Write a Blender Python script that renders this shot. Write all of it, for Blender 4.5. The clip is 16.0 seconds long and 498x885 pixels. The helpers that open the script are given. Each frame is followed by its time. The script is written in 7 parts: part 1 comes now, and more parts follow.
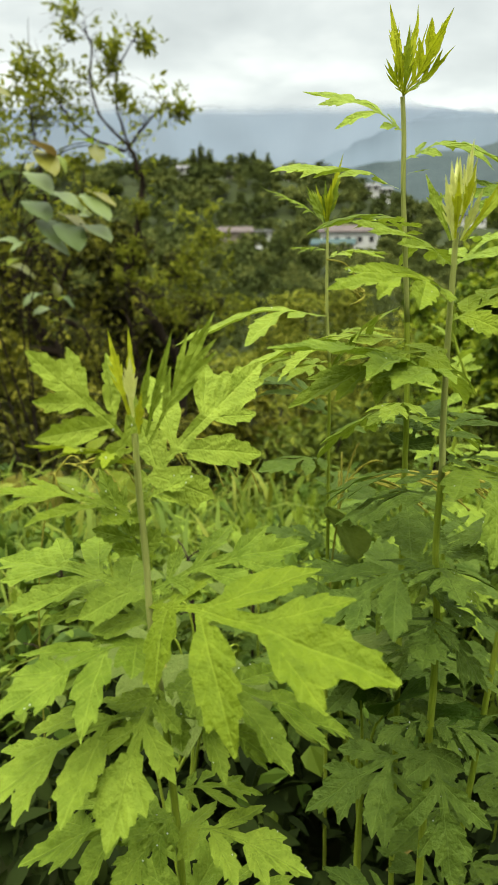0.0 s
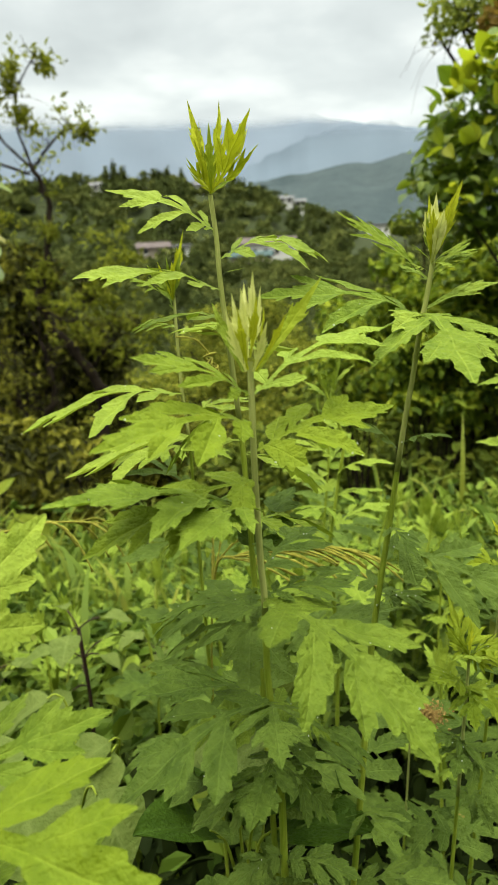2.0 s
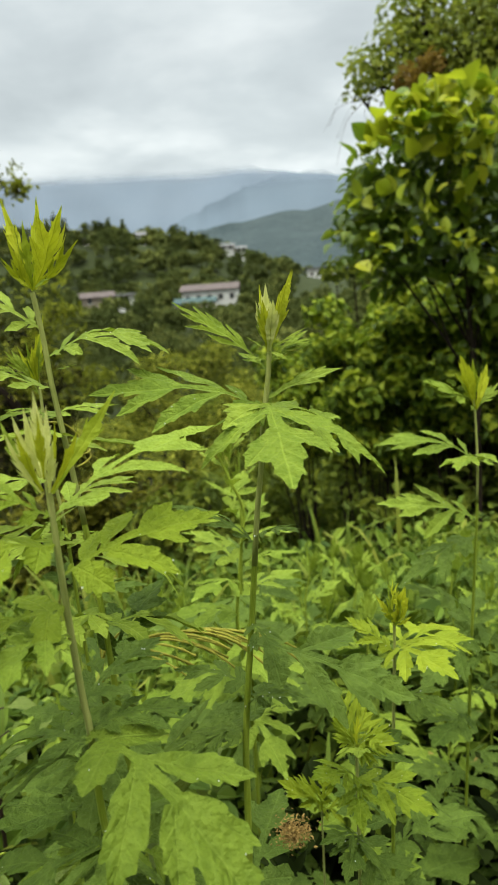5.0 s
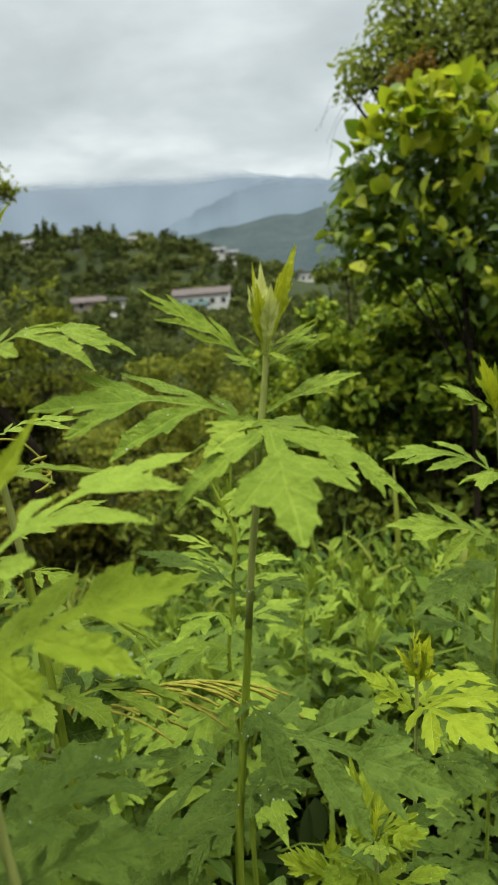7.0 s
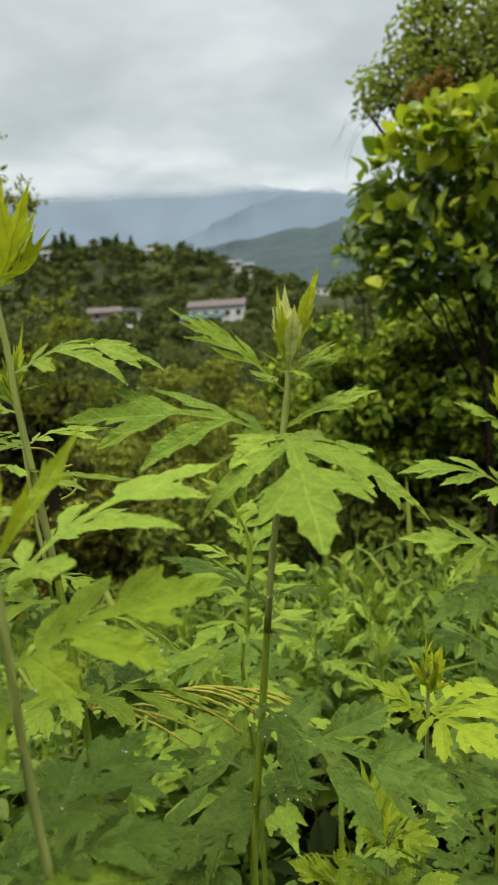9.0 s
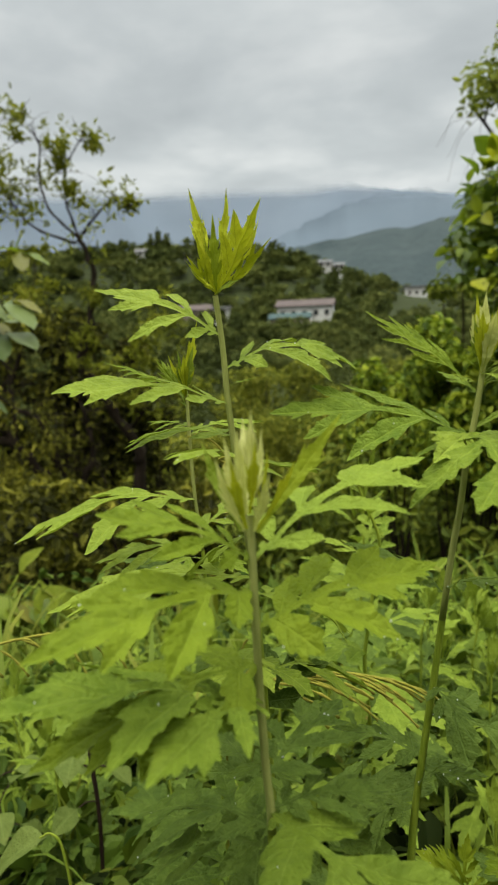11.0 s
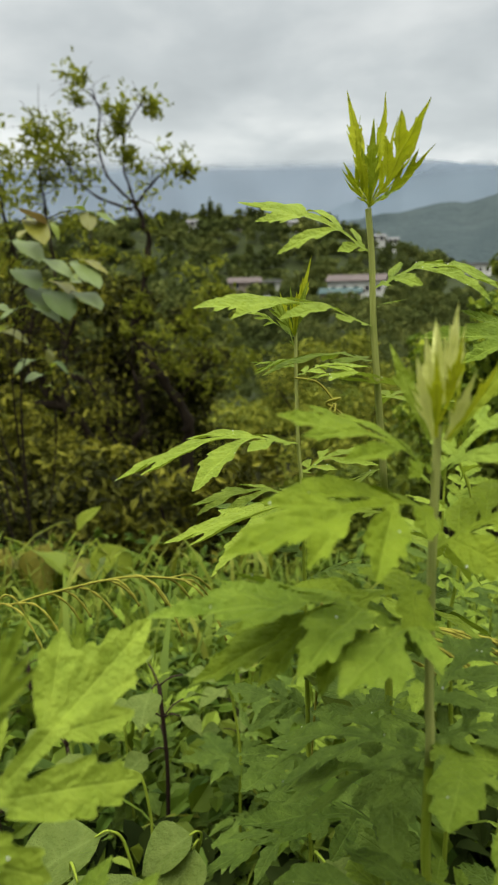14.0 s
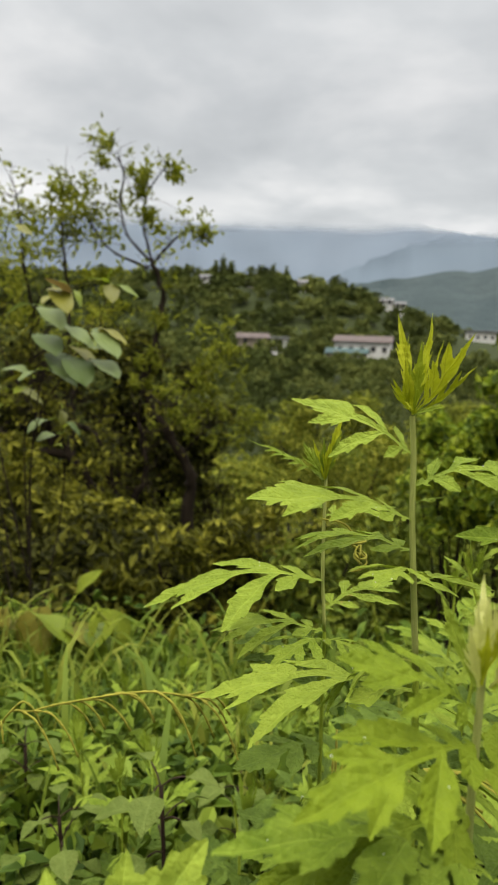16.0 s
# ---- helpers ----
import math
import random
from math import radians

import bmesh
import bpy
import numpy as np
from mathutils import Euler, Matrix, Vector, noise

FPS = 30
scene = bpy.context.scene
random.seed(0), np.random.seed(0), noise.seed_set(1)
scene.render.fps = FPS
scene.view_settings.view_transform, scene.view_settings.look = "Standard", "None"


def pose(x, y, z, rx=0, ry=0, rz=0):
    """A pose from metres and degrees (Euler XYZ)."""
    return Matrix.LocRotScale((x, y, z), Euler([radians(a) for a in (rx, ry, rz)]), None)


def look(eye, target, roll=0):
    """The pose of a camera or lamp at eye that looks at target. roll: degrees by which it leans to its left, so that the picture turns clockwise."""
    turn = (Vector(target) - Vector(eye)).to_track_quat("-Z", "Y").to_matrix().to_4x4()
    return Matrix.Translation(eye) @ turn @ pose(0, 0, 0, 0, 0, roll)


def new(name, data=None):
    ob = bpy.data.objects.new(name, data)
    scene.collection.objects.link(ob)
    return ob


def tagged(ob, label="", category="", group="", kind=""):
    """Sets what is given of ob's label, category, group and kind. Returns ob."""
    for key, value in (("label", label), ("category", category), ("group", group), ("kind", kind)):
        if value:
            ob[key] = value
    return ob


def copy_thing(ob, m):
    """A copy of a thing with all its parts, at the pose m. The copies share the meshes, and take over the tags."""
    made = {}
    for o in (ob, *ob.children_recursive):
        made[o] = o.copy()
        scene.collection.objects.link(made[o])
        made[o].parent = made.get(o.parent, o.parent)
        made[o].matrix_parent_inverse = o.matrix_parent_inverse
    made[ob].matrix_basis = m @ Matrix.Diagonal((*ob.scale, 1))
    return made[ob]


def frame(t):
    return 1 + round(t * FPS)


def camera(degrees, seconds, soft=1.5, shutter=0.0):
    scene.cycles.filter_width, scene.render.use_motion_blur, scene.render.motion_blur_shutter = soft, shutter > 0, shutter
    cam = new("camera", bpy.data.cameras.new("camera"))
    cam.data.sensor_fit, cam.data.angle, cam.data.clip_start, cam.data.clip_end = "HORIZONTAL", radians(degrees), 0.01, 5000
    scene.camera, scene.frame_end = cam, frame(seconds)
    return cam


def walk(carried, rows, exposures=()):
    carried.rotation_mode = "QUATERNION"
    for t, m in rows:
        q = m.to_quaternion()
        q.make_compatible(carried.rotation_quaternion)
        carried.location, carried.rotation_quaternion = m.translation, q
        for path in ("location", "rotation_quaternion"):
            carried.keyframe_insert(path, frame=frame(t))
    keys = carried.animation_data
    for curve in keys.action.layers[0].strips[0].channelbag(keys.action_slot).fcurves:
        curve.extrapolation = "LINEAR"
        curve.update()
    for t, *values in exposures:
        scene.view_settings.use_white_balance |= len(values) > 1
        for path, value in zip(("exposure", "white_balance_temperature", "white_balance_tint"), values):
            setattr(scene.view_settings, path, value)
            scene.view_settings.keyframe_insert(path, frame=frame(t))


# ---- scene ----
cam = camera(40.7, 16.0)
cam.data.dof.use_dof, cam.data.dof.focus_distance, cam.data.dof.aperture_fstop = True, 0.40, 21
PATH = [
    (0, (0.038, 0.01, 1.032), (-0.129, 1.903, 0.409), -0.9),
    (0.5, (0.059, 0.018, 1.041), (-0.03, 1.924, 0.442), -0.9),
    (1, (0.08, 0.028, 1.054), (0.033, 1.934, 0.451), -2.0),
    (1.5, (0.091, 0.042, 1.067), (0.082, 1.952, 0.474), -2.5),
    (2, (0.099, 0.057, 1.079), (0.138, 1.967, 0.485), -2.6),
    (2.5, (0.103, 0.063, 1.086), (0.195, 1.978, 0.518), -3.0),
    (3, (0.119, 0.067, 1.087), (0.269, 1.972, 0.497), -3.9),
    (3.5, (0.132, 0.069, 1.088), (0.318, 1.974, 0.51), -4.2),
    (4, (0.126, 0.078, 1.089), (0.326, 1.995, 0.557), -3.9),
    (4.5, (0.155, 0.072, 1.101), (0.341, 2.002, 0.612), -4.3),
    (7, (0.173, 0.165, 1.089), (0.385, 2.097, 0.619), -4.6),
    (7.5, (0.178, 0.175, 1.091), (0.387, 2.105, 0.612), -4.6),
    (8, (0.182, 0.169, 1.089), (0.397, 2.102, 0.622), -4.3),
    (10.5, (0.126, 0.132, 1.1), (0.141, 2.091, 0.696), -3.1),
    (11, (0.115, 0.129, 1.098), (0.049, 2.083, 0.678), -2.9),
    (11.5, (0.1, 0.128, 1.097), (-0.039, 2.078, 0.673), -2.8),
    (12, (0.094, 0.128, 1.093), (-0.075, 2.073, 0.658), -2.6),
    (12.5, (0.092, 0.13, 1.092), (-0.087, 2.071, 0.645), -2.5),
    (13, (0.082, 0.132, 1.087), (-0.104, 2.069, 0.626), -2.2),
    (13.5, (0.075, 0.134, 1.079), (-0.117, 2.065, 0.595), -1.8),
    (14, (0.069, 0.135, 1.074), (-0.13, 2.064, 0.585), -1.6),
    (14.5, (0.08, 0.126, 1.06), (-0.103, 2.057, 0.574), -2.4),
    (15, (0.083, 0.117, 1.088), (-0.086, 2.067, 0.675), -1.5),
    (15.2, (0.075, 0.124, 1.104), (-0.096, 2.079, 0.716), -1.1),
    (15.5, (0.067, 0.12, 1.118), (-0.109, 2.079, 0.752), 0.4),
    (16, (0.048, 0.125, 1.139), (-0.157, 2.086, 0.804), 1.5),
]
walk(cam, [(t, look(eye, target, roll)) for t, eye, target, roll in PATH], [(0, 0.40, 6780, 6), (2, 0.39, 6740, 6), (4.5, 0.22, 6480, 7), (7, 0.06, 6450, 7), (8, 0.02, 6450, 7), (10.5, -0.08, 6450, 7), (11, -0.12, 6640, 9), (12, -0.12, 6860, 11), (13, -0.09, 6840, 10), (14, -0.02, 6620, 9), (14.5, 0.0, 6500, 8), (15.5, 0.0, 6480, 8), (16, 0.02, 6750, 14)])

# ---- world and light ----
SUN_UP, SUN_TURN = 70, 205
world = bpy.data.worlds.new("overcast_sky")
scene.world = world
world.use_nodes = True
wn, wl = world.node_tree.nodes, world.node_tree.links
wn.clear()


def wnode(kind, **settings):
    n = wn.new(kind)
    for key, value in settings.items():
        n.inputs[key.replace("_", " ")].default_value = value
    return n


def wmath(op, a, b):
    n = wn.new("ShaderNodeMath")
    n.operation = op
    for i, value in enumerate((a, b)):
        if isinstance(value, (int, float)):
            n.inputs[i].default_value = value
        else:
            wl.new(value, n.inputs[i])
    return n.outputs[0]


def wramp(value, stops):
    n = wn.new("ShaderNodeValToRGB")
    wl.new(value, n.inputs[0])
    e = n.color_ramp.elements
    while len(e) < len(stops):
        e.new(0.5)
    for i, (pos, col) in enumerate(stops):
        e[i].position, e[i].color = pos, (*col, 1)
    return n.outputs[0]


coord = wn.new("ShaderNodeTexCoord")
split = wn.new("ShaderNodeSeparateXYZ")
wl.new(coord.outputs["Generated"], split.inputs[0])
up = wmath("MAXIMUM", split.outputs[2], 0.0)
lift = wmath("ADD", up, 0.20)
flat = wn.new("ShaderNodeCombineXYZ")
wl.new(wmath("DIVIDE", split.outputs[0], lift), flat.inputs[0])
wl.new(wmath("DIVIDE", split.outputs[1], lift), flat.inputs[1])
clouds = wnode("ShaderNodeTexNoise", Scale=1.5, Detail=6.0, Roughness=0.5, Distortion=0.15)
wl.new(flat.outputs[0], clouds.inputs["Vector"])
big_clouds = wnode("ShaderNodeTexNoise", Scale=0.5, Detail=3.0, Roughness=0.5)
wl.new(flat.outputs[0], big_clouds.inputs["Vector"])
cloud_mix = wmath("ADD", wmath("MULTIPLY", clouds.outputs[0], 0.6), wmath("MULTIPLY", big_clouds.outputs[0], 0.4))
cloud_col = wramp(cloud_mix, [(0.33, (0.47, 0.515, 0.535)), (0.49, (0.665, 0.715, 0.73)), (0.62, (0.95, 0.985, 0.98))])
# an overcast sky grows brighter from the horizon's haze to the zenith
height_gain = wramp(up, [(0.0, (0.94, 0.96, 0.99)), (0.17, (1.0, 1.01, 1.015)), (0.30, (0.90, 0.91, 0.925)), (0.50, (1.2, 1.2, 1.2)), (0.95, (8.2, 8.0, 7.6))])
mul = wn.new("ShaderNodeMix")
mul.data_type, mul.blend_type = "RGBA", "MULTIPLY"
mul.inputs[0].default_value = 1.0
wl.new(cloud_col, mul.inputs[6])
wl.new(height_gain, mul.inputs[7])
sky = wn.new("ShaderNodeTexSky")
sky.sky_type, sky.sun_disc = "NISHITA", False
sky.sun_elevation, sky.sun_rotation = radians(SUN_UP), radians(SUN_TURN)
thin = wn.new("ShaderNodeBackground")
thin.inputs[1].default_value = 0.05
wl.new(sky.outputs[0], thin.inputs[0])
thick = wn.new("ShaderNodeBackground")
thick.inputs[1].default_value = 1.0
wl.new(mul.outputs[2], thick.inputs[0])
veil = wn.new("ShaderNodeMixShader")
veil.inputs[0].default_value = 0.93
wl.new(thin.outputs[0], veil.inputs[1])
wl.new(thick.outputs[0], veil.inputs[2])
out = wn.new("ShaderNodeOutputWorld")
wl.new(veil.outputs[0], out.inputs[0])

sun = new("sun", bpy.data.lights.new("sun", "SUN"))
sun.data.energy, sun.data.angle, sun.data.color = 1.5, radians(22), (1.0, 0.97, 0.92)
sun.matrix_world = pose(0, 0, 60, 90 - SUN_UP, 0, -SUN_TURN + 180)


# ---- materials ----
def material(name):
    m = bpy.data.materials.new(name)
    m.use_nodes = True
    m.node_tree.nodes.clear()
    return m, m.node_tree.nodes, m.node_tree.links


def node(nodes, kind, **settings):
    n = nodes.new(kind)
    for key, value in settings.items():
        n.inputs[key.replace("_", " ")].default_value = value
    return n


def maths(nodes, links, op, a, b=0.0):
    n = nodes.new("ShaderNodeMath")
    n.operation = op
    for i, value in enumerate((a, b)):
        if isinstance(value, (int, float)):
            n.inputs[i].default_value = value
        else:
            links.new(value, n.inputs[i])
    return n.outputs[0]


def mixed(nodes, links, factor, a, b, blend="MIX"):
    n = nodes.new("ShaderNodeMix")
    n.data_type, n.blend_type = "RGBA", blend
    for i, value in ((0, factor), (6, a), (7, b)):
        if isinstance(value, (int, float)):
            n.inputs[i].default_value = value
        elif isinstance(value, tuple):
            n.inputs[i].default_value = (*value, 1)
        else:
            links.new(value, n.inputs[i])
    return n.outputs[2]


def ramp(nodes, links, value, stops):
    n = nodes.new("ShaderNodeValToRGB")
    links.new(value, n.inputs[0])
    e = n.color_ramp.elements
    while len(e) < len(stops):
        e.new(0.5)
    for i, (pos, col) in enumerate(stops):
        e[i].position, e[i].color = pos, (*col, 1)
    return n.outputs[0]


def leaf_finish(nodes, links, colour, rough, through_light, bump=None, gloss=0.3):
    """A leaf: a matt to satin face that lets part of the light through."""
    face = node(nodes, "ShaderNodeBsdfPrincipled", Roughness=rough)
    face.inputs["Specular IOR Level"].default_value = gloss
    links.new(colour, face.inputs["Base Color"])
    back = nodes.new("ShaderNodeBsdfTranslucent")
    links.new(mixed(nodes, links, 1.0, colour, (1.0, 1.0, 0.7), "MULTIPLY"), back.inputs[0])
    if bump is not None:
        links.new(bump, face.inputs["Normal"])
        links.new(bump, back.inputs["Normal"])
    mix = nodes.new("ShaderNodeMixShader")
    mix.inputs[0].default_value = through_light
    links.new(face.outputs[0], mix.inputs[1])
    links.new(back.outputs[0], mix.inputs[2])
    end = nodes.new("ShaderNodeOutputMaterial")
    links.new(mix.outputs[0], end.inputs[0])


def mugwort_leaf(name, dark, light, spots=(0.30, 0.20, 0.06), relief=0.8, vein_tint=None, vein_share=0.32):
    """Veined, slightly puckered leaf with pale or dark veins, patches of yellow and a few brown spots."""
    m, n, l = material(name)
    uv = n.new("ShaderNodeUVMap")
    s = n.new("ShaderNodeSeparateXYZ")
    l.new(uv.outputs[0], s.inputs[0])
    side = maths(n, l, "ABSOLUTE", s.outputs[1])
    mid = maths(n, l, "SUBTRACT", 1.0, maths(n, l, "MINIMUM", maths(n, l, "MULTIPLY", side, 8.0), 1.0))
    tex = n.new("ShaderNodeTexCoord")
    stray = node(n, "ShaderNodeTexNoise", Scale=60.0, Detail=2.0)
    l.new(tex.outputs["Object"], stray.inputs["Vector"])
    slant = maths(n, l, "SUBTRACT", maths(n, l, "MULTIPLY", s.outputs[0], 5.6), maths(n, l, "MULTIPLY", side, 1.1))
    slant = maths(n, l, "ADD", slant, maths(n, l, "MULTIPLY", stray.outputs[0], 1.1))
    wave = maths(n, l, "PINGPONG", slant, 0.5)
    twig = maths(n, l, "SUBTRACT", 1.0, maths(n, l, "MINIMUM", maths(n, l, "MULTIPLY", wave, 6.0), 1.0))
    vein = maths(n, l, "MAXIMUM", mid, maths(n, l, "MULTIPLY", twig, 0.42))
    blotch = node(n, "ShaderNodeTexNoise", Scale=75.0, Detail=4.0, Roughness=0.65)
    fine = node(n, "ShaderNodeTexNoise", Scale=420.0, Detail=3.0, Roughness=0.6)
    cell = node(n, "ShaderNodeTexNoise", Scale=210.0, Detail=2.5, Roughness=0.55)
    for t in (blotch, fine, cell):
        l.new(tex.outputs["Object"], t.inputs["Vector"])
    info = n.new("ShaderNodeObjectInfo")
    tone = maths(n, l, "ADD", maths(n, l, "MULTIPLY", blotch.outputs[0], 1.0), maths(n, l, "MULTIPLY", maths(n, l, "SUBTRACT", info.outputs["Random"], 0.18), 0.38))
    colour = ramp(n, l, tone, [(0.18, dark), (0.90, light)])
    colour = mixed(n, l, maths(n, l, "MULTIPLY", vein, vein_share), colour, vein_tint or tuple(min(1, c * 1.45 + 0.02) for c in light))
    colour = mixed(n, l, maths(n, l, "MULTIPLY", fine.outputs[0], 0.12), colour, dark)
    # hollows of the relief are also darkened in the colour, as painted shade
    hollow = n.new("ShaderNodeMapRange")
    hollow.inputs[1].default_value, hollow.inputs[2].default_value = 0.62, 0.40
    l.new(cell.outputs[0], hollow.inputs[0])
    colour = mixed(n, l, maths(n, l, "MULTIPLY", hollow.outputs[0], 0.14), colour, dark)
    rot = node(n, "ShaderNodeTexNoise", Scale=24.0, Detail=4.0, Roughness=0.65)
    shift = n.new("ShaderNodeVectorMath")
    shift.operation = "ADD"
    l.new(tex.outputs["Object"], shift.inputs[0])
    l.new(info.outputs["Random"], shift.inputs[1])
    l.new(shift.outputs[0], rot.inputs["Vector"])
    spot = ramp(n, l, rot.outputs[0], [(0.705, (0, 0, 0)), (0.745, (1, 1, 1))])
    colour = mixed(n, l, spot, colour, spots)
    height = maths(n, l, "SUBTRACT", maths(n, l, "ADD", maths(n, l, "ADD", cell.outputs[0], maths(n, l, "MULTIPLY", blotch.outputs[0], 0.9)), maths(n, l, "MULTIPLY", fine.outputs[0], 0.3)), maths(n, l, "MULTIPLY", vein, 0.22))
    bump = node(n, "ShaderNodeBump", Strength=relief, Distance=0.0024)
    l.new(height, bump.inputs["Height"])
    leaf_finish(n, l, colour, 0.62, 0.32, bump.outputs[0], 0.11)
    return m


def plain_leaf(name, stops, rough=0.5, through_light=0.3, gloss=0.35, scale=9.0, random_by="island", shares=(0.5, 0.35, 0.25)):
    """Small or far leaves: the colour varies from leaf to leaf and in soft drifts."""
    m, n, l = material(name)
    tex = n.new("ShaderNodeTexCoord")
    drift = node(n, "ShaderNodeTexNoise", Scale=scale, Detail=3.0, Roughness=0.6)
    l.new(tex.outputs["Object"], drift.inputs["Vector"])
    if random_by == "island":
        one = n.new("ShaderNodeNewGeometry").outputs["Random Per Island"]
    else:
        one = n.new("ShaderNodeObjectInfo").outputs["Random"]
    each = n.new("ShaderNodeObjectInfo").outputs["Random"]
    tone = maths(n, l, "ADD", maths(n, l, "MULTIPLY", one, shares[0]), maths(n, l, "MULTIPLY", drift.outputs[0], shares[1]))
    tone = maths(n, l, "ADD", tone, maths(n, l, "MULTIPLY", each, shares[2]))
    leaf_finish(n, l, ramp(n, l, tone, stops), rough, through_light, None, gloss)
    return m


def solid(name, stops, rough=0.7, scale=20.0, stretch=(1, 1, 1), bump_by=0.3, deep=0.002, metal=0.0):
    """Bark, stems, walls, roofs, soil: colour from noise at two scales, with relief."""
    m, n, l = material(name)
    tex = n.new("ShaderNodeTexCoord")
    place = n.new("ShaderNodeMapping")
    place.inputs["Scale"].default_value = stretch
    l.new(tex.outputs["Object"], place.inputs[0])
    a = node(n, "ShaderNodeTexNoise", Scale=scale, Detail=5.0, Roughness=0.65)
    b = node(n, "ShaderNodeTexNoise", Scale=scale * 8, Detail=3.0, Roughness=0.6)
    for t in (a, b):
        l.new(place.outputs[0], t.inputs["Vector"])
    tone = maths(n, l, "ADD", maths(n, l, "MULTIPLY", a.outputs[0], 0.7), maths(n, l, "MULTIPLY", b.outputs[0], 0.3))
    face = node(n, "ShaderNodeBsdfPrincipled", Roughness=rough, Metallic=metal)
    face.inputs["Specular IOR Level"].default_value = 0.12
    l.new(ramp(n, l, tone, stops), face.inputs["Base Color"])
    bump = node(n, "ShaderNodeBump", Strength=bump_by, Distance=deep)
    l.new(tone, bump.inputs["Height"])
    l.new(bump.outputs[0], face.inputs["Normal"])
    end = n.new("ShaderNodeOutputMaterial")
    l.new(face.outputs[0], end.inputs[0])
    return m



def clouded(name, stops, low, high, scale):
    """A mountain with haze painted into its colour, its crest faded out into the cloud base between two heights."""
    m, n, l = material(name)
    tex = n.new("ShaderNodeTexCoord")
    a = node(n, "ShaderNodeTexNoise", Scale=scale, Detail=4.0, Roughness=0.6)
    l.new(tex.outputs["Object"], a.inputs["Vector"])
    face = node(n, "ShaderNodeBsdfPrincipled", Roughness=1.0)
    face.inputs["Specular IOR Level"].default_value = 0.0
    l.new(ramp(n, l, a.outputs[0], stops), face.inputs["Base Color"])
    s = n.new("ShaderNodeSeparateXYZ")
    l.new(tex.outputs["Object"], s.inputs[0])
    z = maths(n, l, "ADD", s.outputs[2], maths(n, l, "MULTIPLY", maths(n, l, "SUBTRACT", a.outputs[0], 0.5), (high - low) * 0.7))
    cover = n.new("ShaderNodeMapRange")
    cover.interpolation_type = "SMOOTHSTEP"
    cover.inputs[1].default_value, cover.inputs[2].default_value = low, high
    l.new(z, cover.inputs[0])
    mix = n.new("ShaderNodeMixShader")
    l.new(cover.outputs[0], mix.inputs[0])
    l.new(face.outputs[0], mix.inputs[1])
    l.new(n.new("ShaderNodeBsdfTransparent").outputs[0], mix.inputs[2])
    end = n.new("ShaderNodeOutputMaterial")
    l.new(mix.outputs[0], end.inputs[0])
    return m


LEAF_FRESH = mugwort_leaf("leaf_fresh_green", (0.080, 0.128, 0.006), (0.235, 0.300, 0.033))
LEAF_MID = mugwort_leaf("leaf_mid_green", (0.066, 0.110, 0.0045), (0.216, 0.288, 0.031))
# older lower leaves; part of the shade among them is put into this tone
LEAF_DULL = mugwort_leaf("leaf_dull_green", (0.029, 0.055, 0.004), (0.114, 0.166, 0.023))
LEAF_LIME = mugwort_leaf("leaf_lime_green", (0.070, 0.110, 0.003), (0.180, 0.236, 0.014))
LEAF_PALE = mugwort_leaf("leaf_pale_hairy", (0.46, 0.48, 0.13), (0.72, 0.71, 0.30), relief=0.5, vein_tint=(0.24, 0.28, 0.05), vein_share=0.3)
LEAF_CREST = mugwort_leaf("leaf_crest", (0.28, 0.32, 0.011), (0.46, 0.48, 0.03), relief=0.5, vein_tint=(0.12, 0.145, 0.005), vein_share=0.5)
LEAF_YELLOW = mugwort_leaf("leaf_yellow_green", (0.135, 0.185, 0.007), (0.235, 0.285, 0.017), relief=0.6)
LEAF_RICH = mugwort_leaf("leaf_rich_green", (0.045, 0.080, 0.003), (0.150, 0.205, 0.020), relief=0.9)
TONES = {"fresh": LEAF_FRESH, "mid": LEAF_MID, "dull": LEAF_DULL, "lime": LEAF_LIME, "pale": LEAF_PALE, "yellow": LEAF_YELLOW, "crest": LEAF_CREST, "rich": LEAF_RICH}
STEM = solid("stem_ridged", [(0.3, (0.115, 0.165, 0.010)), (0.7, (0.245, 0.292, 0.032))], 0.6, 260.0, (1, 1, 0.05), 0.7, 0.0008)
STEM_PALE = solid("stem_downy", [(0.3, (0.18, 0.205, 0.045)), (0.7, (0.32, 0.33, 0.10))], 0.85, 260.0, (1, 1, 0.05), 0.5, 0.0008)
STEM_DARK = solid("stem_dark", [(0.3, (0.014, 0.0084, 0.0056)), (0.7, (0.0385, 0.021, 0.014))], 0.8, 120.0, (1, 1, 0.2))
GRASS = plain_leaf("grass_blade", [(0.2, (0.044, 0.076, 0.006)), (0.6, (0.090, 0.128, 0.010)), (0.95, (0.170, 0.180, 0.022))], 0.6, 0.3, 0.12, 3.0)
SEED = solid("grass_seed", [(0.3, (0.119, 0.119, 0.0105)), (0.7, (0.266, 0.238, 0.035))], 0.7, 300.0)
WEED = plain_leaf("weed_leaf", [(0.15, (0.026, 0.052, 0.006)), (0.5, (0.080, 0.128, 0.013)), (0.85, (0.170, 0.225, 0.026))], 0.6, 0.2, 0.12, 5.0, "island", (0.65, 0.3, 0.05))
WAXY = mugwort_leaf("waxy_leaf", (0.0595, 0.091, 0.0112), (0.1295, 0.1645, 0.035))
SHRUB = plain_leaf("olive_shrub_leaf", [(0.1, (0.028, 0.036, 0.005)), (0.5, (0.122, 0.140, 0.016)), (0.9, (0.34, 0.34, 0.045))], 0.75, 0.3, 0.08, 1.2, "island", (0.55, 0.45, 0.1))
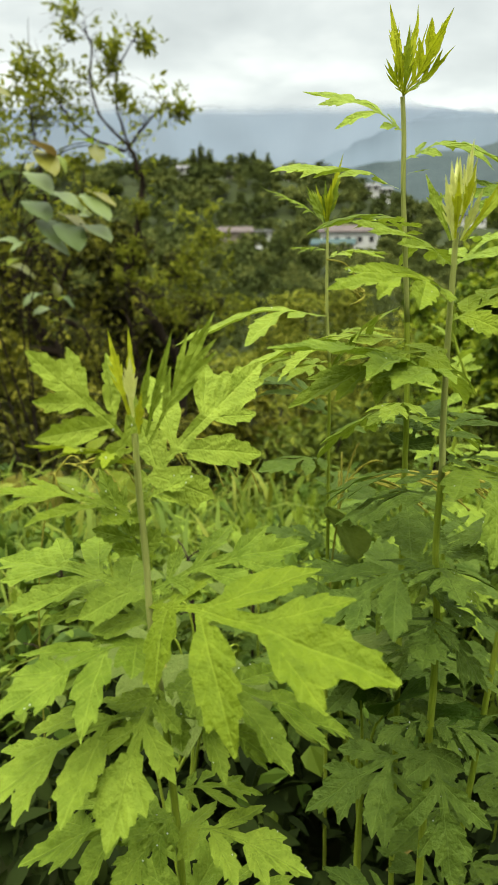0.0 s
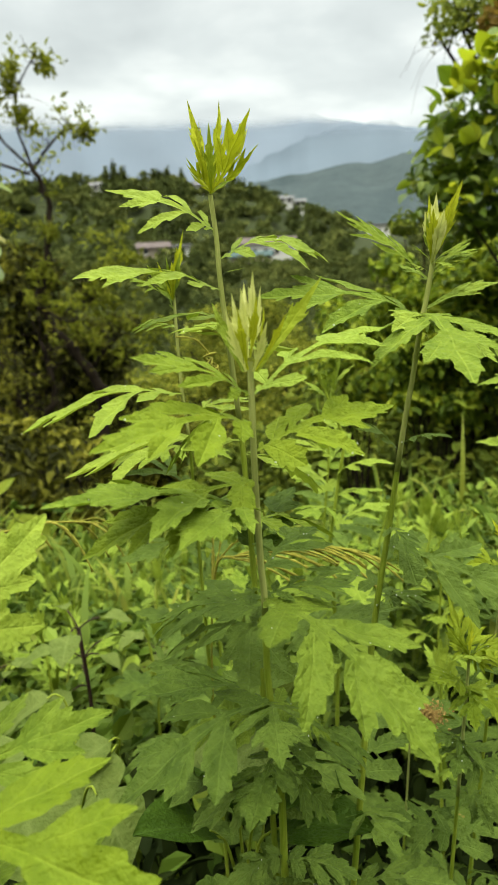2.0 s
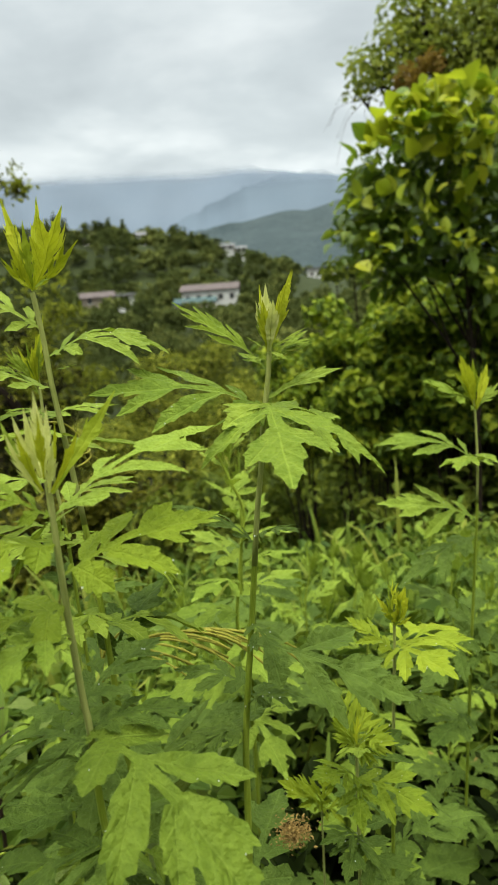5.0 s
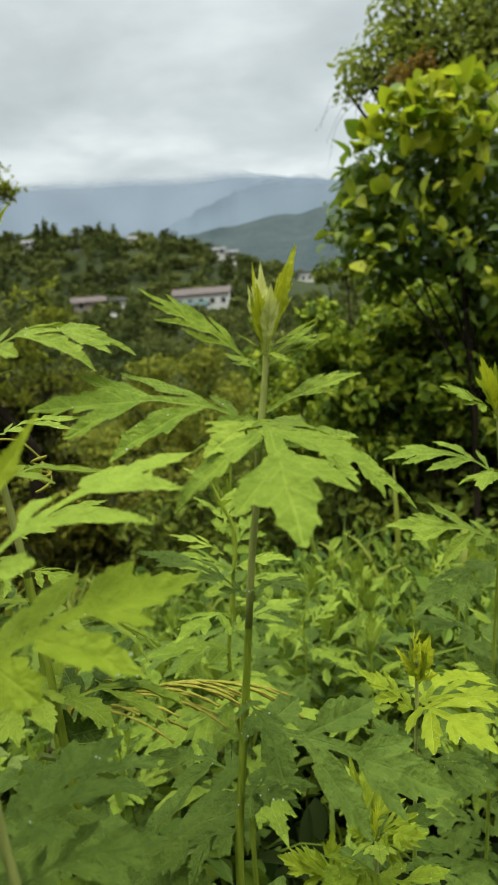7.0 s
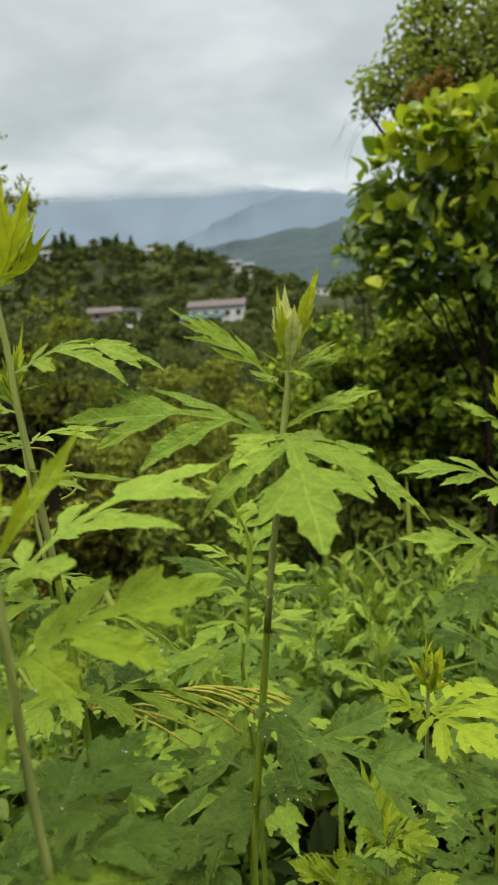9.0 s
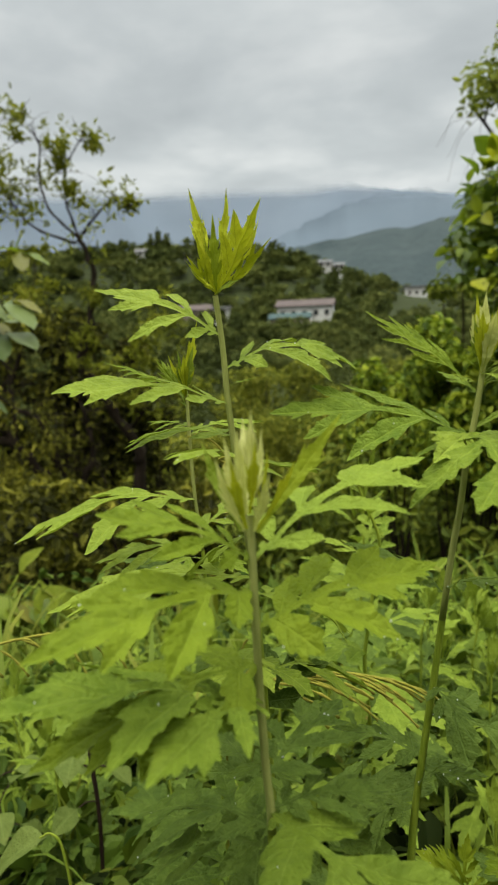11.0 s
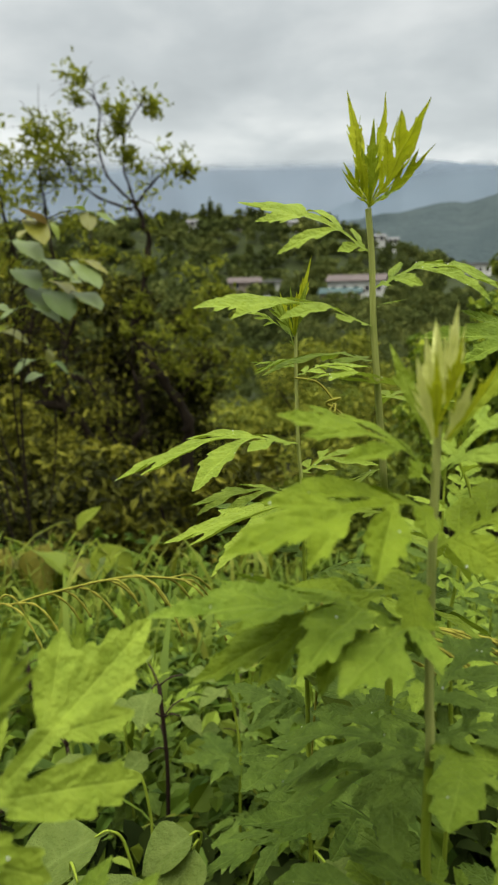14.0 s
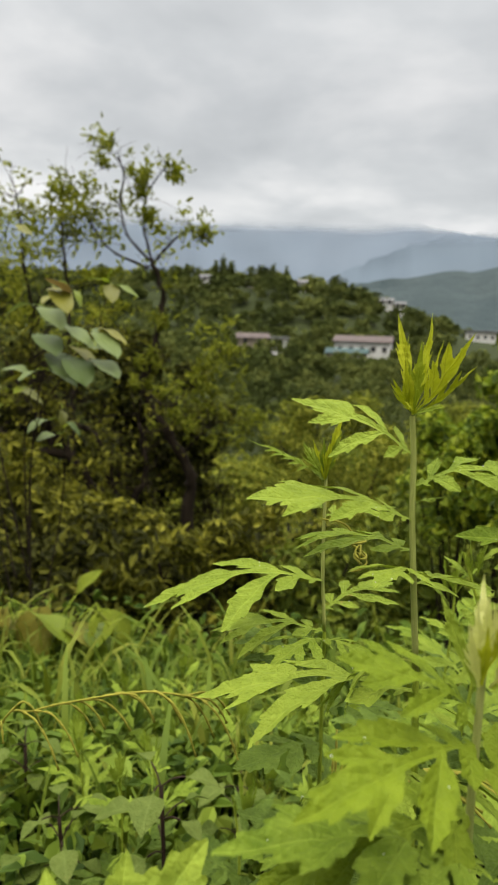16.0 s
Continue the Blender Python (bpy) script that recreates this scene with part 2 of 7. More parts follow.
SHRUB_GREEN = plain_leaf("green_shrub_leaf", [(0.1, (0.0194, 0.0317, 0.0044)), (0.5, (0.0924, 0.1214, 0.0141)), (0.9, (0.2728, 0.2992, 0.0352))], 0.7, 0.3, 0.1, 1.2, "island", (0.4840, 0.3960, 0.0880))
# olive-brown leaf, with the deep shade of dense crowns darkened into its colour
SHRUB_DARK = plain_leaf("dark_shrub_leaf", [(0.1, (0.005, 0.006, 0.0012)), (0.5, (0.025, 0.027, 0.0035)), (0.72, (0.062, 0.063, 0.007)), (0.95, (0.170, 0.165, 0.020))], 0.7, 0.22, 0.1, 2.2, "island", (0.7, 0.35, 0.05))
SHRUB_LIGHT = plain_leaf("light_shrub_leaf", [(0.1, (0.014, 0.016, 0.002)), (0.5, (0.064, 0.066, 0.007)), (0.9, (0.215, 0.205, 0.023))], 0.7, 0.25, 0.1, 2.2, "island", (0.7, 0.35, 0.05))
BRIGHT_SHRUB = plain_leaf("bright_shrub_leaf", [(0.25, (0.034, 0.060, 0.006)), (0.55, (0.150, 0.215, 0.016)), (0.95, (0.39, 0.43, 0.035))], 0.55, 0.4, 0.15, 3.0, "island", (0.6, 0.4, 0.1))
TREE_OLIVE = plain_leaf("olive_tree_leaf", [(0.15, (0.075, 0.086, 0.008)), (0.55, (0.20, 0.222, 0.026)), (0.95, (0.39, 0.385, 0.055))], 0.7, 0.55, 0.1, 1.6)
WAXY_DEEP = mugwort_leaf("deep_green_leaf", (0.021, 0.049, 0.0028), (0.0525, 0.098, 0.007))
DROP = solid("water_drop", [(0.3, (0.9, 0.9, 0.9)), (0.7, (1, 1, 1))], 0.05, 10.0)
DROP.node_tree.nodes["Principled BSDF"].inputs["Transmission Weight"].default_value = 0.35
DROP.node_tree.nodes["Principled BSDF"].inputs["IOR"].default_value = 1.33
DROP.node_tree.nodes["Principled BSDF"].inputs["Specular IOR Level"].default_value = 0.8
TREE_LEAF = plain_leaf("tree_leaf", [(0.15, (0.0512, 0.0662, 0.0048)), (0.55, (0.1294, 0.1505, 0.0132)), (0.95, (0.2408, 0.2348, 0.0271))], 0.7, 0.5, 0.1, 1.6)
BROAD_LEAF = plain_leaf("broad_tree_leaf", [(0.2, (0.034, 0.062, 0.007)), (0.6, (0.096, 0.150, 0.013)), (0.82, (0.21, 0.27, 0.020)), (0.98, (0.36, 0.40, 0.04))], 0.45, 0.42, 0.3, 2.5)
TALL_LEAF = plain_leaf("tall_tree_leaf", [(0.15, (0.058, 0.080, 0.011)), (0.55, (0.175, 0.215, 0.028)), (0.95, (0.38, 0.40, 0.055))], 0.5, 0.5, 0.25, 2.0)
RUST_LEAF = plain_leaf("rusty_leaf", [(0.2, (0.119, 0.077, 0.014)), (0.9, (0.252, 0.168, 0.035))], 0.65, 0.4, 0.12, 2.0)
NEW_LEAF = plain_leaf("new_tree_leaf", [(0.2, (0.125, 0.190, 0.012)), (0.6, (0.26, 0.315, 0.018)), (0.98, (0.43, 0.43, 0.035))], 0.45, 0.5, 0.3, 2.0, "island", (0.9, 0.2, 0.05))
# near black: the deep shade under the plants is put into this colour
SHADE_LEAF = plain_leaf("shade_toned_leaf", [(0.2, (0.0042, 0.0077, 0.0014)), (0.9, (0.0168, 0.0252, 0.0035))], 0.8, 0.05, 0.05, 4.0)
# woodland green, cooled a little with distance haze put into the colour
WOODS = plain_leaf("woodland_leaf", [(0.28, (0.0172, 0.0255, 0.0075)), (0.5, (0.066, 0.080, 0.021)), (0.72, (0.185, 0.195, 0.048))], 0.9, 0.12, 0.04, 0.085, "island", (0.22, 0.74, 0.0))
BARK = solid("bark", [(0.3, (0.0075, 0.005, 0.003)), (0.7, (0.028, 0.020, 0.012))], 0.95, 14.0, (1, 1, 0.25), 0.8, 0.01)
SOIL = solid("soil", [(0.3, (0.0098, 0.0147, 0.0035)), (0.7, (0.0315, 0.0392, 0.0098))], 0.95, 1.5, (1, 1, 1), 0.6, 0.03)
# distance haze is put into these three base colours as blue-grey
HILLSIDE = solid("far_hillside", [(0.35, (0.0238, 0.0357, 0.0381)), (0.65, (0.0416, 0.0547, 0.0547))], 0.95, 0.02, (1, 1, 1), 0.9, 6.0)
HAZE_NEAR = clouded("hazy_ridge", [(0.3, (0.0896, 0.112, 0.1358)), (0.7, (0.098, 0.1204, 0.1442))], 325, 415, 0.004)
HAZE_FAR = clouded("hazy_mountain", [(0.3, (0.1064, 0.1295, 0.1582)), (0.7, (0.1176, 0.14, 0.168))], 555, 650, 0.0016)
WALL = solid("whitewash", [(0.3, (0.44, 0.43, 0.40)), (0.7, (0.60, 0.585, 0.55))], 0.85, 0.8)
WALL_TAN = solid("tan_render", [(0.3, (0.189, 0.154, 0.119)), (0.7, (0.266, 0.224, 0.175))], 0.85, 0.8)
ROOF_RED = solid("faded_red_roof", [(0.3, (0.0665, 0.0525, 0.049)), (0.7, (0.112, 0.0896, 0.0826))], 0.85, 0.9)
ROOF_TEAL = solid("teal_sheet_roof", [(0.3, (0.0315, 0.0546, 0.0532)), (0.7, (0.0525, 0.0805, 0.077))], 0.8, 0.9)
ROOF_GREY = solid("grey_roof", [(0.3, (0.084, 0.084, 0.084)), (0.7, (0.154, 0.1505, 0.147))], 0.85, 0.9)
GLASS_DARK = solid("dark_window", [(0.3, (0.02, 0.022, 0.025)), (0.7, (0.05, 0.055, 0.06))], 0.2, 2.0)
FLOWER = solid("withered_flower", [(0.3, (0.115, 0.070, 0.018)), (0.7, (0.32, 0.215, 0.065))], 0.9, 300.0)


# ---- building helpers ----
def mesh_of(name, verts, faces, mat, uvs=None, smooth=True):
    me = bpy.data.meshes.new(name)
    me.from_pydata([tuple(map(float, v)) for v in verts], [], faces)
    if uvs is not None:
        layer = me.uv_layers.new(name="UVMap")
        index = np.empty(len(me.loops), dtype=np.int32)
        me.loops.foreach_get("vertex_index", index)
        uvs = np.asarray(uvs, dtype=np.float32)
        layer.data.foreach_set("uv", (uvs if len(uvs) == len(index) and len(uvs) != len(verts) else uvs[index]).ravel())
    me.polygons.foreach_set("use_smooth", [smooth] * len(me.polygons))
    me.materials.append(mat)
    me.update()
    return me


def attach(name, me, parent, place=(0, 0, 0), label=""):
    ob = new(name, me)
    ob.parent = parent
    ob.location = place
    return tagged(ob, label) if label else ob


def thing(name, place, label, category, group="", kind=""):
    ob = new(name)
    ob.empty_display_size = 0.05
    ob.location = place
    return tagged(ob, label, category, group, kind)


def rounded(points, n=4):
    """A smooth line through the points."""
    p = [Vector(q) for q in points]
    p = [p[0] * 2 - p[1], *p, p[-1] * 2 - p[-2]]
    out = []
    for a, b, c, d in zip(p, p[1:], p[2:], p[3:]):
        for i in range(n):
            t = i / n
            out.append(0.5 * (2 * b + (c - a) * t + (2 * a - 5 * b + 4 * c - d) * t * t + (3 * b - a - 3 * c + d) * t ** 3))
    return out + [p[-2]]


def tube(points, radii, sides=8, start=0, ribs=0.0):
    """Vertices and faces of a tapered tube along a line."""
    verts, faces = [], []
    u = None
    for i, p in enumerate(points):
        d = (points[min(i + 1, len(points) - 1)] - points[max(i - 1, 0)]).normalized()
        if u is None:
            u = d.orthogonal().normalized()
        u = (u - d * u.dot(d)).normalized()
        w = d.cross(u)
        for k in range(sides):
            a = 2 * math.pi * k / sides
            r = radii[i] * (1 + (ribs if k % 2 else -ribs))
            verts.append(p + (u * math.cos(a) + w * math.sin(a)) * r)
    for i in range(len(points) - 1):
        for k in range(sides):
            a, b = start + i * sides + k, start + i * sides + (k + 1) % sides
            faces.append((a, b, b + sides, a + sides))
    faces.append(tuple(start + (len(points) - 1) * sides + k for k in range(sides)))
    return verts, faces


# ---- mugwort leaves ----
# lobes: where on the midrib, angle, length, half width, teeth on each side; the side lobes come in pairs
SHAPES = {
    "broad": [(0.42, 0, 0.58, 0.078, 3), (0.50, 34, 0.33, 0.048, 2), (0.27, 46, 0.45, 0.058, 3), (0.11, 64, 0.28, 0.056, 2), (0.04, 58, 0.07, 0.016, 0)],
    "mid": [(0.40, 0, 0.60, 0.070, 3), (0.47, 27, 0.38, 0.043, 2), (0.25, 40, 0.45, 0.047, 2), (0.11, 58, 0.23, 0.036, 1), (0.04, 55, 0.07, 0.014, 0)],
    "narrow": [(0.34, 0, 0.66, 0.066, 3), (0.42, 20, 0.34, 0.036, 1), (0.27, 30, 0.34, 0.038, 1), (0.08, 50, 0.13, 0.018, 0)],
    "young": [(0.22, 0, 0.78, 0.050, 3), (0.50, 16, 0.36, 0.030, 1), (0.36, 20, 0.42, 0.032, 1), (0.24, 26, 0.36, 0.028, 0)],
    "sliver": [(0.02, 0, 0.98, 0.034, 0), (0.45, 12, 0.26, 0.015, 0)],
    "quill": [(0.02, 0, 0.98, 0.040, 0), (0.50, 13, 0.22, 0.016, 0), (0.36, 13, 0.28, 0.018, 0), (0.22, 15, 0.30, 0.018, 0)],
    "bud": [(0.02, 0, 0.98, 0.074, 2), (0.40, 9, 0.42, 0.030, 0), (0.26, 14, 0.44, 0.030, 0)],
    "crest": [(0.12, 0, 0.88, 0.066, 2), (0.38, 22, 0.48, 0.046, 1), (0.24, 30, 0.46, 0.044, 1), (0.14, 38, 0.22, 0.022, 0)],
    "feather": [(0.20, 0, 0.80, 0.030, 0), (0.66, 32, 0.17, 0.016, 0), (0.56, 36, 0.20, 0.017, 0), (0.46, 40, 0.22, 0.018, 0), (0.36, 44, 0.22, 0.018, 0), (0.26, 48, 0.20, 0.018, 0)],
}


# how blunt the lobes and teeth of a shape are; the upper leaves are pointed
BLUNT = {"broad": 1.0, "mid": 0.55}


def lobe_width(u, blunt=0.0):
    """Half the width along a lobe: a narrow waist and a pointed or blunt end."""
    rise = np.clip(u / 0.55, 0, 1)
    waist = 0.36 - 0.10 * blunt
    rise = waist + (1 - waist) * rise * rise * (3 - 2 * rise)
    return rise * np.where(u > 0.55, np.clip(1 - (np.clip(u - 0.55, 0, 1) / 0.45) ** (1.45 + 0.75 * blunt), 0, 1), 1.0)


def leaf_outline(shape, seed, cell):
    """The flat leaf, one long: points, faces, each point's place on its lobe, its depth inside the edge and how far its lobe bends away."""
    rng = random.Random(seed)
    blunt = BLUNT.get(shape, 0.0)
    lobes = []
    for i, (x0, angle, length, half, teeth) in enumerate(SHAPES[shape]):
        for side in ((1,) if i == 0 else (1, -1)):
            j = rng.uniform(-1, 1)
            lobes.append((x0 + (0 if i == 0 else 0.025 * j), side * angle * (1 + 0.13 * rng.uniform(-1, 1)) + rng.uniform(-3, 3) * (i > 0),
                          length * (1 if i == 0 else 1 + 0.15 * rng.uniform(-1, 1)), half * (1 + 0.14 * rng.uniform(-1, 1)), teeth))
    xs, ys = np.arange(-0.01, 1.04, cell), np.arange(-0.52, 0.52 + cell, cell)
    gx, gy = np.meshgrid(xs, ys, indexing="ij")
    # the petiole and the winged midrib
    f = np.where(gx < 0, gx * 2, np.minimum(np.where(gx < 0.16, 0.014, 0.014 + 0.022 * np.clip((gx - 0.16) / 0.3, 0, 1)) - np.abs(gy), (0.70 - gx)))
    gu, gv, which = gx.copy(), gy / 0.05, np.zeros(gx.shape, dtype=int)
    lift = np.zeros(gx.shape)
    for number, (x0, angle, length, half, teeth) in enumerate(lobes):
        c, s = math.cos(radians(angle)), math.sin(radians(angle))
        u, v = ((gx - x0) * c + gy * s) / length, -(gx - x0) * s + gy * c
        w = half * lobe_width(np.clip(u, 0, 1), blunt)
        one = np.where(u > 1, (1 - u) * length, np.where(u < 0, -0.06, w - np.abs(v)))
        for side in (1, -1):
            for k in range(teeth):
                # a tooth points forward from the lobe's own midrib
                at = 0.36 + 0.50 * (k + 0.5 + rng.uniform(-0.2, 0.2)) / teeth
                slant = radians(rng.uniform(24, 34))
                reach = half * float(lobe_width(np.array(at), blunt)) * rng.uniform(1.22, 1.5) / math.sin(slant)
                p, q = u * length - (at * length - reach * math.cos(slant) * 0.80), v * side
                along = (p * math.cos(slant) + q * math.sin(slant)) / reach
                across = np.abs(-p * math.sin(slant) + q * math.cos(slant))
                tooth = np.where((along > 0) & (along < 1), reach * (0.24 + 0.06 * blunt) * np.clip(1 - along, 0, 1) ** (0.8 - 0.28 * blunt) - across, -0.06)
                one = np.maximum(one, tooth)
        bend, twist = rng.uniform(-0.34, 0.12), rng.uniform(-0.5, 0.5)
        best = one > f
        out = np.clip(u - 0.3, 0, 1)
        f, gu, gv, which = np.where(best, one, f), np.where(best, u, gu), np.where(best, v / half, gv), np.where(best, number + 1, which)
        lift = np.where(best, (bend * length * out ** 2 + twist * v * out) * (number > 0), lift)
    raised = []
    points, places, index, faces, owner, depth = [], [], {}, [], [], []

    def corner(i, j):
        k = (i, j)
        if k not in index:
            index[k] = len(points)
            points.append((xs[i], ys[j]))
            places.append((gu[i, j], gv[i, j]))
            owner.append(which[i, j])
            raised.append(lift[i, j])
            depth.append(f[i, j])
        return index[k]

    def edge(a, b):
        k = (a, b) if a < b else (b, a)
        if k not in index:
            (i, j), (m, n) = k
            t = f[i, j] / (f[i, j] - f[m, n])
            inner = (i, j) if f[i, j] >= 0 else (m, n)
            index[k] = len(points)
            points.append((xs[i] + t * (xs[m] - xs[i]), ys[j] + t * (ys[n] - ys[j])))
            places.append((gu[inner], gv[inner]))
            owner.append(which[inner])
            raised.append(lift[inner])
            depth.append(0.0)
        return index[k]

    inside = f >= 0
    touched = inside[:-1, :-1] | inside[1:, :-1] | inside[:-1, 1:] | inside[1:, 1:]
    for i, j in zip(*np.nonzero(touched)):
        i, j = int(i), int(j)
        if inside[i, j] and inside[i + 1, j] and inside[i, j + 1] and inside[i + 1, j + 1]:
            faces.append((corner(i, j), corner(i + 1, j), corner(i + 1, j + 1), corner(i, j + 1)))
            continue
        for tri in (((i, j), (i + 1, j), (i + 1, j + 1)), ((i, j), (i + 1, j + 1), (i, j + 1))):
            loop = []
            for a, b in zip(tri, tri[1:] + tri[:1]):
                if inside[a]:
                    loop.append(corner(*a))
                if inside[a] != inside[b]:
                    loop.append(edge(a, b))
            if len(loop) > 2:
                faces.append(tuple(loop))
    # veins stop where one lobe meets the next
    marks = []
    for face in faces:
        if len({owner[p] for p in face}) > 1:
            u = sum(places[p][0] for p in face) / len(face)
            marks += [(u, 0.6)] * len(face)
        else:
            marks += [places[p] for p in face]
    return np.array(points), faces, np.array(marks), np.array(depth), np.array(raised)


OUTLINES = {}


def leaf_mesh(shape, tone, chord, droop=35, roll=0, seed=0, sag=0.5, width=1.0, cell=0.02, variants=7):
    """A bent leaf from the origin to the point chord."""
    key = (shape, seed % variants, cell)
    if key not in OUTLINES:
        OUTLINES[key] = leaf_outline(*key)
    flat, faces, places, depth, raised = OUTLINES[key]
    rng = random.Random(seed * 7 + 3)
    steps = 30
    s = np.linspace(0, 1.05, steps)
    ang = -np.radians(droop) * s ** 1.25
    cx = np.concatenate(([0], np.cumsum(np.cos((ang[1:] + ang[:-1]) / 2)) * (s[1] - s[0])))
    cz = np.concatenate(([0], np.cumsum(np.sin((ang[1:] + ang[:-1]) / 2)) * (s[1] - s[0])))
    x, y = flat[:, 0], flat[:, 1] * width
    fold = 0.034 * (1 - np.clip(depth / 0.075, 0, 1)) * np.clip((x - 0.1) * 6, 0, 1)
    wave = 0.008 * np.sin(x * 21 + rng.uniform(0, 6)) * np.sin(y * 23 + rng.uniform(0, 6)) + 0.016 * np.sin(x * 7 + rng.uniform(0, 6)) * y * 4
    z = fold + raised + wave * np.clip((x - 0.1) * 4, 0, 1) - sag * y * y
    ax, px, pz = np.interp(x, s, ang), np.interp(x, s, cx), np.interp(x, s, cz)
    bent = np.stack((px - z * np.sin(ax), y, pz + z * np.cos(ax)), 1)
    tipx, tipz = np.interp(1.0, s, cx), np.interp(1.0, s, cz)
    chord = Vector(chord)
    size = chord.length / math.hypot(tipx, tipz)
    back = math.atan2(tipz, tipx)
    c, q = math.cos(-back), math.sin(-back)
    bent = np.stack((bent[:, 0] * c - bent[:, 2] * q, bent[:, 1], bent[:, 0] * q + bent[:, 2] * c), 1) * size
    ex = chord.normalized()
    ey = Vector((0, 0, 1)).cross(ex)
    ey = ey.normalized() if ey.length > 0.08 else Vector((1, 0, 0)).cross(ex).normalized()
    ez = ex.cross(ey)
    turn = Matrix.Rotation(radians(roll), 3, ex)
    ey, ez = turn @ ey, turn @ ez
    basis = np.array([ex, ey, ez])
    return mesh_of("leaf", bent @ basis, faces, TONES[tone], places)


def mugwort(stem_points, label, thick=0.0020, pale_top=True, group="mugwort plants"):
    """The plant's empty at its foot, and its ridged stem; stem_points from the top down to the ground."""
    foot = Vector(stem_points[-1])
    plant = thing("mugwort_plant", foot, label, "plant", group)
    knots = [Vector(stem_points[0]) - foot]
    for p in stem_points[1:]:
        step = Vector(p) - foot - knots[-1]
        pieces = max(1, round(step.length / 0.05))
        knots += [knots[-1] + step * (k + 1) / pieces for k in range(pieces)]
    line = rounded(knots, 4)
    n = len(line)
    radii = [thick * (0.66 + 0.50 * min(1, (line[0].z - p.z) * 2.8)) for p in line]
    cut = next((i for i, p in enumerate(line) if p.z < line[0].z - 0.12), n // 4) if pale_top else 0
    if cut:
        v, f = tube(line[:cut + 1], radii[:cut + 1], 10, 0, 0.07)
        attach("stem_top", mesh_of("stem_top", v, f, STEM_PALE), plant, (0, 0, 0), "pale downy upper stem")
    v, f = tube(line[cut:], radii[cut:], 10, 0, 0.07)
    attach("stem", mesh_of("stem", v, f, STEM), plant)
    return plant


COUNT = [0]


def dew(leaf_part, count, seed):
    """Small drops of water lying on a leaf, too many to count."""
    rng = random.Random(seed)
    me = leaf_part.data
    verts, faces = [], []
    for _ in range(count):
        at = me.vertices[rng.randrange(len(me.vertices))]
        up = at.normal if at.normal.z > 0 else -at.normal
        r = rng.choice((0.00025, 0.0003, 0.00042))
        b = len(verts)
        for i in range(1, 4):
            for k in range(6):
                a, e = k * math.pi / 3, math.pi * i / 4
                verts.append(at.co + up * r * 0.5 + Vector((math.sin(e) * math.cos(a), math.sin(e) * math.sin(a), math.cos(e))) * r)
        faces += [tuple(b + k for k in range(6)), tuple(b + 17 - k for k in range(6))]
        faces += [(b + 6 * i + k, b + 6 * i + (k + 1) % 6, b + 6 * i + 6 + (k + 1) % 6, b + 6 * i + 6 + k) for i in (0, 1) for k in range(6)]
    tagged(attach("dew", mesh_of("dew", verts, faces, DROP), leaf_part), "clear water drops", "", "", "stuff")


def leaf(plant, shape, tone, base, tip, droop=35, roll=0, width=1.0, sag=0.5, name="leaf", cell=0.015):
    COUNT[0] += 1
    base, tip = Vector(base), Vector(tip)
    part = attach(name, leaf_mesh(shape, tone, tip - base, droop, roll, COUNT[0] * 5 + 1, sag, width, cell), plant, base - plant.location)
    if name == "leaf" and cell == 0.015 and shape in ("broad", "mid") and COUNT[0] % 2:
        dew(part, 2 + COUNT[0] % 4, COUNT[0])
    return part


def rosette(plant, top, height, tone, count=7, lean=(0, 0, 1), spread=0.28, seed=0):
    """The tight tuft of young leaves at the stem's end."""
    rng = random.Random(seed)
    axis = Vector(lean).normalized()
    for i in range(count):
        a = i * 2.4 + rng.uniform(-0.3, 0.3)
        out = spread * (0.35 + 0.9 * i / count)
        d = (axis + Vector((math.cos(a), math.sin(a), 0)) * out).normalized()
        h = height * (1.0 - 0.45 * i / count) * rng.uniform(0.9, 1.08)
        b = Vector(top) + Vector((math.cos(a), math.sin(a), 0)) * 0.0018 - axis * 0.012 * (i / count)
        leaf(plant, "sliver" if i % 2 else "young", tone, b, b + d * h, -25, rng.uniform(-20, 20), 1.0, -2.5, "young_leaf", 0.028)


def fill(plant, foot_to_top, z0, z1, count, size, tone, seed, shapes=("mid", "broad")):
    """Leaves spiralling up a stretch of the stem, on the line from foot to top."""
    rng = random.Random(seed)
    a0, (lo, hi) = rng.uniform(0, 6), (Vector(foot_to_top[0]), Vector(foot_to_top[1]))
    for i in range(count):
        z = z0 + (z1 - z0) * (i + rng.uniform(0, 0.8)) / count
        t = (z - lo.z) / (hi.z - lo.z)
        b = lo + (hi - lo) * t
        a, el = a0 + i * 2.4 + rng.uniform(-0.3, 0.3), rng.uniform(-0.25, 0.4)
        d = Vector((math.cos(a) * math.cos(el), math.sin(a) * math.cos(el), math.sin(el)))
        leaf(plant, rng.choice(shapes), tone, b, b + d * size * rng.uniform(0.75, 1.2), rng.uniform(25, 55), rng.uniform(-12, 12), 1.0, 0.5, "leaf", 0.03)


# ---- the mugwort plants in the foreground ----
p0 = mugwort([(-0.03, 0.262, 0.952), (-0.03, 0.262, 0.932), (-0.029, 0.262, 0.894), (-0.029, 0.262, 0.866), (-0.027, 0.262, 0.836), (-0.025, 0.262, 0.805), (-0.023, 0.262, 0.757), (-0.0147, 0.272, 0.3785), (-0.0063, 0.282, 0.0)], "pale green mugwort with broad lobed leaves close by")
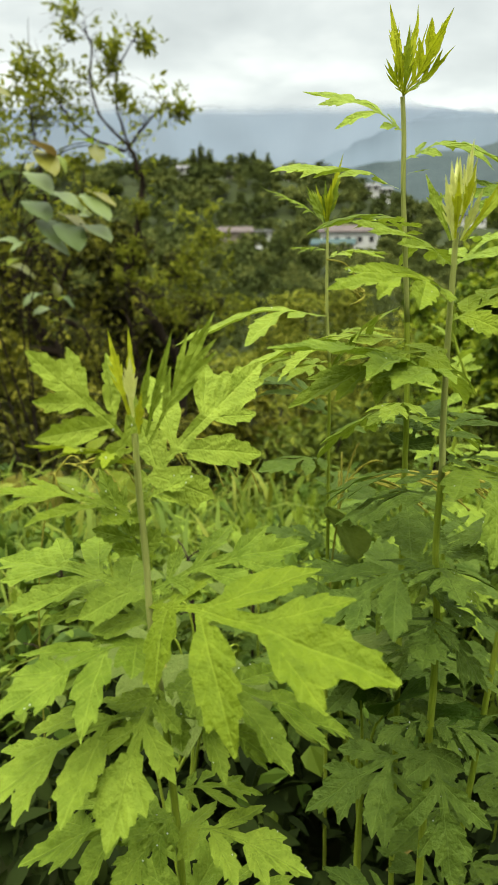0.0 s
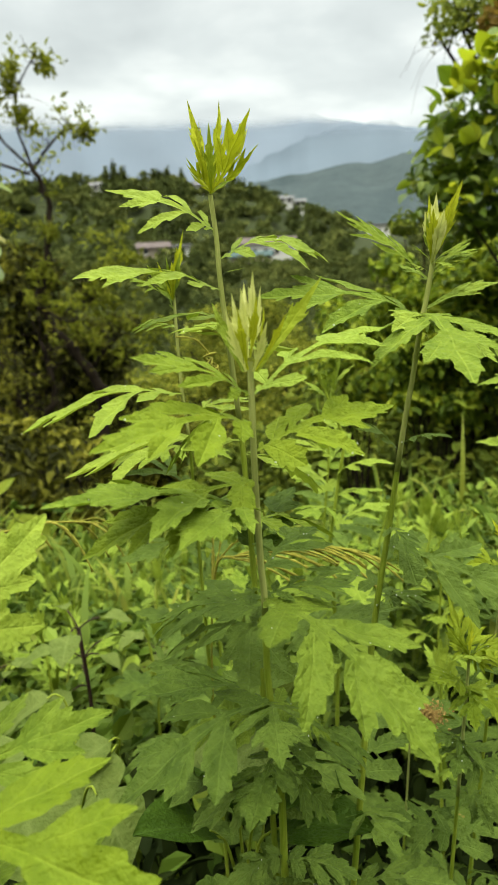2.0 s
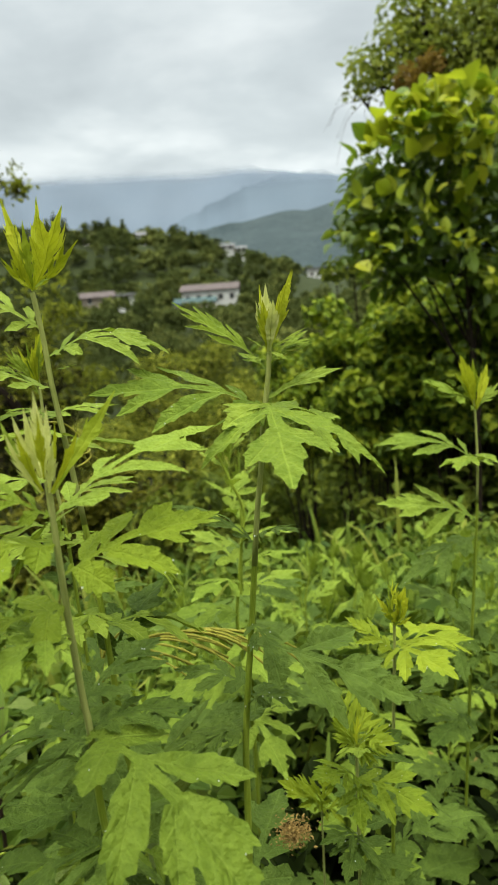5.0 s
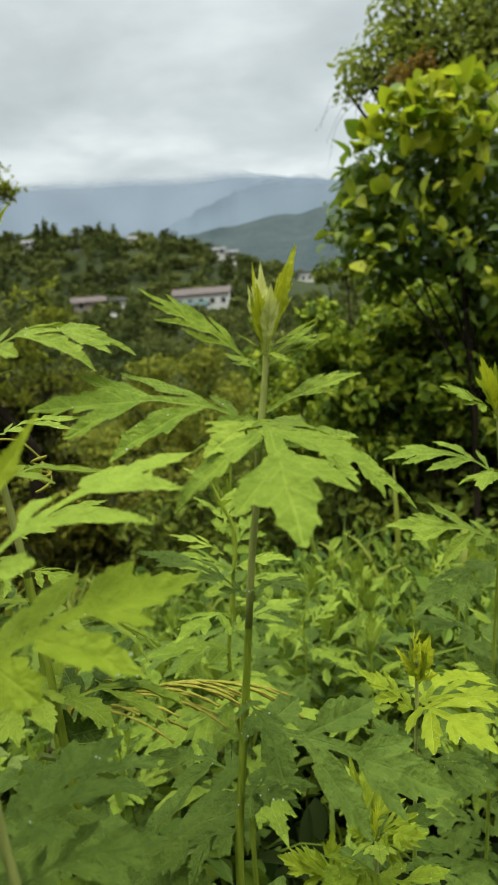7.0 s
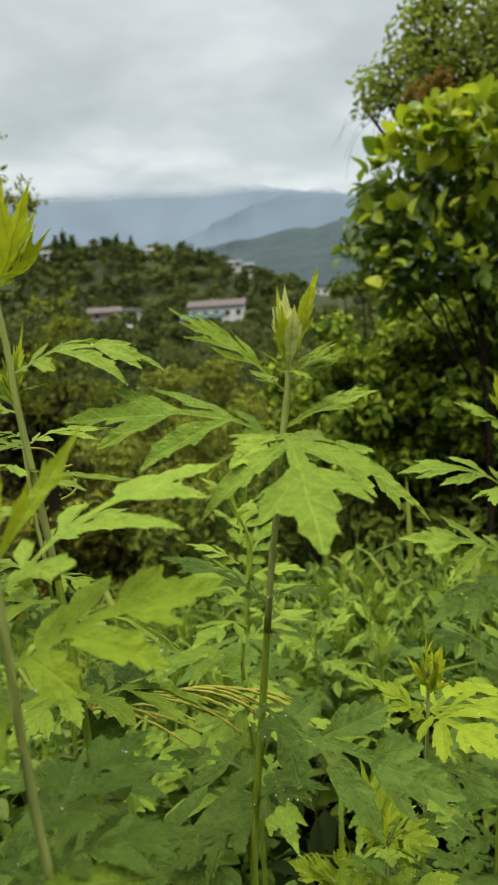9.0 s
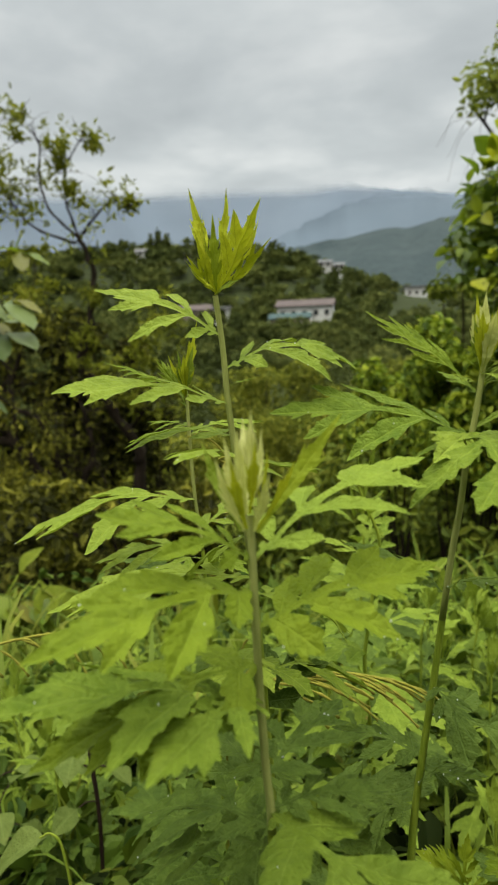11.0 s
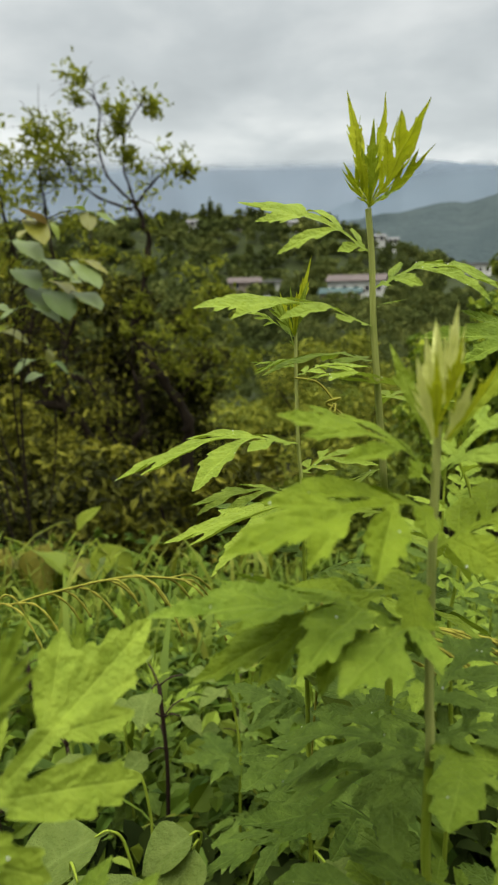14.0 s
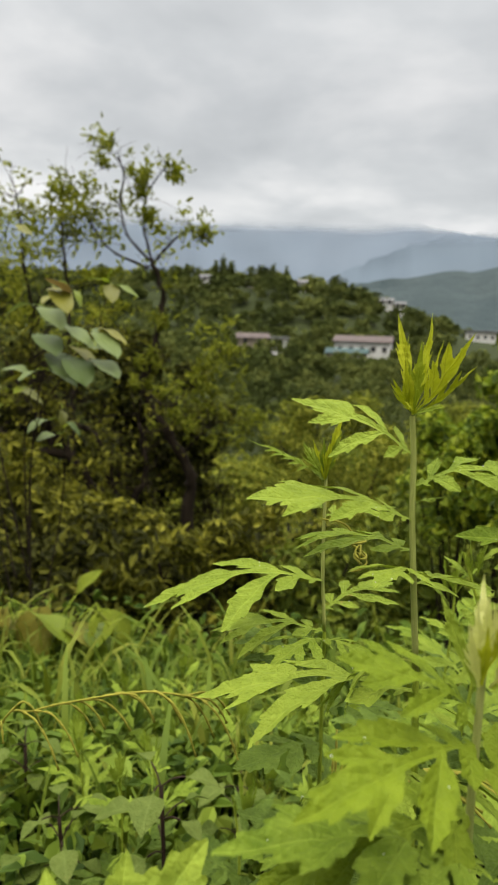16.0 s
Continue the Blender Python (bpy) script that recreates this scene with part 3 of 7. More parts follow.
p1 = mugwort([(0.107, 0.345, 1.026), (0.107, 0.345, 1.011), (0.107, 0.345, 0.971), (0.108, 0.345, 0.928), (0.109, 0.345, 0.911), (0.109, 0.345, 0.865), (0.112, 0.345, 0.83), (0.114, 0.345, 0.782), (0.114, 0.345, 0.742), (0.12, 0.355, 0.371), (0.1261, 0.365, 0.0)], "mugwort with a pale downy bud and large cut leaves")
p2 = mugwort([(0.092, 0.449, 1.1), (0.094, 0.449, 1.078), (0.095, 0.449, 1.053), (0.097, 0.449, 1.028), (0.102, 0.449, 0.97), (0.105, 0.449, 0.914), (0.1182, 0.459, 0.457), (0.1313, 0.469, 0.0)], "tall mugwort with a bright yellow-green top tuft")
p3 = mugwort([(0.055, 0.614, 1.034), (0.055, 0.614, 0.999), (0.056, 0.614, 0.952), (0.059, 0.614, 0.911), (0.0649, 0.624, 0.4555), (0.0709, 0.634, 0.0)], "slender mugwort with a feathery upper leaf", 0.0017)
p4 = mugwort([(0.214, 0.44, 1.068), (0.213, 0.44, 1.056), (0.211, 0.44, 1.042), (0.207, 0.44, 1.018), (0.204, 0.44, 0.993), (0.2, 0.44, 0.967), (0.192, 0.44, 0.9), (0.183, 0.44, 0.826), (0.1622, 0.45, 0.413), (0.1415, 0.46, 0.0)], "mugwort on a straight stem with a spread hand-shaped leaf")
p5 = mugwort([(0.466, 0.742, 0.972), (0.469, 0.742, 0.942), (0.472, 0.742, 0.891), (0.472, 0.742, 0.829), (0.469, 0.742, 0.745), (0.466, 0.742, 0.65), (0.4628, 0.752, 0.325), (0.4595, 0.762, 0.0)], "mugwort beside dark shrubs, upper leaves light green", 0.0017)
p6 = mugwort([(0.310, 0.536, 0.842), (0.310, 0.537, 0.812), (0.309, 0.540, 0.756), (0.305, 0.556, 0.378), (0.300, 0.572, 0.0)], "young mugwort with a yellow bud among weeds", 0.0017)
p7 = mugwort([(0.260, 0.4706, 0.781), (0.260, 0.472, 0.742), (0.2575, 0.482, 0.371), (0.254, 0.492, 0.0)], "low light green mugwort shoot among weeds", 0.0017)
p8 = mugwort([(0.2565, 0.6000, 0.6094), (0.2535, 0.606, 0.3656), (0.2485, 0.62, 0.0)], "young yellow-green mugwort shoot low in the shade", 0.0014)
leaf(p0, "broad", "fresh", (-0.030, 0.262, 0.945), (-0.066, 0.248, 0.988), 18, -60, 1.15)
leaf(p0, "broad", "fresh", (-0.030, 0.262, 0.928), (0.016, 0.326, 0.967), 15, 40, 1.0)
leaf(p0, "mid", "yellow", (-0.030, 0.262, 0.938), (-0.062, 0.228, 0.956), 25, 12, 1.1)
leaf(p0, "mid", "mid", (-0.029, 0.262, 0.881), (0.040, 0.301, 0.884), 30, 25, 1)
leaf(p0, "mid", "fresh", (-0.030, 0.262, 0.921), (-0.008, 0.268, 0.932), 20, 30, 1)
leaf(p0, "broad", "mid", (-0.029, 0.262, 0.877), (-0.111, 0.296, 0.873), 30, -15, 1)
leaf(p0, "mid", "lime", (-0.029, 0.262, 0.913), (-0.096, 0.260, 0.924), 30, -0, 1)
leaf(p0, "broad", "lime", (-0.029, 0.262, 0.874), (0.074, 0.217, 0.870), 35, 24, 1.05)
leaf(p0, "broad", "fresh", (-0.029, 0.262, 0.894), (-0.052, 0.282, 0.929), 20, -45, 0.9)
leaf(p0, "broad", "mid", (-0.029, 0.262, 0.863), (-0.092, 0.306, 0.852), 30, -0, 1)
leaf(p0, "broad", "mid", (-0.028, 0.262, 0.857), (-0.086, 0.211, 0.846), 35, -0, 1)
leaf(p0, "broad", "mid", (-0.027, 0.262, 0.833), (-0.038, 0.206, 0.795), 30, -0, 1)
leaf(p0, "broad", "mid", (-0.027, 0.262, 0.830), (0.062, 0.286, 0.782), 40, 0, 0.9)
leaf(p0, "broad", "mid", (-0.026, 0.262, 0.821), (-0.101, 0.215, 0.795), 40, -0, 1)
leaf(p0, "broad", "mid", (-0.026, 0.262, 0.817), (0.032, 0.258, 0.790), 35, 0, 0.9)
leaf(p0, "mid", "mid", (-0.024, 0.262, 0.771), (0.018, 0.280, 0.751), 35, 0, 1)
leaf(p0, "broad", "mid", (-0.023, 0.262, 0.750), (0.043, 0.244, 0.741), 40, 0, 1)
leaf(p0, "broad", "mid", (-0.023, 0.262, 0.757), (-0.098, 0.247, 0.732), 40, -0, 1)
leaf(p0, "broad", "mid", (-0.023, 0.262, 0.757), (-0.045, 0.224, 0.745), 40, -0, 1)
leaf(p1, "mid", "lime", (0.107, 0.345, 1.011), (0.056, 0.336, 1.030), 30, -15, 1.2)
leaf(p1, "broad", "lime", (0.107, 0.345, 0.999), (0.045, 0.290, 1.003), 30, -20, 0.75)
leaf(p1, "broad", "lime", (0.108, 0.345, 0.972), (0.030, 0.324, 0.944), 30, -15, 0.85)
leaf(p1, "broad", "lime", (0.107, 0.345, 0.985), (0.1757, 0.3686, 0.9944), 30, 15, 1.0)
leaf(p1, "mid", "mid", (0.107, 0.345, 1.011), (0.179, 0.401, 1.027), 30, 0, 0.96)
leaf(p1, "broad", "mid", (0.107, 0.345, 0.954), (0.020, 0.306, 0.975), 35, -0, 0.8)
leaf(p1, "mid", "mid", (0.107, 0.345, 0.958), (0.075, 0.294, 0.961), 40, -0, 1.2)
leaf(p1, "broad", "rich", (0.109, 0.345, 0.911), (0.174, 0.278, 0.867), 45, 0, 0.95)
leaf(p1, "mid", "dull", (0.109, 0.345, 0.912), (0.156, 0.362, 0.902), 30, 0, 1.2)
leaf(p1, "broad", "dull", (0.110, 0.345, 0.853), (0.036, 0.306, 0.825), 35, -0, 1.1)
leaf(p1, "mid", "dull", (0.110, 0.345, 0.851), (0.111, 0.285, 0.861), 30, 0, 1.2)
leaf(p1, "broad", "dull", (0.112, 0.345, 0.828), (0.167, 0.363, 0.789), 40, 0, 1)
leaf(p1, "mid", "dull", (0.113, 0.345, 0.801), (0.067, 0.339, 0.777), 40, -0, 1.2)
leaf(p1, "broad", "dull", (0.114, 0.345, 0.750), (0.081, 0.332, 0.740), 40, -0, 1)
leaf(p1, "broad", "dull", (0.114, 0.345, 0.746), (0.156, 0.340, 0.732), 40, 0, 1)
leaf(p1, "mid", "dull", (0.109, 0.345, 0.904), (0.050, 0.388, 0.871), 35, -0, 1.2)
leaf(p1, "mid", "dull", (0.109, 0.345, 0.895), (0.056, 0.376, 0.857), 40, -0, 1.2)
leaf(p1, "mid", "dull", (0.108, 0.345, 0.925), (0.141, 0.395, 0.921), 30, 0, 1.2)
leaf(p2, "mid", "fresh", (0.094, 0.449, 1.081), (0.033, 0.457, 1.103), 35, -22, 1.2)
leaf(p2, "mid", "fresh", (0.095, 0.449, 1.066), (0.158, 0.467, 1.058), 75, 17, 1.2)
leaf(p2, "mid", "fresh", (0.095, 0.449, 1.049), (0.015, 0.432, 1.057), 35, -12, 1.1)
leaf(p2, "narrow", "mid", (0.095, 0.449, 1.057), (0.110, 0.450, 1.060), 20, 0, 1.2)
leaf(p2, "mid", "fresh", (0.097, 0.449, 1.033), (0.037, 0.488, 1.021), 30, -0, 1.2)
leaf(p2, "mid", "fresh", (0.098, 0.449, 1.022), (0.074, 0.399, 1.030), 30, -0, 1.2)
leaf(p2, "mid", "fresh", (0.098, 0.449, 1.016), (0.140, 0.495, 0.997), 30, 0, 1.2)
leaf(p2, "mid", "fresh", (0.101, 0.449, 0.982), (0.055, 0.465, 0.930), 40, -0, 1.2)
leaf(p2, "mid", "fresh", (0.103, 0.449, 0.959), (-0.013, 0.473, 0.926), 35, -0, 1.08)
leaf(p2, "mid", "fresh", (0.103, 0.449, 0.950), (0.152, 0.486, 0.904), 40, 0, 1.2)
leaf(p2, "broad", "fresh", (0.105, 0.449, 0.914), (0.048, 0.485, 0.859), 40, -0, 1)
leaf(p2, "broad", "fresh", (0.105, 0.449, 0.914), (0.084, 0.398, 0.916), 40, -0, 1)
leaf(p2, "broad", "fresh", (0.105, 0.449, 0.906), (0.164, 0.488, 0.868), 40, 0, 1)
leaf(p3, "mid", "fresh", (0.056, 0.614, 0.952), (-0.077, 0.595, 0.923), 45, -0, 1.2)
leaf(p3, "mid", "fresh", (0.055, 0.614, 1.008), (0.021, 0.631, 1.008), 20, -0, 1.2)
leaf(p3, "mid", "fresh", (0.055, 0.614, 1.002), (0.111, 0.649, 1.000), 30, 0, 1.2)
leaf(p3, "narrow", "mid", (0.055, 0.614, 1.020), (0.035, 0.621, 1.057), 10, -0, 1.3)
leaf(p3, "mid", "fresh", (0.058, 0.614, 0.929), (0.116, 0.671, 0.929), 30, 0, 1.2)
leaf(p3, "mid", "fresh", (0.059, 0.614, 0.911), (-0.032, 0.632, 0.891), 35, -0, 1.2)
leaf(p3, "mid", "fresh", (0.059, 0.614, 0.905), (0.021, 0.559, 0.903), 40, -0, 1.2)
leaf(p3, "mid", "fresh", (0.059, 0.614, 0.905), (0.095, 0.595, 0.896), 40, 0, 1.2)
leaf(p4, "young", "lime", (0.212, 0.440, 1.050), (0.161, 0.465, 1.088), 15, -20, 0.85)
leaf(p4, "young", "mid", (0.212, 0.440, 1.049), (0.237, 0.430, 1.063), 15, 0, 1)
leaf(p4, "young", "mid", (0.212, 0.440, 1.050), (0.236, 0.442, 1.068), 10, 0, 1)
leaf(p4, "narrow", "mid", (0.212, 0.440, 1.049), (0.198, 0.464, 1.057), 20, -0, 1)
leaf(p4, "mid", "mid", (0.209, 0.440, 1.030), (0.114, 0.443, 1.041), 35, -20, 1)
leaf(p4, "broad", "fresh", (0.209, 0.440, 1.032), (0.207, 0.348, 1.008), 28, 0, 1.1)
leaf(p4, "bud", "fresh", (0.210, 0.440, 1.034), (0.256, 0.446, 1.045), 25, 25, 1.0)
leaf(p4, "broad", "mid", (0.209, 0.440, 1.031), (0.272, 0.432, 0.985), 35, 15, 0.8)
leaf(p4, "narrow", "fresh", (0.209, 0.440, 1.031), (0.181, 0.401, 1.026), 30, -25, 1.4)
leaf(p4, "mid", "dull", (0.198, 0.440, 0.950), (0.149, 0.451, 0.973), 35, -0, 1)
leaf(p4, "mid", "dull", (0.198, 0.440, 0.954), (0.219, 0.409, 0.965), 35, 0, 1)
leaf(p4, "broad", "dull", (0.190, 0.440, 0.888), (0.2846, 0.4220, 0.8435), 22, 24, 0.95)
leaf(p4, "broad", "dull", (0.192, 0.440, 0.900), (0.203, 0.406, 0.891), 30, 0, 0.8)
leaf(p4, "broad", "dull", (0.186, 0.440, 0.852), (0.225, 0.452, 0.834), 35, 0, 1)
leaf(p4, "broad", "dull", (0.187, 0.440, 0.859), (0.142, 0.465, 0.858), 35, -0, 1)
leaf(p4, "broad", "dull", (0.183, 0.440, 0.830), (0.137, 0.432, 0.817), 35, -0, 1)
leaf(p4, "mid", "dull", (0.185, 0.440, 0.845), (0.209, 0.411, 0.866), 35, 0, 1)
leaf(p5, "mid", "fresh", (0.469, 0.742, 0.948), (0.3999, 0.7150, 0.9843), 22, -25, 1.0)
leaf(p5, "broad", "fresh", (0.472, 0.742, 0.890), (0.4149, 0.6600, 0.9044), 35, 10, 0.8)
leaf(p5, "mid", "mid", (0.472, 0.742, 0.891), (0.373, 0.787, 0.902), 60, -15, 1)
leaf(p5, "mid", "mid", (0.472, 0.742, 0.825), (0.363, 0.759, 0.844), 35, -22, 1)
leaf(p5, "mid", "mid", (0.472, 0.742, 0.891), (0.532, 0.728, 0.861), 35, 0, 1)
leaf(p5, "broad", "dull", (0.471, 0.742, 0.804), (0.385, 0.739, 0.753), 35, -0, 1)
leaf(p5, "broad", "dull", (0.470, 0.742, 0.770), (0.543, 0.730, 0.753), 35, 0, 1)
leaf(p5, "broad", "dull", (0.467, 0.742, 0.683), (0.388, 0.691, 0.650), 35, -0, 1)
leaf(p5, "broad", "dull", (0.468, 0.742, 0.698), (0.517, 0.719, 0.625), 35, 0, 1)
leaf(p6, "crest", "crest", (0.3100, 0.5360, 0.8300), (0.3120, 0.5400, 0.8685), 10, -90, 1.0, 1.5, "young_leaf", 0.013)
leaf(p6, "bud", "crest", (0.3100, 0.5360, 0.8300), (0.3163, 0.5300, 0.8644), 12, -110, 1.9, 1.5, "young_leaf", 0.013)
leaf(p6, "quill", "crest", (0.3100, 0.5360, 0.8300), (0.2917, 0.5300, 0.8622), 10, -70, 1.3, 1.5, "young_leaf", 0.013)
leaf(p6, "bud", "yellow", (0.3100, 0.5360, 0.8300), (0.2979, 0.5220, 0.8614), 14, -70, 2.0, 1.5, "young_leaf", 0.013)
leaf(p6, "bud", "crest", (0.3100, 0.5360, 0.8300), (0.3187, 0.5300, 0.8523), 12, -120, 1.8, 1.5, "young_leaf", 0.013)
leaf(p6, "bud", "crest", (0.3100, 0.5360, 0.8300), (0.3034, 0.5140, 0.8709), 10, -90, 2.2, 1.5, "young_leaf", 0.013)
leaf(p6, "bud", "yellow", (0.3100, 0.5360, 0.8300), (0.3108, 0.5500, 0.8538), 8, -90, 1.9, 1.5, "young_leaf", 0.013)
leaf(p6, "quill", "crest", (0.3100, 0.5360, 0.8300), (0.3156, 0.5150, 0.8484), 20, -130, 1.5, 1.5, "young_leaf", 0.013)
leaf(p6, "bud", "yellow", (0.3100, 0.5360, 0.8300), (0.3052, 0.5080, 0.8668), 14, -100, 2.0, 1.5, "young_leaf", 0.013)
leaf(p7, "crest", "yellow", (0.2600, 0.4706, 0.7795), (0.2578, 0.5120, 0.8060), 14, -60, 1.2, 1.5, "young_leaf", 0.013)
leaf(p7, "crest", "yellow", (0.2600, 0.4706, 0.7795), (0.2822, 0.5080, 0.7944), 14, -120, 1.1, 1.5, "young_leaf", 0.013)
leaf(p7, "young", "yellow", (0.2600, 0.4706, 0.7795), (0.2450, 0.4820, 0.8002), 14, -50, 1.4, 1.5, "young_leaf", 0.013)
leaf(p7, "young", "yellow", (0.2600, 0.4706, 0.7795), (0.2404, 0.4620, 0.7958), 16, -30, 1.4, 1.5, "young_leaf", 0.013)
leaf(p7, "crest", "yellow", (0.2600, 0.4706, 0.7795), (0.2903, 0.4700, 0.7773), 16, 30, 1.1, 1.5, "young_leaf", 0.013)
leaf(p7, "crest", "yellow", (0.2600, 0.4706, 0.7795), (0.2682, 0.4450, 0.7836), 20, 20, 1.1, 1.5, "young_leaf", 0.013)
leaf(p7, "bud", "crest", (0.2600, 0.4706, 0.7795), (0.2637, 0.4740, 0.8019), 12, -95, 1.2, 1.5, "young_leaf", 0.013)
leaf(p7, "bud", "crest", (0.2600, 0.4706, 0.7795), (0.2561, 0.4660, 0.8049), 12, -80, 1.2, 1.5, "young_leaf", 0.013)
leaf(p8, "mid", "yellow", (0.2565, 0.6000, 0.6094), (0.2640, 0.6100, 0.6564), 18, 30, 0.9)
leaf(p8, "mid", "yellow", (0.2565, 0.6000, 0.6094), (0.2137, 0.5900, 0.6583), 18, -30, 0.8)
leaf(p8, "young", "yellow", (0.2565, 0.6000, 0.6094), (0.2295, 0.6000, 0.6530), 18, -30, 1.2)
leaf(p8, "young", "yellow", (0.2565, 0.6000, 0.6094), (0.2398, 0.5700, 0.6656), 18, -30, 1.2)
leaf(p8, "mid", "yellow", (0.2565, 0.6000, 0.6094), (0.2924, 0.5700, 0.6392), 18, 30, 0.9)
leaf(p6, "broad", "yellow", (0.3095, 0.5380, 0.8090), (0.3330, 0.4680, 0.8204), 38, 14, 0.95)
leaf(p6, "mid", "yellow", (0.3095, 0.5380, 0.8120), (0.3660, 0.5150, 0.8196), 25, 15, 0.9)
leaf(p6, "broad", "yellow", (0.3095, 0.5380, 0.8060), (0.2746, 0.5550, 0.8307), 20, -15, 0.8)
leaf(p6, "mid", "yellow", (0.3095, 0.5380, 0.8120), (0.3859, 0.6000, 0.7777), 25, 0, 1.1)
leaf(p6, "broad", "dull", (0.3090, 0.5400, 0.7700), (0.3462, 0.5000, 0.7684), 35, 10, 0.9)
leaf(p6, "mid", "dull", (0.3090, 0.5400, 0.7600), (0.2988, 0.6000, 0.7552), 30, 0, 1.0)
leaf(p7, "mid", "yellow", (0.2600, 0.4706, 0.7795), (0.2822, 0.4580, 0.8022), 25, 15, 1.0)
leaf(p7, "mid", "yellow", (0.2600, 0.4706, 0.7795), (0.2460, 0.4620, 0.8019), 25, -15, 0.9)
leaf(p7, "broad", "yellow", (0.2600, 0.4708, 0.7780), (0.2775, 0.4370, 0.8056), 30, 10, 0.95)
leaf(p7, "mid", "fresh", (0.2600, 0.4708, 0.7760), (0.2512, 0.4300, 0.8012), 30, 0, 1.0)
leaf(p7, "broad", "lime", (0.2603, 0.4720, 0.7537), (0.2218, 0.4450, 0.7788), 30, -12, 0.9)
leaf(p7, "broad", "lime", (0.2603, 0.4720, 0.7537), (0.2500, 0.4250, 0.7512), 35, 0, 0.85)
leaf(p7, "broad", "lime", (0.2603, 0.4720, 0.7537), (0.3039, 0.4350, 0.7454), 30, 15, 1.0)
leaf(p7, "mid", "dull", (0.2603, 0.4720, 0.7537), (0.3106, 0.5300, 0.7372), 30, 10, 1.0)
leaf(p7, "broad", "dull", (0.2615, 0.4740, 0.7026), (0.2392, 0.4300, 0.7077), 35, 0, 1.0)
leaf(p7, "broad", "dull", (0.2615, 0.4740, 0.7026), (0.2788, 0.4200, 0.6748), 35, 10, 1.0)
leaf(p7, "mid", "dull", (0.2615, 0.4740, 0.7026), (0.2258, 0.4500, 0.7214), 35, -10, 1.0)
leaf(p1, "broad", "dull", (0.112, 0.345, 0.820), (0.096, 0.293, 0.821), 30, -0, 1)
leaf(p1, "broad", "dull", (0.114, 0.345, 0.736), (0.124, 0.303, 0.669), 30, 0, 1)
leaf(p1, "broad", "dull", (0.114, 0.345, 0.730), (0.042, 0.334, 0.685), 30, -10, 1)
leaf(p1, "broad", "dull", (0.114, 0.345, 0.744), (0.152, 0.343, 0.729), 30, 0, 1)
leaf(p1, "broad", "mid", (0.111, 0.345, 0.842), (0.056, 0.361, 0.810), 30, -10, 1)
leaf(p1, "broad", "mid", (0.110, 0.345, 0.853), (0.140, 0.348, 0.820), 30, 10, 1)
leaf(p1, "broad", "dull", (0.113, 0.345, 0.813), (0.141, 0.336, 0.777), 30, 10, 1)
leaf(p2, "crest", "crest", (0.0925, 0.4490, 1.1004), (0.1137, 0.4340, 1.1412), 14, 172, 1.05, 1.5, "young_leaf", 0.013)
leaf(p2, "crest", "crest", (0.0925, 0.4490, 1.1004), (0.0810, 0.4400, 1.1189), 14, -160, 0.75, 1.5, "young_leaf", 0.013)
leaf(p2, "quill", "crest", (0.0925, 0.4490, 1.1004), (0.0823, 0.4520, 1.1481), 8, -70, 1.1, 1.5, "young_leaf", 0.013)
leaf(p2, "quill", "crest", (0.0925, 0.4490, 1.1004), (0.0984, 0.4580, 1.1485), 6, 80, 1.2, 1.5, "young_leaf", 0.013)
leaf(p2, "quill", "yellow", (0.0925, 0.4490, 1.1004), (0.0891, 0.4500, 1.1387), 14, -150, 1.3, 1.5, "young_leaf", 0.013)
leaf(p2, "quill", "yellow", (0.0925, 0.4490, 1.1004), (0.0933, 0.4440, 1.1358), 12, 170, 1.3, 1.5, "young_leaf", 0.013)
leaf(p2, "quill", "crest", (0.0925, 0.4490, 1.1004), (0.1022, 0.4460, 1.1367), 12, 165, 1.3, 1.5, "young_leaf", 0.013)
leaf(p2, "crest", "crest", (0.0925, 0.4490, 1.1004), (0.1185, 0.4460, 1.1255), 16, 150, 0.7, 1.5, "young_leaf", 0.013)
leaf(p2, "quill", "crest", (0.0925, 0.4490, 1.1004), (0.0857, 0.4380, 1.1273), 12, -165, 1.2, 1.5, "young_leaf", 0.013)
leaf(p2, "sliver", "fresh", (0.0925, 0.4490, 1.1004), (0.1045, 0.4350, 1.1058), 25, 60, 1.6, 1.5, "young_leaf", 0.013)
leaf(p2, "sliver", "crest", (0.0925, 0.4490, 1.1004), (0.0852, 0.4360, 1.1081), 20, -60, 1.6, 1.5, "young_leaf", 0.013)
leaf(p1, "bud", "pale", (0.1074, 0.3400, 1.0337), (0.1090, 0.3340, 1.0651), 10, 172, 0.62, 1.5, "young_leaf", 0.013)
leaf(p1, "quill", "pale", (0.1076, 0.3400, 1.0309), (0.1117, 0.3380, 1.0584), 12, 150, 1.2, 1.5, "young_leaf", 0.013)
leaf(p1, "quill", "crest", (0.1069, 0.3400, 1.0286), (0.1100, 0.3300, 1.0568), 12, 175, 1.0, 1.5, "young_leaf", 0.013)
leaf(p1, "quill", "pale", (0.1057, 0.3400, 1.0287), (0.1042, 0.3360, 1.0583), 14, -160, 1.2, 1.5, "young_leaf", 0.013)
leaf(p1, "quill", "pale", (0.1059, 0.3400, 1.0287), (0.1059, 0.3480, 1.0596), 12, -175, 1.2, 1.5, "young_leaf", 0.013)
leaf(p1, "quill", "pale", (0.1051, 0.3400, 1.0251), (0.1004, 0.3340, 1.0566), 14, -150, 1.2, 1.5, "young_leaf", 0.013)
leaf(p1, "quill", "crest", (0.1079, 0.3400, 1.0249), (0.1129, 0.3420, 1.0522), 14, 140, 1.1, 1.5, "young_leaf", 0.013)
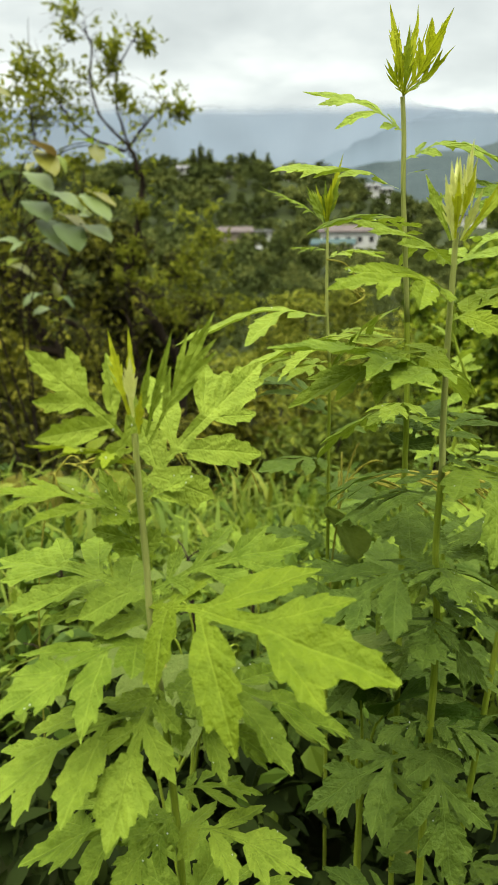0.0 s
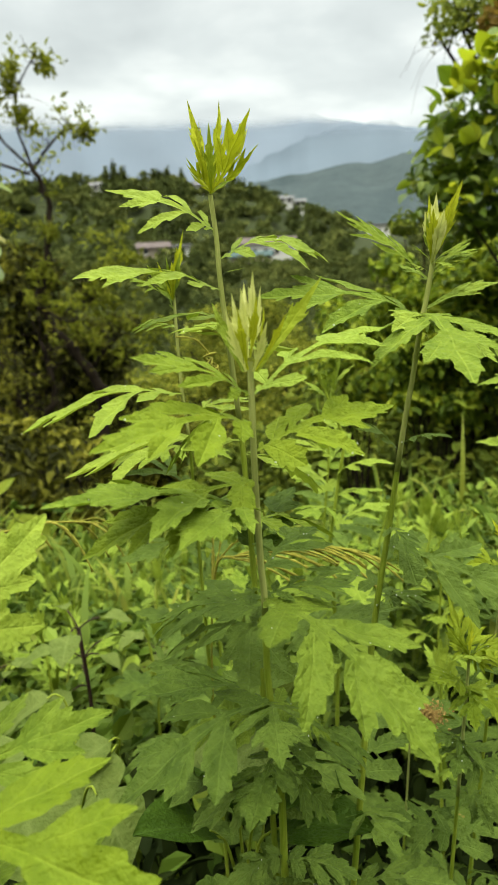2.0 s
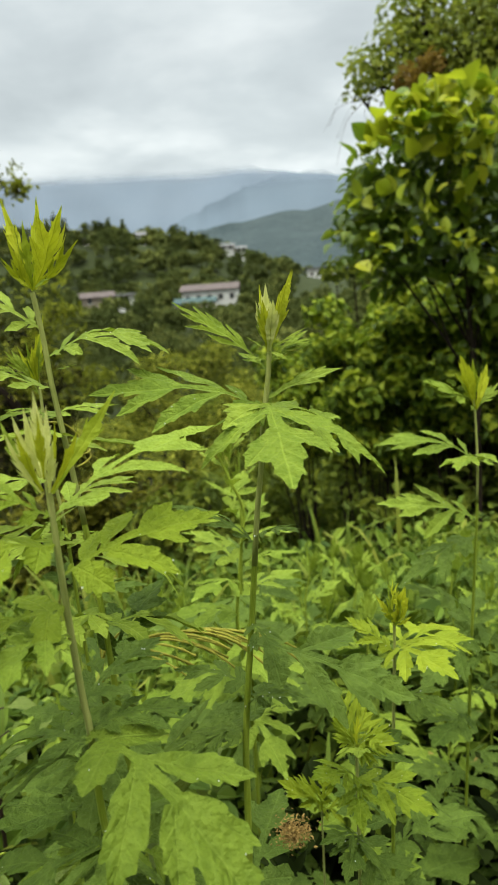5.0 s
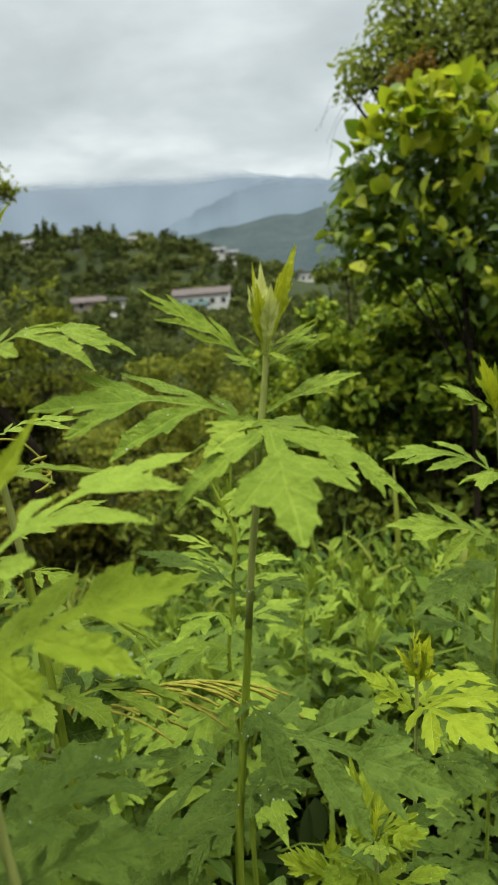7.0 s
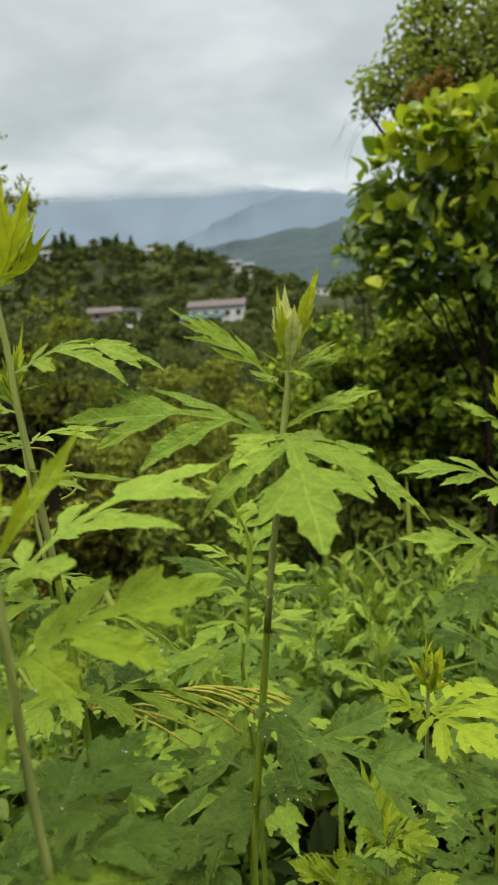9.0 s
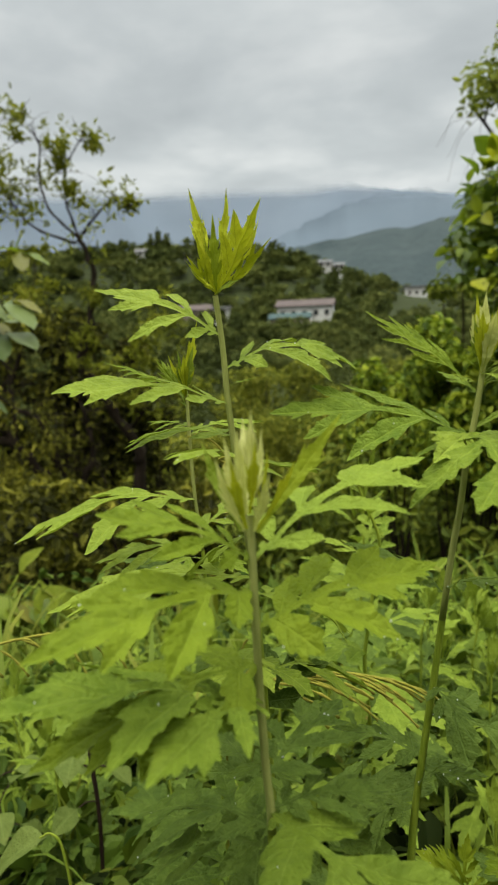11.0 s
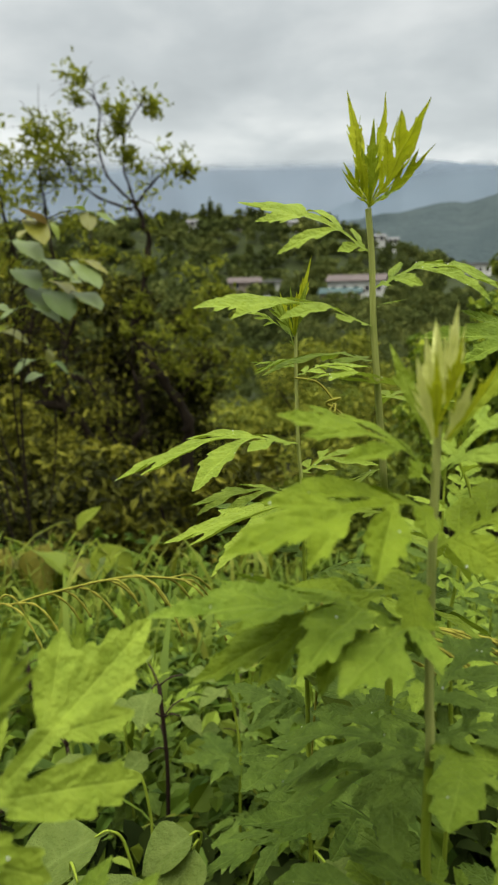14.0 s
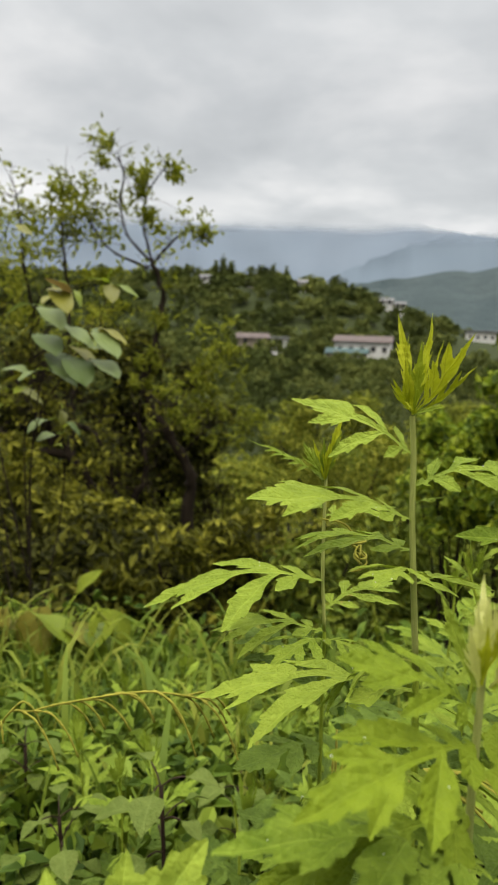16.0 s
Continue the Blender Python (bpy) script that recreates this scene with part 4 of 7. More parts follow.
leaf(p1, "sliver", "crest", (0.1056, 0.3400, 1.0234), (0.1023, 0.3260, 1.0519), 14, -170, 1.3, 1.5, "young_leaf", 0.013)
leaf(p1, "quill", "pale", (0.1049, 0.3400, 1.0228), (0.0976, 0.3300, 1.0508), 16, -160, 1.2, 1.5, "young_leaf", 0.013)
leaf(p1, "sliver", "yellow", (0.1090, 0.3400, 1.0224), (0.1390, 0.3450, 1.0606), -10, 60, 1.5, 1.5, "young_leaf", 0.013)
leaf(p1, "sliver", "crest", (0.1091, 0.3400, 1.0231), (0.1224, 0.3380, 1.0477), 6, 140, 1.5, 1.5, "young_leaf", 0.013)
leaf(p1, "quill", "pale", (0.1081, 0.3400, 1.0225), (0.1141, 0.3300, 1.0455), 12, 150, 1.2, 1.5, "young_leaf", 0.013)
leaf(p1, "sliver", "fresh", (0.1039, 0.3400, 1.0228), (0.0919, 0.3480, 1.0519), 8, -70, 1.8, 1.5, "young_leaf", 0.013)
leaf(p4, "quill", "crest", (0.2141, 0.4400, 1.0622), (0.2280, 0.4400, 1.1023), -8, 85, 1.15, 1.5, "young_leaf", 0.013)
leaf(p4, "bud", "pale", (0.2124, 0.4400, 1.0651), (0.2128, 0.4360, 1.0959), 12, 172, 0.9, 1.5, "young_leaf", 0.013)
leaf(p4, "quill", "crest", (0.2119, 0.4400, 1.0638), (0.2103, 0.4410, 1.0958), 14, -100, 1.0, 1.5, "young_leaf", 0.013)
leaf(p4, "quill", "pale", (0.2133, 0.4400, 1.0636), (0.2150, 0.4320, 1.0857), 14, 160, 1.4, 1.5, "young_leaf", 0.013)
leaf(p4, "quill", "crest", (0.2141, 0.4400, 1.0626), (0.2201, 0.4360, 1.0910), 8, 120, 1.0, 1.5, "young_leaf", 0.013)
leaf(p4, "bud", "pale", (0.2123, 0.4400, 1.0628), (0.2078, 0.4380, 1.0870), 16, -140, 0.8, 1.5, "young_leaf", 0.013)
leaf(p4, "sliver", "fresh", (0.2136, 0.4400, 1.0557), (0.2367, 0.4460, 1.0684), 15, 30, 1.5, 1.5, "young_leaf", 0.013)
leaf(p4, "young", "fresh", (0.2135, 0.4400, 1.0545), (0.2391, 0.4380, 1.0634), 20, 20, 0.9, 1.5, "young_leaf", 0.013)
leaf(p4, "sliver", "fresh", (0.2134, 0.4400, 1.0529), (0.2181, 0.4200, 1.0568), 25, 10, 1.5, 1.5, "young_leaf", 0.013)
leaf(p4, "young", "fresh", (0.2120, 0.4400, 1.0535), (0.1949, 0.4300, 1.0598), 20, -20, 1.0, 1.5, "young_leaf", 0.013)
leaf(p4, "bud", "crest", (0.2126, 0.4390, 1.0590), (0.2200, 0.4340, 1.0899), 10, 150, 1.0, 1.5, "young_leaf", 0.013)
leaf(p4, "bud", "pale", (0.2126, 0.4390, 1.0590), (0.2153, 0.4300, 1.0875), 10, 172, 1.2, 1.5, "young_leaf", 0.013)
leaf(p4, "bud", "crest", (0.2126, 0.4390, 1.0590), (0.2102, 0.4320, 1.0879), 12, -165, 1.1, 1.5, "young_leaf", 0.013)
leaf(p4, "bud", "crest", (0.2126, 0.4390, 1.0590), (0.2236, 0.4380, 1.0945), 4, 120, 1.0, 1.5, "young_leaf", 0.013)
leaf(p4, "bud", "crest", (0.2126, 0.4390, 1.0590), (0.2283, 0.4430, 1.1015), -6, 100, 0.9, 1.5, "young_leaf", 0.013)
leaf(p4, "quill", "fresh", (0.2126, 0.4390, 1.0590), (0.2075, 0.4360, 1.0849), 12, -120, 1.4, 1.5, "young_leaf", 0.013)
leaf(p4, "young", "fresh", (0.2126, 0.4390, 1.0590), (0.2341, 0.4320, 1.0710), 14, 20, 0.8, 1.5, "young_leaf", 0.013)
leaf(p4, "young", "fresh", (0.2126, 0.4390, 1.0590), (0.2362, 0.4250, 1.0651), 18, 15, 0.8, 1.5, "young_leaf", 0.013)
leaf(p4, "young", "fresh", (0.2126, 0.4390, 1.0590), (0.1992, 0.4320, 1.0692), 14, -20, 0.9, 1.5, "young_leaf", 0.013)
leaf(p4, "sliver", "fresh", (0.2126, 0.4390, 1.0590), (0.2200, 0.4200, 1.0564), 20, 20, 1.6, 1.5, "young_leaf", 0.013)
leaf(p3, "quill", "crest", (0.0540, 0.6140, 1.0292), (0.0674, 0.6140, 1.0848), 4, 60, 0.9, 1.5, "young_leaf", 0.013)
leaf(p3, "quill", "crest", (0.0540, 0.6140, 1.0292), (0.0603, 0.6050, 1.0721), 10, 160, 1.2, 1.5, "young_leaf", 0.013)
leaf(p3, "quill", "fresh", (0.0540, 0.6140, 1.0292), (0.0517, 0.6050, 1.0647), 12, -160, 1.2, 1.5, "young_leaf", 0.013)
leaf(p3, "quill", "crest", (0.0540, 0.6140, 1.0292), (0.0443, 0.6100, 1.0615), 12, -120, 1.2, 1.5, "young_leaf", 0.013)
leaf(p3, "bud", "crest", (0.0540, 0.6140, 1.0292), (0.0563, 0.6000, 1.0617), 10, 175, 0.9, 1.5, "young_leaf", 0.013)
leaf(p3, "quill", "fresh", (0.0540, 0.6140, 1.0292), (0.0644, 0.6000, 1.0683), 10, 120, 1.2, 1.5, "young_leaf", 0.013)
leaf(p3, "young", "fresh", (0.0540, 0.6140, 1.0292), (0.0357, 0.6000, 1.0593), 14, -90, 0.9, 1.5, "young_leaf", 0.013)
leaf(p3, "feather", "fresh", (0.0540, 0.6140, 1.0292), (-0.0029, 0.6000, 1.0576), 18, -20, 0.8, 1.5, "young_leaf", 0.013)
leaf(p5, "bud", "crest", (0.4698, 0.7420, 0.9459), (0.4478, 0.7350, 1.0070), 12, 20, 1.3, 1.5, "young_leaf", 0.013)
leaf(p5, "bud", "yellow", (0.4698, 0.7420, 0.9459), (0.4681, 0.7420, 1.0004), 12, -160, 1.3, 1.5, "young_leaf", 0.013)
leaf(p5, "quill", "crest", (0.4698, 0.7420, 0.9459), (0.4513, 0.7250, 0.9965), 12, 150, 1.6, 1.5, "young_leaf", 0.013)
leaf(p5, "bud", "crest", (0.4698, 0.7420, 0.9459), (0.4847, 0.7500, 0.9938), 12, 60, 1.3, 1.5, "young_leaf", 0.013)
leaf(p5, "quill", "yellow", (0.4698, 0.7420, 0.9459), (0.4393, 0.7300, 0.9905), 12, -60, 1.6, 1.5, "young_leaf", 0.013)
leaf(p5, "young", "fresh", (0.4698, 0.7420, 0.9459), (0.4061, 0.7200, 0.9833), 12, -20, 1.2, 1.5, "young_leaf", 0.013)
leaf(p5, "young", "fresh", (0.4698, 0.7420, 0.9459), (0.4988, 0.7500, 0.9706), 12, 30, 1.2, 1.5, "young_leaf", 0.013)
leaf(p0, "bud", "crest", (-0.0316, 0.2620, 0.9601), (-0.0310, 0.2620, 0.9956), 10, -20, 0.8, 1.5, "young_leaf", 0.013)
leaf(p0, "bud", "pale", (-0.0303, 0.2620, 0.9589), (-0.0267, 0.2520, 0.9868), 14, 150, 0.8, 1.5, "young_leaf", 0.013)
leaf(p0, "quill", "crest", (-0.0320, 0.2620, 0.9600), (-0.0379, 0.2620, 0.9947), 10, -80, 1.0, 1.5, "young_leaf", 0.013)
leaf(p0, "quill", "fresh", (-0.0280, 0.2620, 0.9519), (-0.0202, 0.2620, 0.9865), 6, 60, 1.0, 1.5, "young_leaf", 0.013)
leaf(p0, "quill", "fresh", (-0.0258, 0.2620, 0.9507), (-0.0128, 0.2640, 0.9933), -8, 70, 0.8, 1.5, "young_leaf", 0.013)
leaf(p0, "young", "fresh", (-0.0251, 0.2620, 0.9471), (0.0021, 0.2750, 0.9989), -6, 65, 0.7, 1.5, "young_leaf", 0.013)
leaf(p0, "quill", "crest", (-0.0285, 0.2620, 0.9519), (-0.0226, 0.2500, 0.9734), 14, 140, 1.2, 1.5, "young_leaf", 0.013)
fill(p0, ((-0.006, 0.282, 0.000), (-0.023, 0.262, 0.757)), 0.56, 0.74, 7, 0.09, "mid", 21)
# the dull fill is darker partly to paint in the shade down the stems
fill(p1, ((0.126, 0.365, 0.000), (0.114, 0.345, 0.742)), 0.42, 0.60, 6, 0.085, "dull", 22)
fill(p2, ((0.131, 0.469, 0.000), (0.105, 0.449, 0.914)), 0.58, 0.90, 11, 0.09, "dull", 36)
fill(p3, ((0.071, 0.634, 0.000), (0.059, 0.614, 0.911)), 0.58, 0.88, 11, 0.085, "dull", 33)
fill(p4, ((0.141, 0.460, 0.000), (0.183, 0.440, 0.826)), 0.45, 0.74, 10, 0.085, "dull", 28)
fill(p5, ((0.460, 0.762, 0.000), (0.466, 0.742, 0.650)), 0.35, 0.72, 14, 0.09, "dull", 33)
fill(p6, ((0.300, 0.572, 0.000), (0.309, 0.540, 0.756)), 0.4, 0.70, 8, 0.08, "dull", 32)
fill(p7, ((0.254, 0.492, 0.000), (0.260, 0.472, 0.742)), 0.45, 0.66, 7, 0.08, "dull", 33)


# ---- ground, valley and distance ----
LINE_Y = [0, 2.0, 2.8, 5, 9, 15, 25, 60, 110, 160, 250, 400, 1000, 4800]
LINE_Z = [0, 0, -0.5, -2.0, -4.6, -6.2, -7.2, -8.2, -7.6, -5.2, -3.5, -8, -12, -12]


def ease(a, b, v):
    t = min(1, max(0, (v - a) / (b - a)))
    return t * t * (3 - 2 * t)


def ground_z(x, y):
    z = float(np.interp(y, LINE_Y, LINE_Z))
    if y < -1.1:
        # an unseen slope, added behind the camera to block low sky light
        z += min(9.0, (-1.1 - y) * 1.0)
    hill = 21 * ease(75, -20, x) * ease(166, 248, y) * (1 - 0.8 * ease(290, 700, y))
    bumps = noise.noise(Vector((x * 0.05, y * 0.05, 0))) * min(1.6, max(0, (y - 3) * 0.1))
    return z + hill + bumps


rings = [0.4 * 1.145 ** i for i in range(70)]
spokes = 90
gv, gf = [(0, -2, ground_z(0, -2))], []
for r in rings:
    for k in range(spokes):
        a = 2 * math.pi * k / spokes
        x, y = r * math.sin(a), -2 + r * math.cos(a)
        gv.append((x, y, ground_z(x, y)))
for k in range(spokes):
    gf.append((0, 1 + (k + 1) % spokes, 1 + k))
for i in range(len(rings) - 1):
    for k in range(spokes):
        a, b = 1 + i * spokes + k, 1 + i * spokes + (k + 1) % spokes
        gf.append((a, b, b + spokes, a + spokes))
tagged(new("ground", mesh_of("ground", gv, gf, SOIL)), "dark soil falling from a weedy bank into a wooded valley", "ground", "", "structure")


def ridge(name, label, mat, distance, heights, depth, rough, seed):
    """A mountain range across the view: heights are (azimuth, elevation) in degrees along its crest."""
    az = [h[0] for h in heights]
    el = [h[1] for h in heights]
    verts, faces = [], []
    n, rows = 260, 9
    for i in range(n):
        a = az[0] + (az[-1] - az[0]) * i / (n - 1)
        top = distance * math.tan(radians(float(np.interp(a, az, el))))
        top += rough * (noise.fractal(Vector((a * 0.35, seed, 0)), 0.8, 2.1, 6))
        for j in range(rows):
            f = j / (rows - 1)
            r = distance - depth * (1 - f) + (0.10 * depth * noise.noise(Vector((a * 0.3, f * 3, seed))) if 0 < j < rows - 1 else 0)
            z = -14 + (top + 14) * f
            verts.append((r * math.sin(radians(a)), r * math.cos(radians(a)), z))
    for i in range(n - 1):
        for j in range(rows - 1):
            a = i * rows + j
            faces.append((a, a + rows, a + rows + 1, a + 1))
    tagged(new(name, mesh_of(name, verts, faces, mat)), label, "mountain", "", "structure")


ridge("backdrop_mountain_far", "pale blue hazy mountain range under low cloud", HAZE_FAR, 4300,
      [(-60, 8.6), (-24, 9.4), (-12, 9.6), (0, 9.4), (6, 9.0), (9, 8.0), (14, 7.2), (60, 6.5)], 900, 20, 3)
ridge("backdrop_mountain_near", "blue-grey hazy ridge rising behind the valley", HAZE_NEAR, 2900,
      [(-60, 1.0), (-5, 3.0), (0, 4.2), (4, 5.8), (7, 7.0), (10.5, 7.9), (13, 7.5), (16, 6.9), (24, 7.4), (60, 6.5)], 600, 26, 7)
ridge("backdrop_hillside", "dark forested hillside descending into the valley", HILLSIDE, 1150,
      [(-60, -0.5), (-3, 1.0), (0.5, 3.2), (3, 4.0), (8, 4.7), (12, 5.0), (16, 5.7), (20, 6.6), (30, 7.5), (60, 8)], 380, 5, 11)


def leaf_cloud(points, size, seed, lift=0.5, outward=None, narrow=0.5, rich=False, rise=0.0):
    """Many small folded leaves, one at each point."""
    rng = np.random.default_rng(seed)
    p = np.asarray(points, dtype=float)
    n = len(p)
    d = rng.normal(size=(n, 3))
    d /= np.linalg.norm(d, axis=1, keepdims=True) + 1e-9
    d[:, 2] += rise
    d /= np.linalg.norm(d, axis=1, keepdims=True) + 1e-9
    up = rng.normal(size=(n, 3)) * 0.6 + np.array((0, 0, lift * 2))
    if outward is not None:
        # the leaves of a crown lie like shingles, their faces outward
        up = rng.normal(size=(n, 3)) * 0.42 + outward + np.array((0, 0, 0.45))
        d = d - up * (np.sum(d * up, 1) / np.sum(up * up, 1))[:, None]
        d /= np.linalg.norm(d, axis=1, keepdims=True) + 1e-9
    side = np.cross(up, d)
    side /= np.linalg.norm(side, axis=1, keepdims=True) + 1e-9
    nor = np.cross(d, side)
    s = (np.asarray(size) * rng.uniform(0.6, 1.35, n))[:, None]
    w = s * narrow * 0.5 * rng.uniform(0.75, 1.2, n)[:, None]
    fold = w * 0.45
    if rich:
        mid = p + d * s * 0.5
        v = np.stack([p] + [p + d * s * a + side * w * q + nor * fold * abs(q) - nor * s * 0.25 * a * a for q in (1, -1) for a, q in ((0.16, 0.62 * q), (0.4, q), (0.66, 0.86 * q), (0.88, 0.4 * q))]
                     + [p + d * s - nor * s * 0.25, mid - nor * s * 0.06], 1).reshape(-1, 3)
        b = np.arange(n)[:, None] * 11
        f = np.concatenate([b + t for t in ([0, 10, 1], [1, 10, 2], [2, 10, 3], [3, 10, 4], [4, 10, 9], [0, 5, 10], [5, 6, 10], [6, 7, 10], [7, 8, 10], [8, 9, 10])], 0)
        return v, f.tolist()
    v = np.stack((p, p + d * s * 0.3 + side * w * 0.85 + nor * fold, p + d * s * 0.68 + side * w * 0.75 + nor * fold, p + d * s - nor * s * 0.12,
                  p + d * s * 0.68 - side * w * 0.75 + nor * fold, p + d * s * 0.3 - side * w * 0.85 + nor * fold), 1).reshape(-1, 3)
    b = np.arange(n)[:, None] * 6
    f = np.concatenate((b + [0, 3, 2, 1], b + [0, 5, 4, 3]), 0)
    return v, f.tolist()


def crown_points(blobs, count, seed, hollow=0.55):
    """Points in a crown made of uneven clumps (x, y, z, radius), denser near the outside; with their outward directions."""
    rng = np.random.default_rng(seed)
    weights = np.array([b[3] ** 2 for b in blobs])
    pick = rng.choice(len(blobs), count, p=weights / weights.sum())
    c = np.array([b[:3] for b in blobs])[pick]
    r = np.array([b[3] for b in blobs])[pick]
    d = rng.normal(size=(count, 3))
    d /= np.linalg.norm(d, axis=1, keepdims=True)
    q = rng.uniform(hollow ** 2, 1.12, count) ** 0.5
    return c + d * (r * q)[:, None] * np.array((1, 1, 0.85)), d


def random_blobs(rng, radius, height, count, base=0.0):
    out = []
    for _ in range(count):
        a, q = rng.uniform(0, 6.28), rng.uniform(0, 1) ** 0.6
        h = rng.uniform(0, 1)
        reach = radius * (0.95 - 0.6 * abs(h - 0.4))
        out.append((math.cos(a) * q * reach, math.sin(a) * q * reach, base + h * height, radius * rng.uniform(0.2, 0.38)))
    return out


# the far woods, too many to count, with clearings for the houses
CLEARINGS = [(9.6, 160, 7), (4.6, 153, 6), (-16.5, 161, 3.5), (-10.2, 160, 2), (57, 255, 7), (56, 240, 6), (52, 232, 7), (47, 210, 6), (53.5, 222, 5), (-7.7, 238, 2), (21, 238, 3), (25.5, 236, 2), (-26, 238, 1.5), (-42, 240, 2)]

def far_woods(name, near, far, step, seed, label):
    rng = random.Random(seed)
    pts, outs, sizes = [], [], []
    y = near
    k = 0
    while y < far:
        gap = step * (1.0 + y / 280)
        x = -0.62 * y - 6
        while x < 0.62 * y + 8:
            tx, ty = x + rng.uniform(-0.5, 0.5) * gap, y + rng.uniform(-0.5, 0.5) * gap
            x += gap
            k += 1
            if any(abs(tx - hx * (1 if hx < 50 else ty / hy)) < half + 2.2 and hy - (26 if hy < 155 else 75 if hx > 50 else 13) < ty < hy + 5 for hx, hy, half in CLEARINGS):
                continue
            if noise.noise(Vector((tx * 0.035, ty * 0.035, 5))) < -0.5:
                continue
            radius = rng.choice((rng.uniform(0.9, 1.6), rng.uniform(1.6, 2.7))) * (0.9 + y / 240)
            tall = rng.uniform(2.2, 4.6) * (1.35 if rng.random() < 0.12 else 1)
            z = ground_z(tx, ty)
            size = min(1.3, max(0.15, 0.0046 * ty))
            blobs = random_blobs(rng, radius, tall * 0.6, 8, tall * 0.3)
            n = int(min(520, max(60, 15 * (radius / size) ** 2)))
            p, d = crown_points([(tx + b[0], ty + b[1], z + b[2], b[3]) for b in blobs], n, seed + k)
            pts.append(p)
            outs.append(d)
            sizes.append(np.full(n, size))
        y += gap * 0.8
    v, f = leaf_cloud(np.concatenate(pts), np.concatenate(sizes), seed, 0.5, np.concatenate(outs), 0.75)
    tagged(new(name, mesh_of(name, v, f, WOODS, None, False)), label, "woods", "", "stuff")


far_woods("far_woods", 32, 285, 3.6, 21, "dense olive-green woods and scrub covering the valley")


def tall_tree(place, height, seed):
    """A dark conifer-like tree on the hill's crest."""
    rng = random.Random(seed)
    tree = thing("tree", place, "dark tall tree on the crest of the hill", "tree", "crest trees")
    v, f = tube([Vector((0, 0, h * height)) for h in (-0.1, 0.5, 1)], [0.3, 0.2, 0.05], 6)
    attach("trunk", mesh_of("trunk", v, f, BARK), tree)
    blobs = [(rng.uniform(-0.8, 0.8) * (1.2 - h), rng.uniform(-0.8, 0.8) * (1.2 - h), h * height, height * 0.2 * (1.15 - h)) for h in [0.25, 0.35, 0.45, 0.55, 0.65, 0.75, 0.85, 0.95] for _ in (0, 1)]
    p, d = crown_points(blobs, 320, seed)
    cv, cf = leaf_cloud(p, np.full(len(p), 1.1), seed, 0.3, d, 0.7)
    attach("crown", mesh_of("crown", cv, cf, WOODS, None, False), tree)


for i, (x, h) in enumerate([(-40, 7.5), (-37.2, 9.5), (-34, 8), (-19, 7), (-14, 7)]):
    tall_tree((x, 250, ground_z(x, 250) - 0.5), h, 40 + i)


# ---- houses in the valley ----
def box(x0, x1, y0, y1, z0, z1):
    v = [(x, y, z) for z in (z0, z1) for x, y in ((x0, y0), (x1, y0), (x1, y1), (x0, y1))]
    return v, [(0, 3, 2, 1), (4, 5, 6, 7), (0, 1, 5, 4), (1, 2, 6, 5), (2, 3, 7, 6), (3, 0, 4, 7)]


def house(place, turn, width, depth, wall_h, roof_h, roof_mat, label, wall_mat=None, windows=3, flat=False, overhang=0.5, base=3.0):
    h = thing("house", place, label, "house", "valley houses")
    h.rotation_euler[2] = radians(turn)
    v, f = box(-width / 2, width / 2, -depth / 2, depth / 2, -base, wall_h)
    attach("wall", mesh_of("wall", v, f, wall_mat or WALL, None, False), h)
    w, d, o = width / 2, depth / 2, overhang
    if flat:
        v, f = box(-w - o, w + o, -d - o, d + o, wall_h + 0.003, wall_h + roof_h)
    else:
        v = [(-w - o, -d - o, wall_h - 0.1), (w + o, -d - o, wall_h - 0.1), (w + o, 0, wall_h + roof_h), (-w - o, 0, wall_h + roof_h), (-w - o, d + o, wall_h - 0.1), (w + o, d + o, wall_h - 0.1)]
        v += [(x, y, z + 0.25) for x, y, z in v]
        f = [(0, 1, 2, 3), (3, 2, 5, 4), (6, 9, 8, 7), (9, 10, 11, 8), (0, 6, 7, 1), (4, 5, 11, 10), (0, 3, 9, 6), (3, 4, 10, 9), (1, 7, 8, 2), (2, 8, 11, 5)]
    attach("roof", mesh_of("roof", v, f, roof_mat, None, False), h)
    if not flat:
        v = [(-w, -d, wall_h), (-w, d, wall_h), (-w, 0, wall_h + roof_h - 0.1), (w, -d, wall_h), (w, d, wall_h), (w, 0, wall_h + roof_h - 0.1)]
        attach("gable", mesh_of("gable", v, [(0, 2, 1), (3, 4, 5)], wall_mat or WALL, None, False), h)
    v, f = box(-0.45, 0.45, -0.05, 0.02, 0, 1.1)
    pane = mesh_of("window", v, f, GLASS_DARK, None, False)
    v, f = [], []
    for x0, x1, z0, z1 in ((-0.55, -0.45, -0.1, 1.2), (0.45, 0.55, -0.1, 1.2), (-0.45, 0.45, 1.1, 1.2), (-0.45, 0.45, -0.1, 0.0)):
        bv, bf = box(x0, x1, -0.08, 0.02, z0, z1)
        f += [tuple(k + len(v) for k in q) for q in bf]
        v += bv
    rim = mesh_of("window_frame", v, f, WALL_TAN, None, False)
    v, f = box(-0.65, 0.65, -0.2, -0.085, -0.16, -0.06)
    sill = mesh_of("window_sill", v, f, WALL, None, False)
    for i in range(windows):
        spot = attach("window", pane, h, (-w + width * (i + 0.5) / windows, -d, wall_h * 0.45))
        attach("window_frame", rim, spot)
        attach("window_sill", sill, spot)
    return h


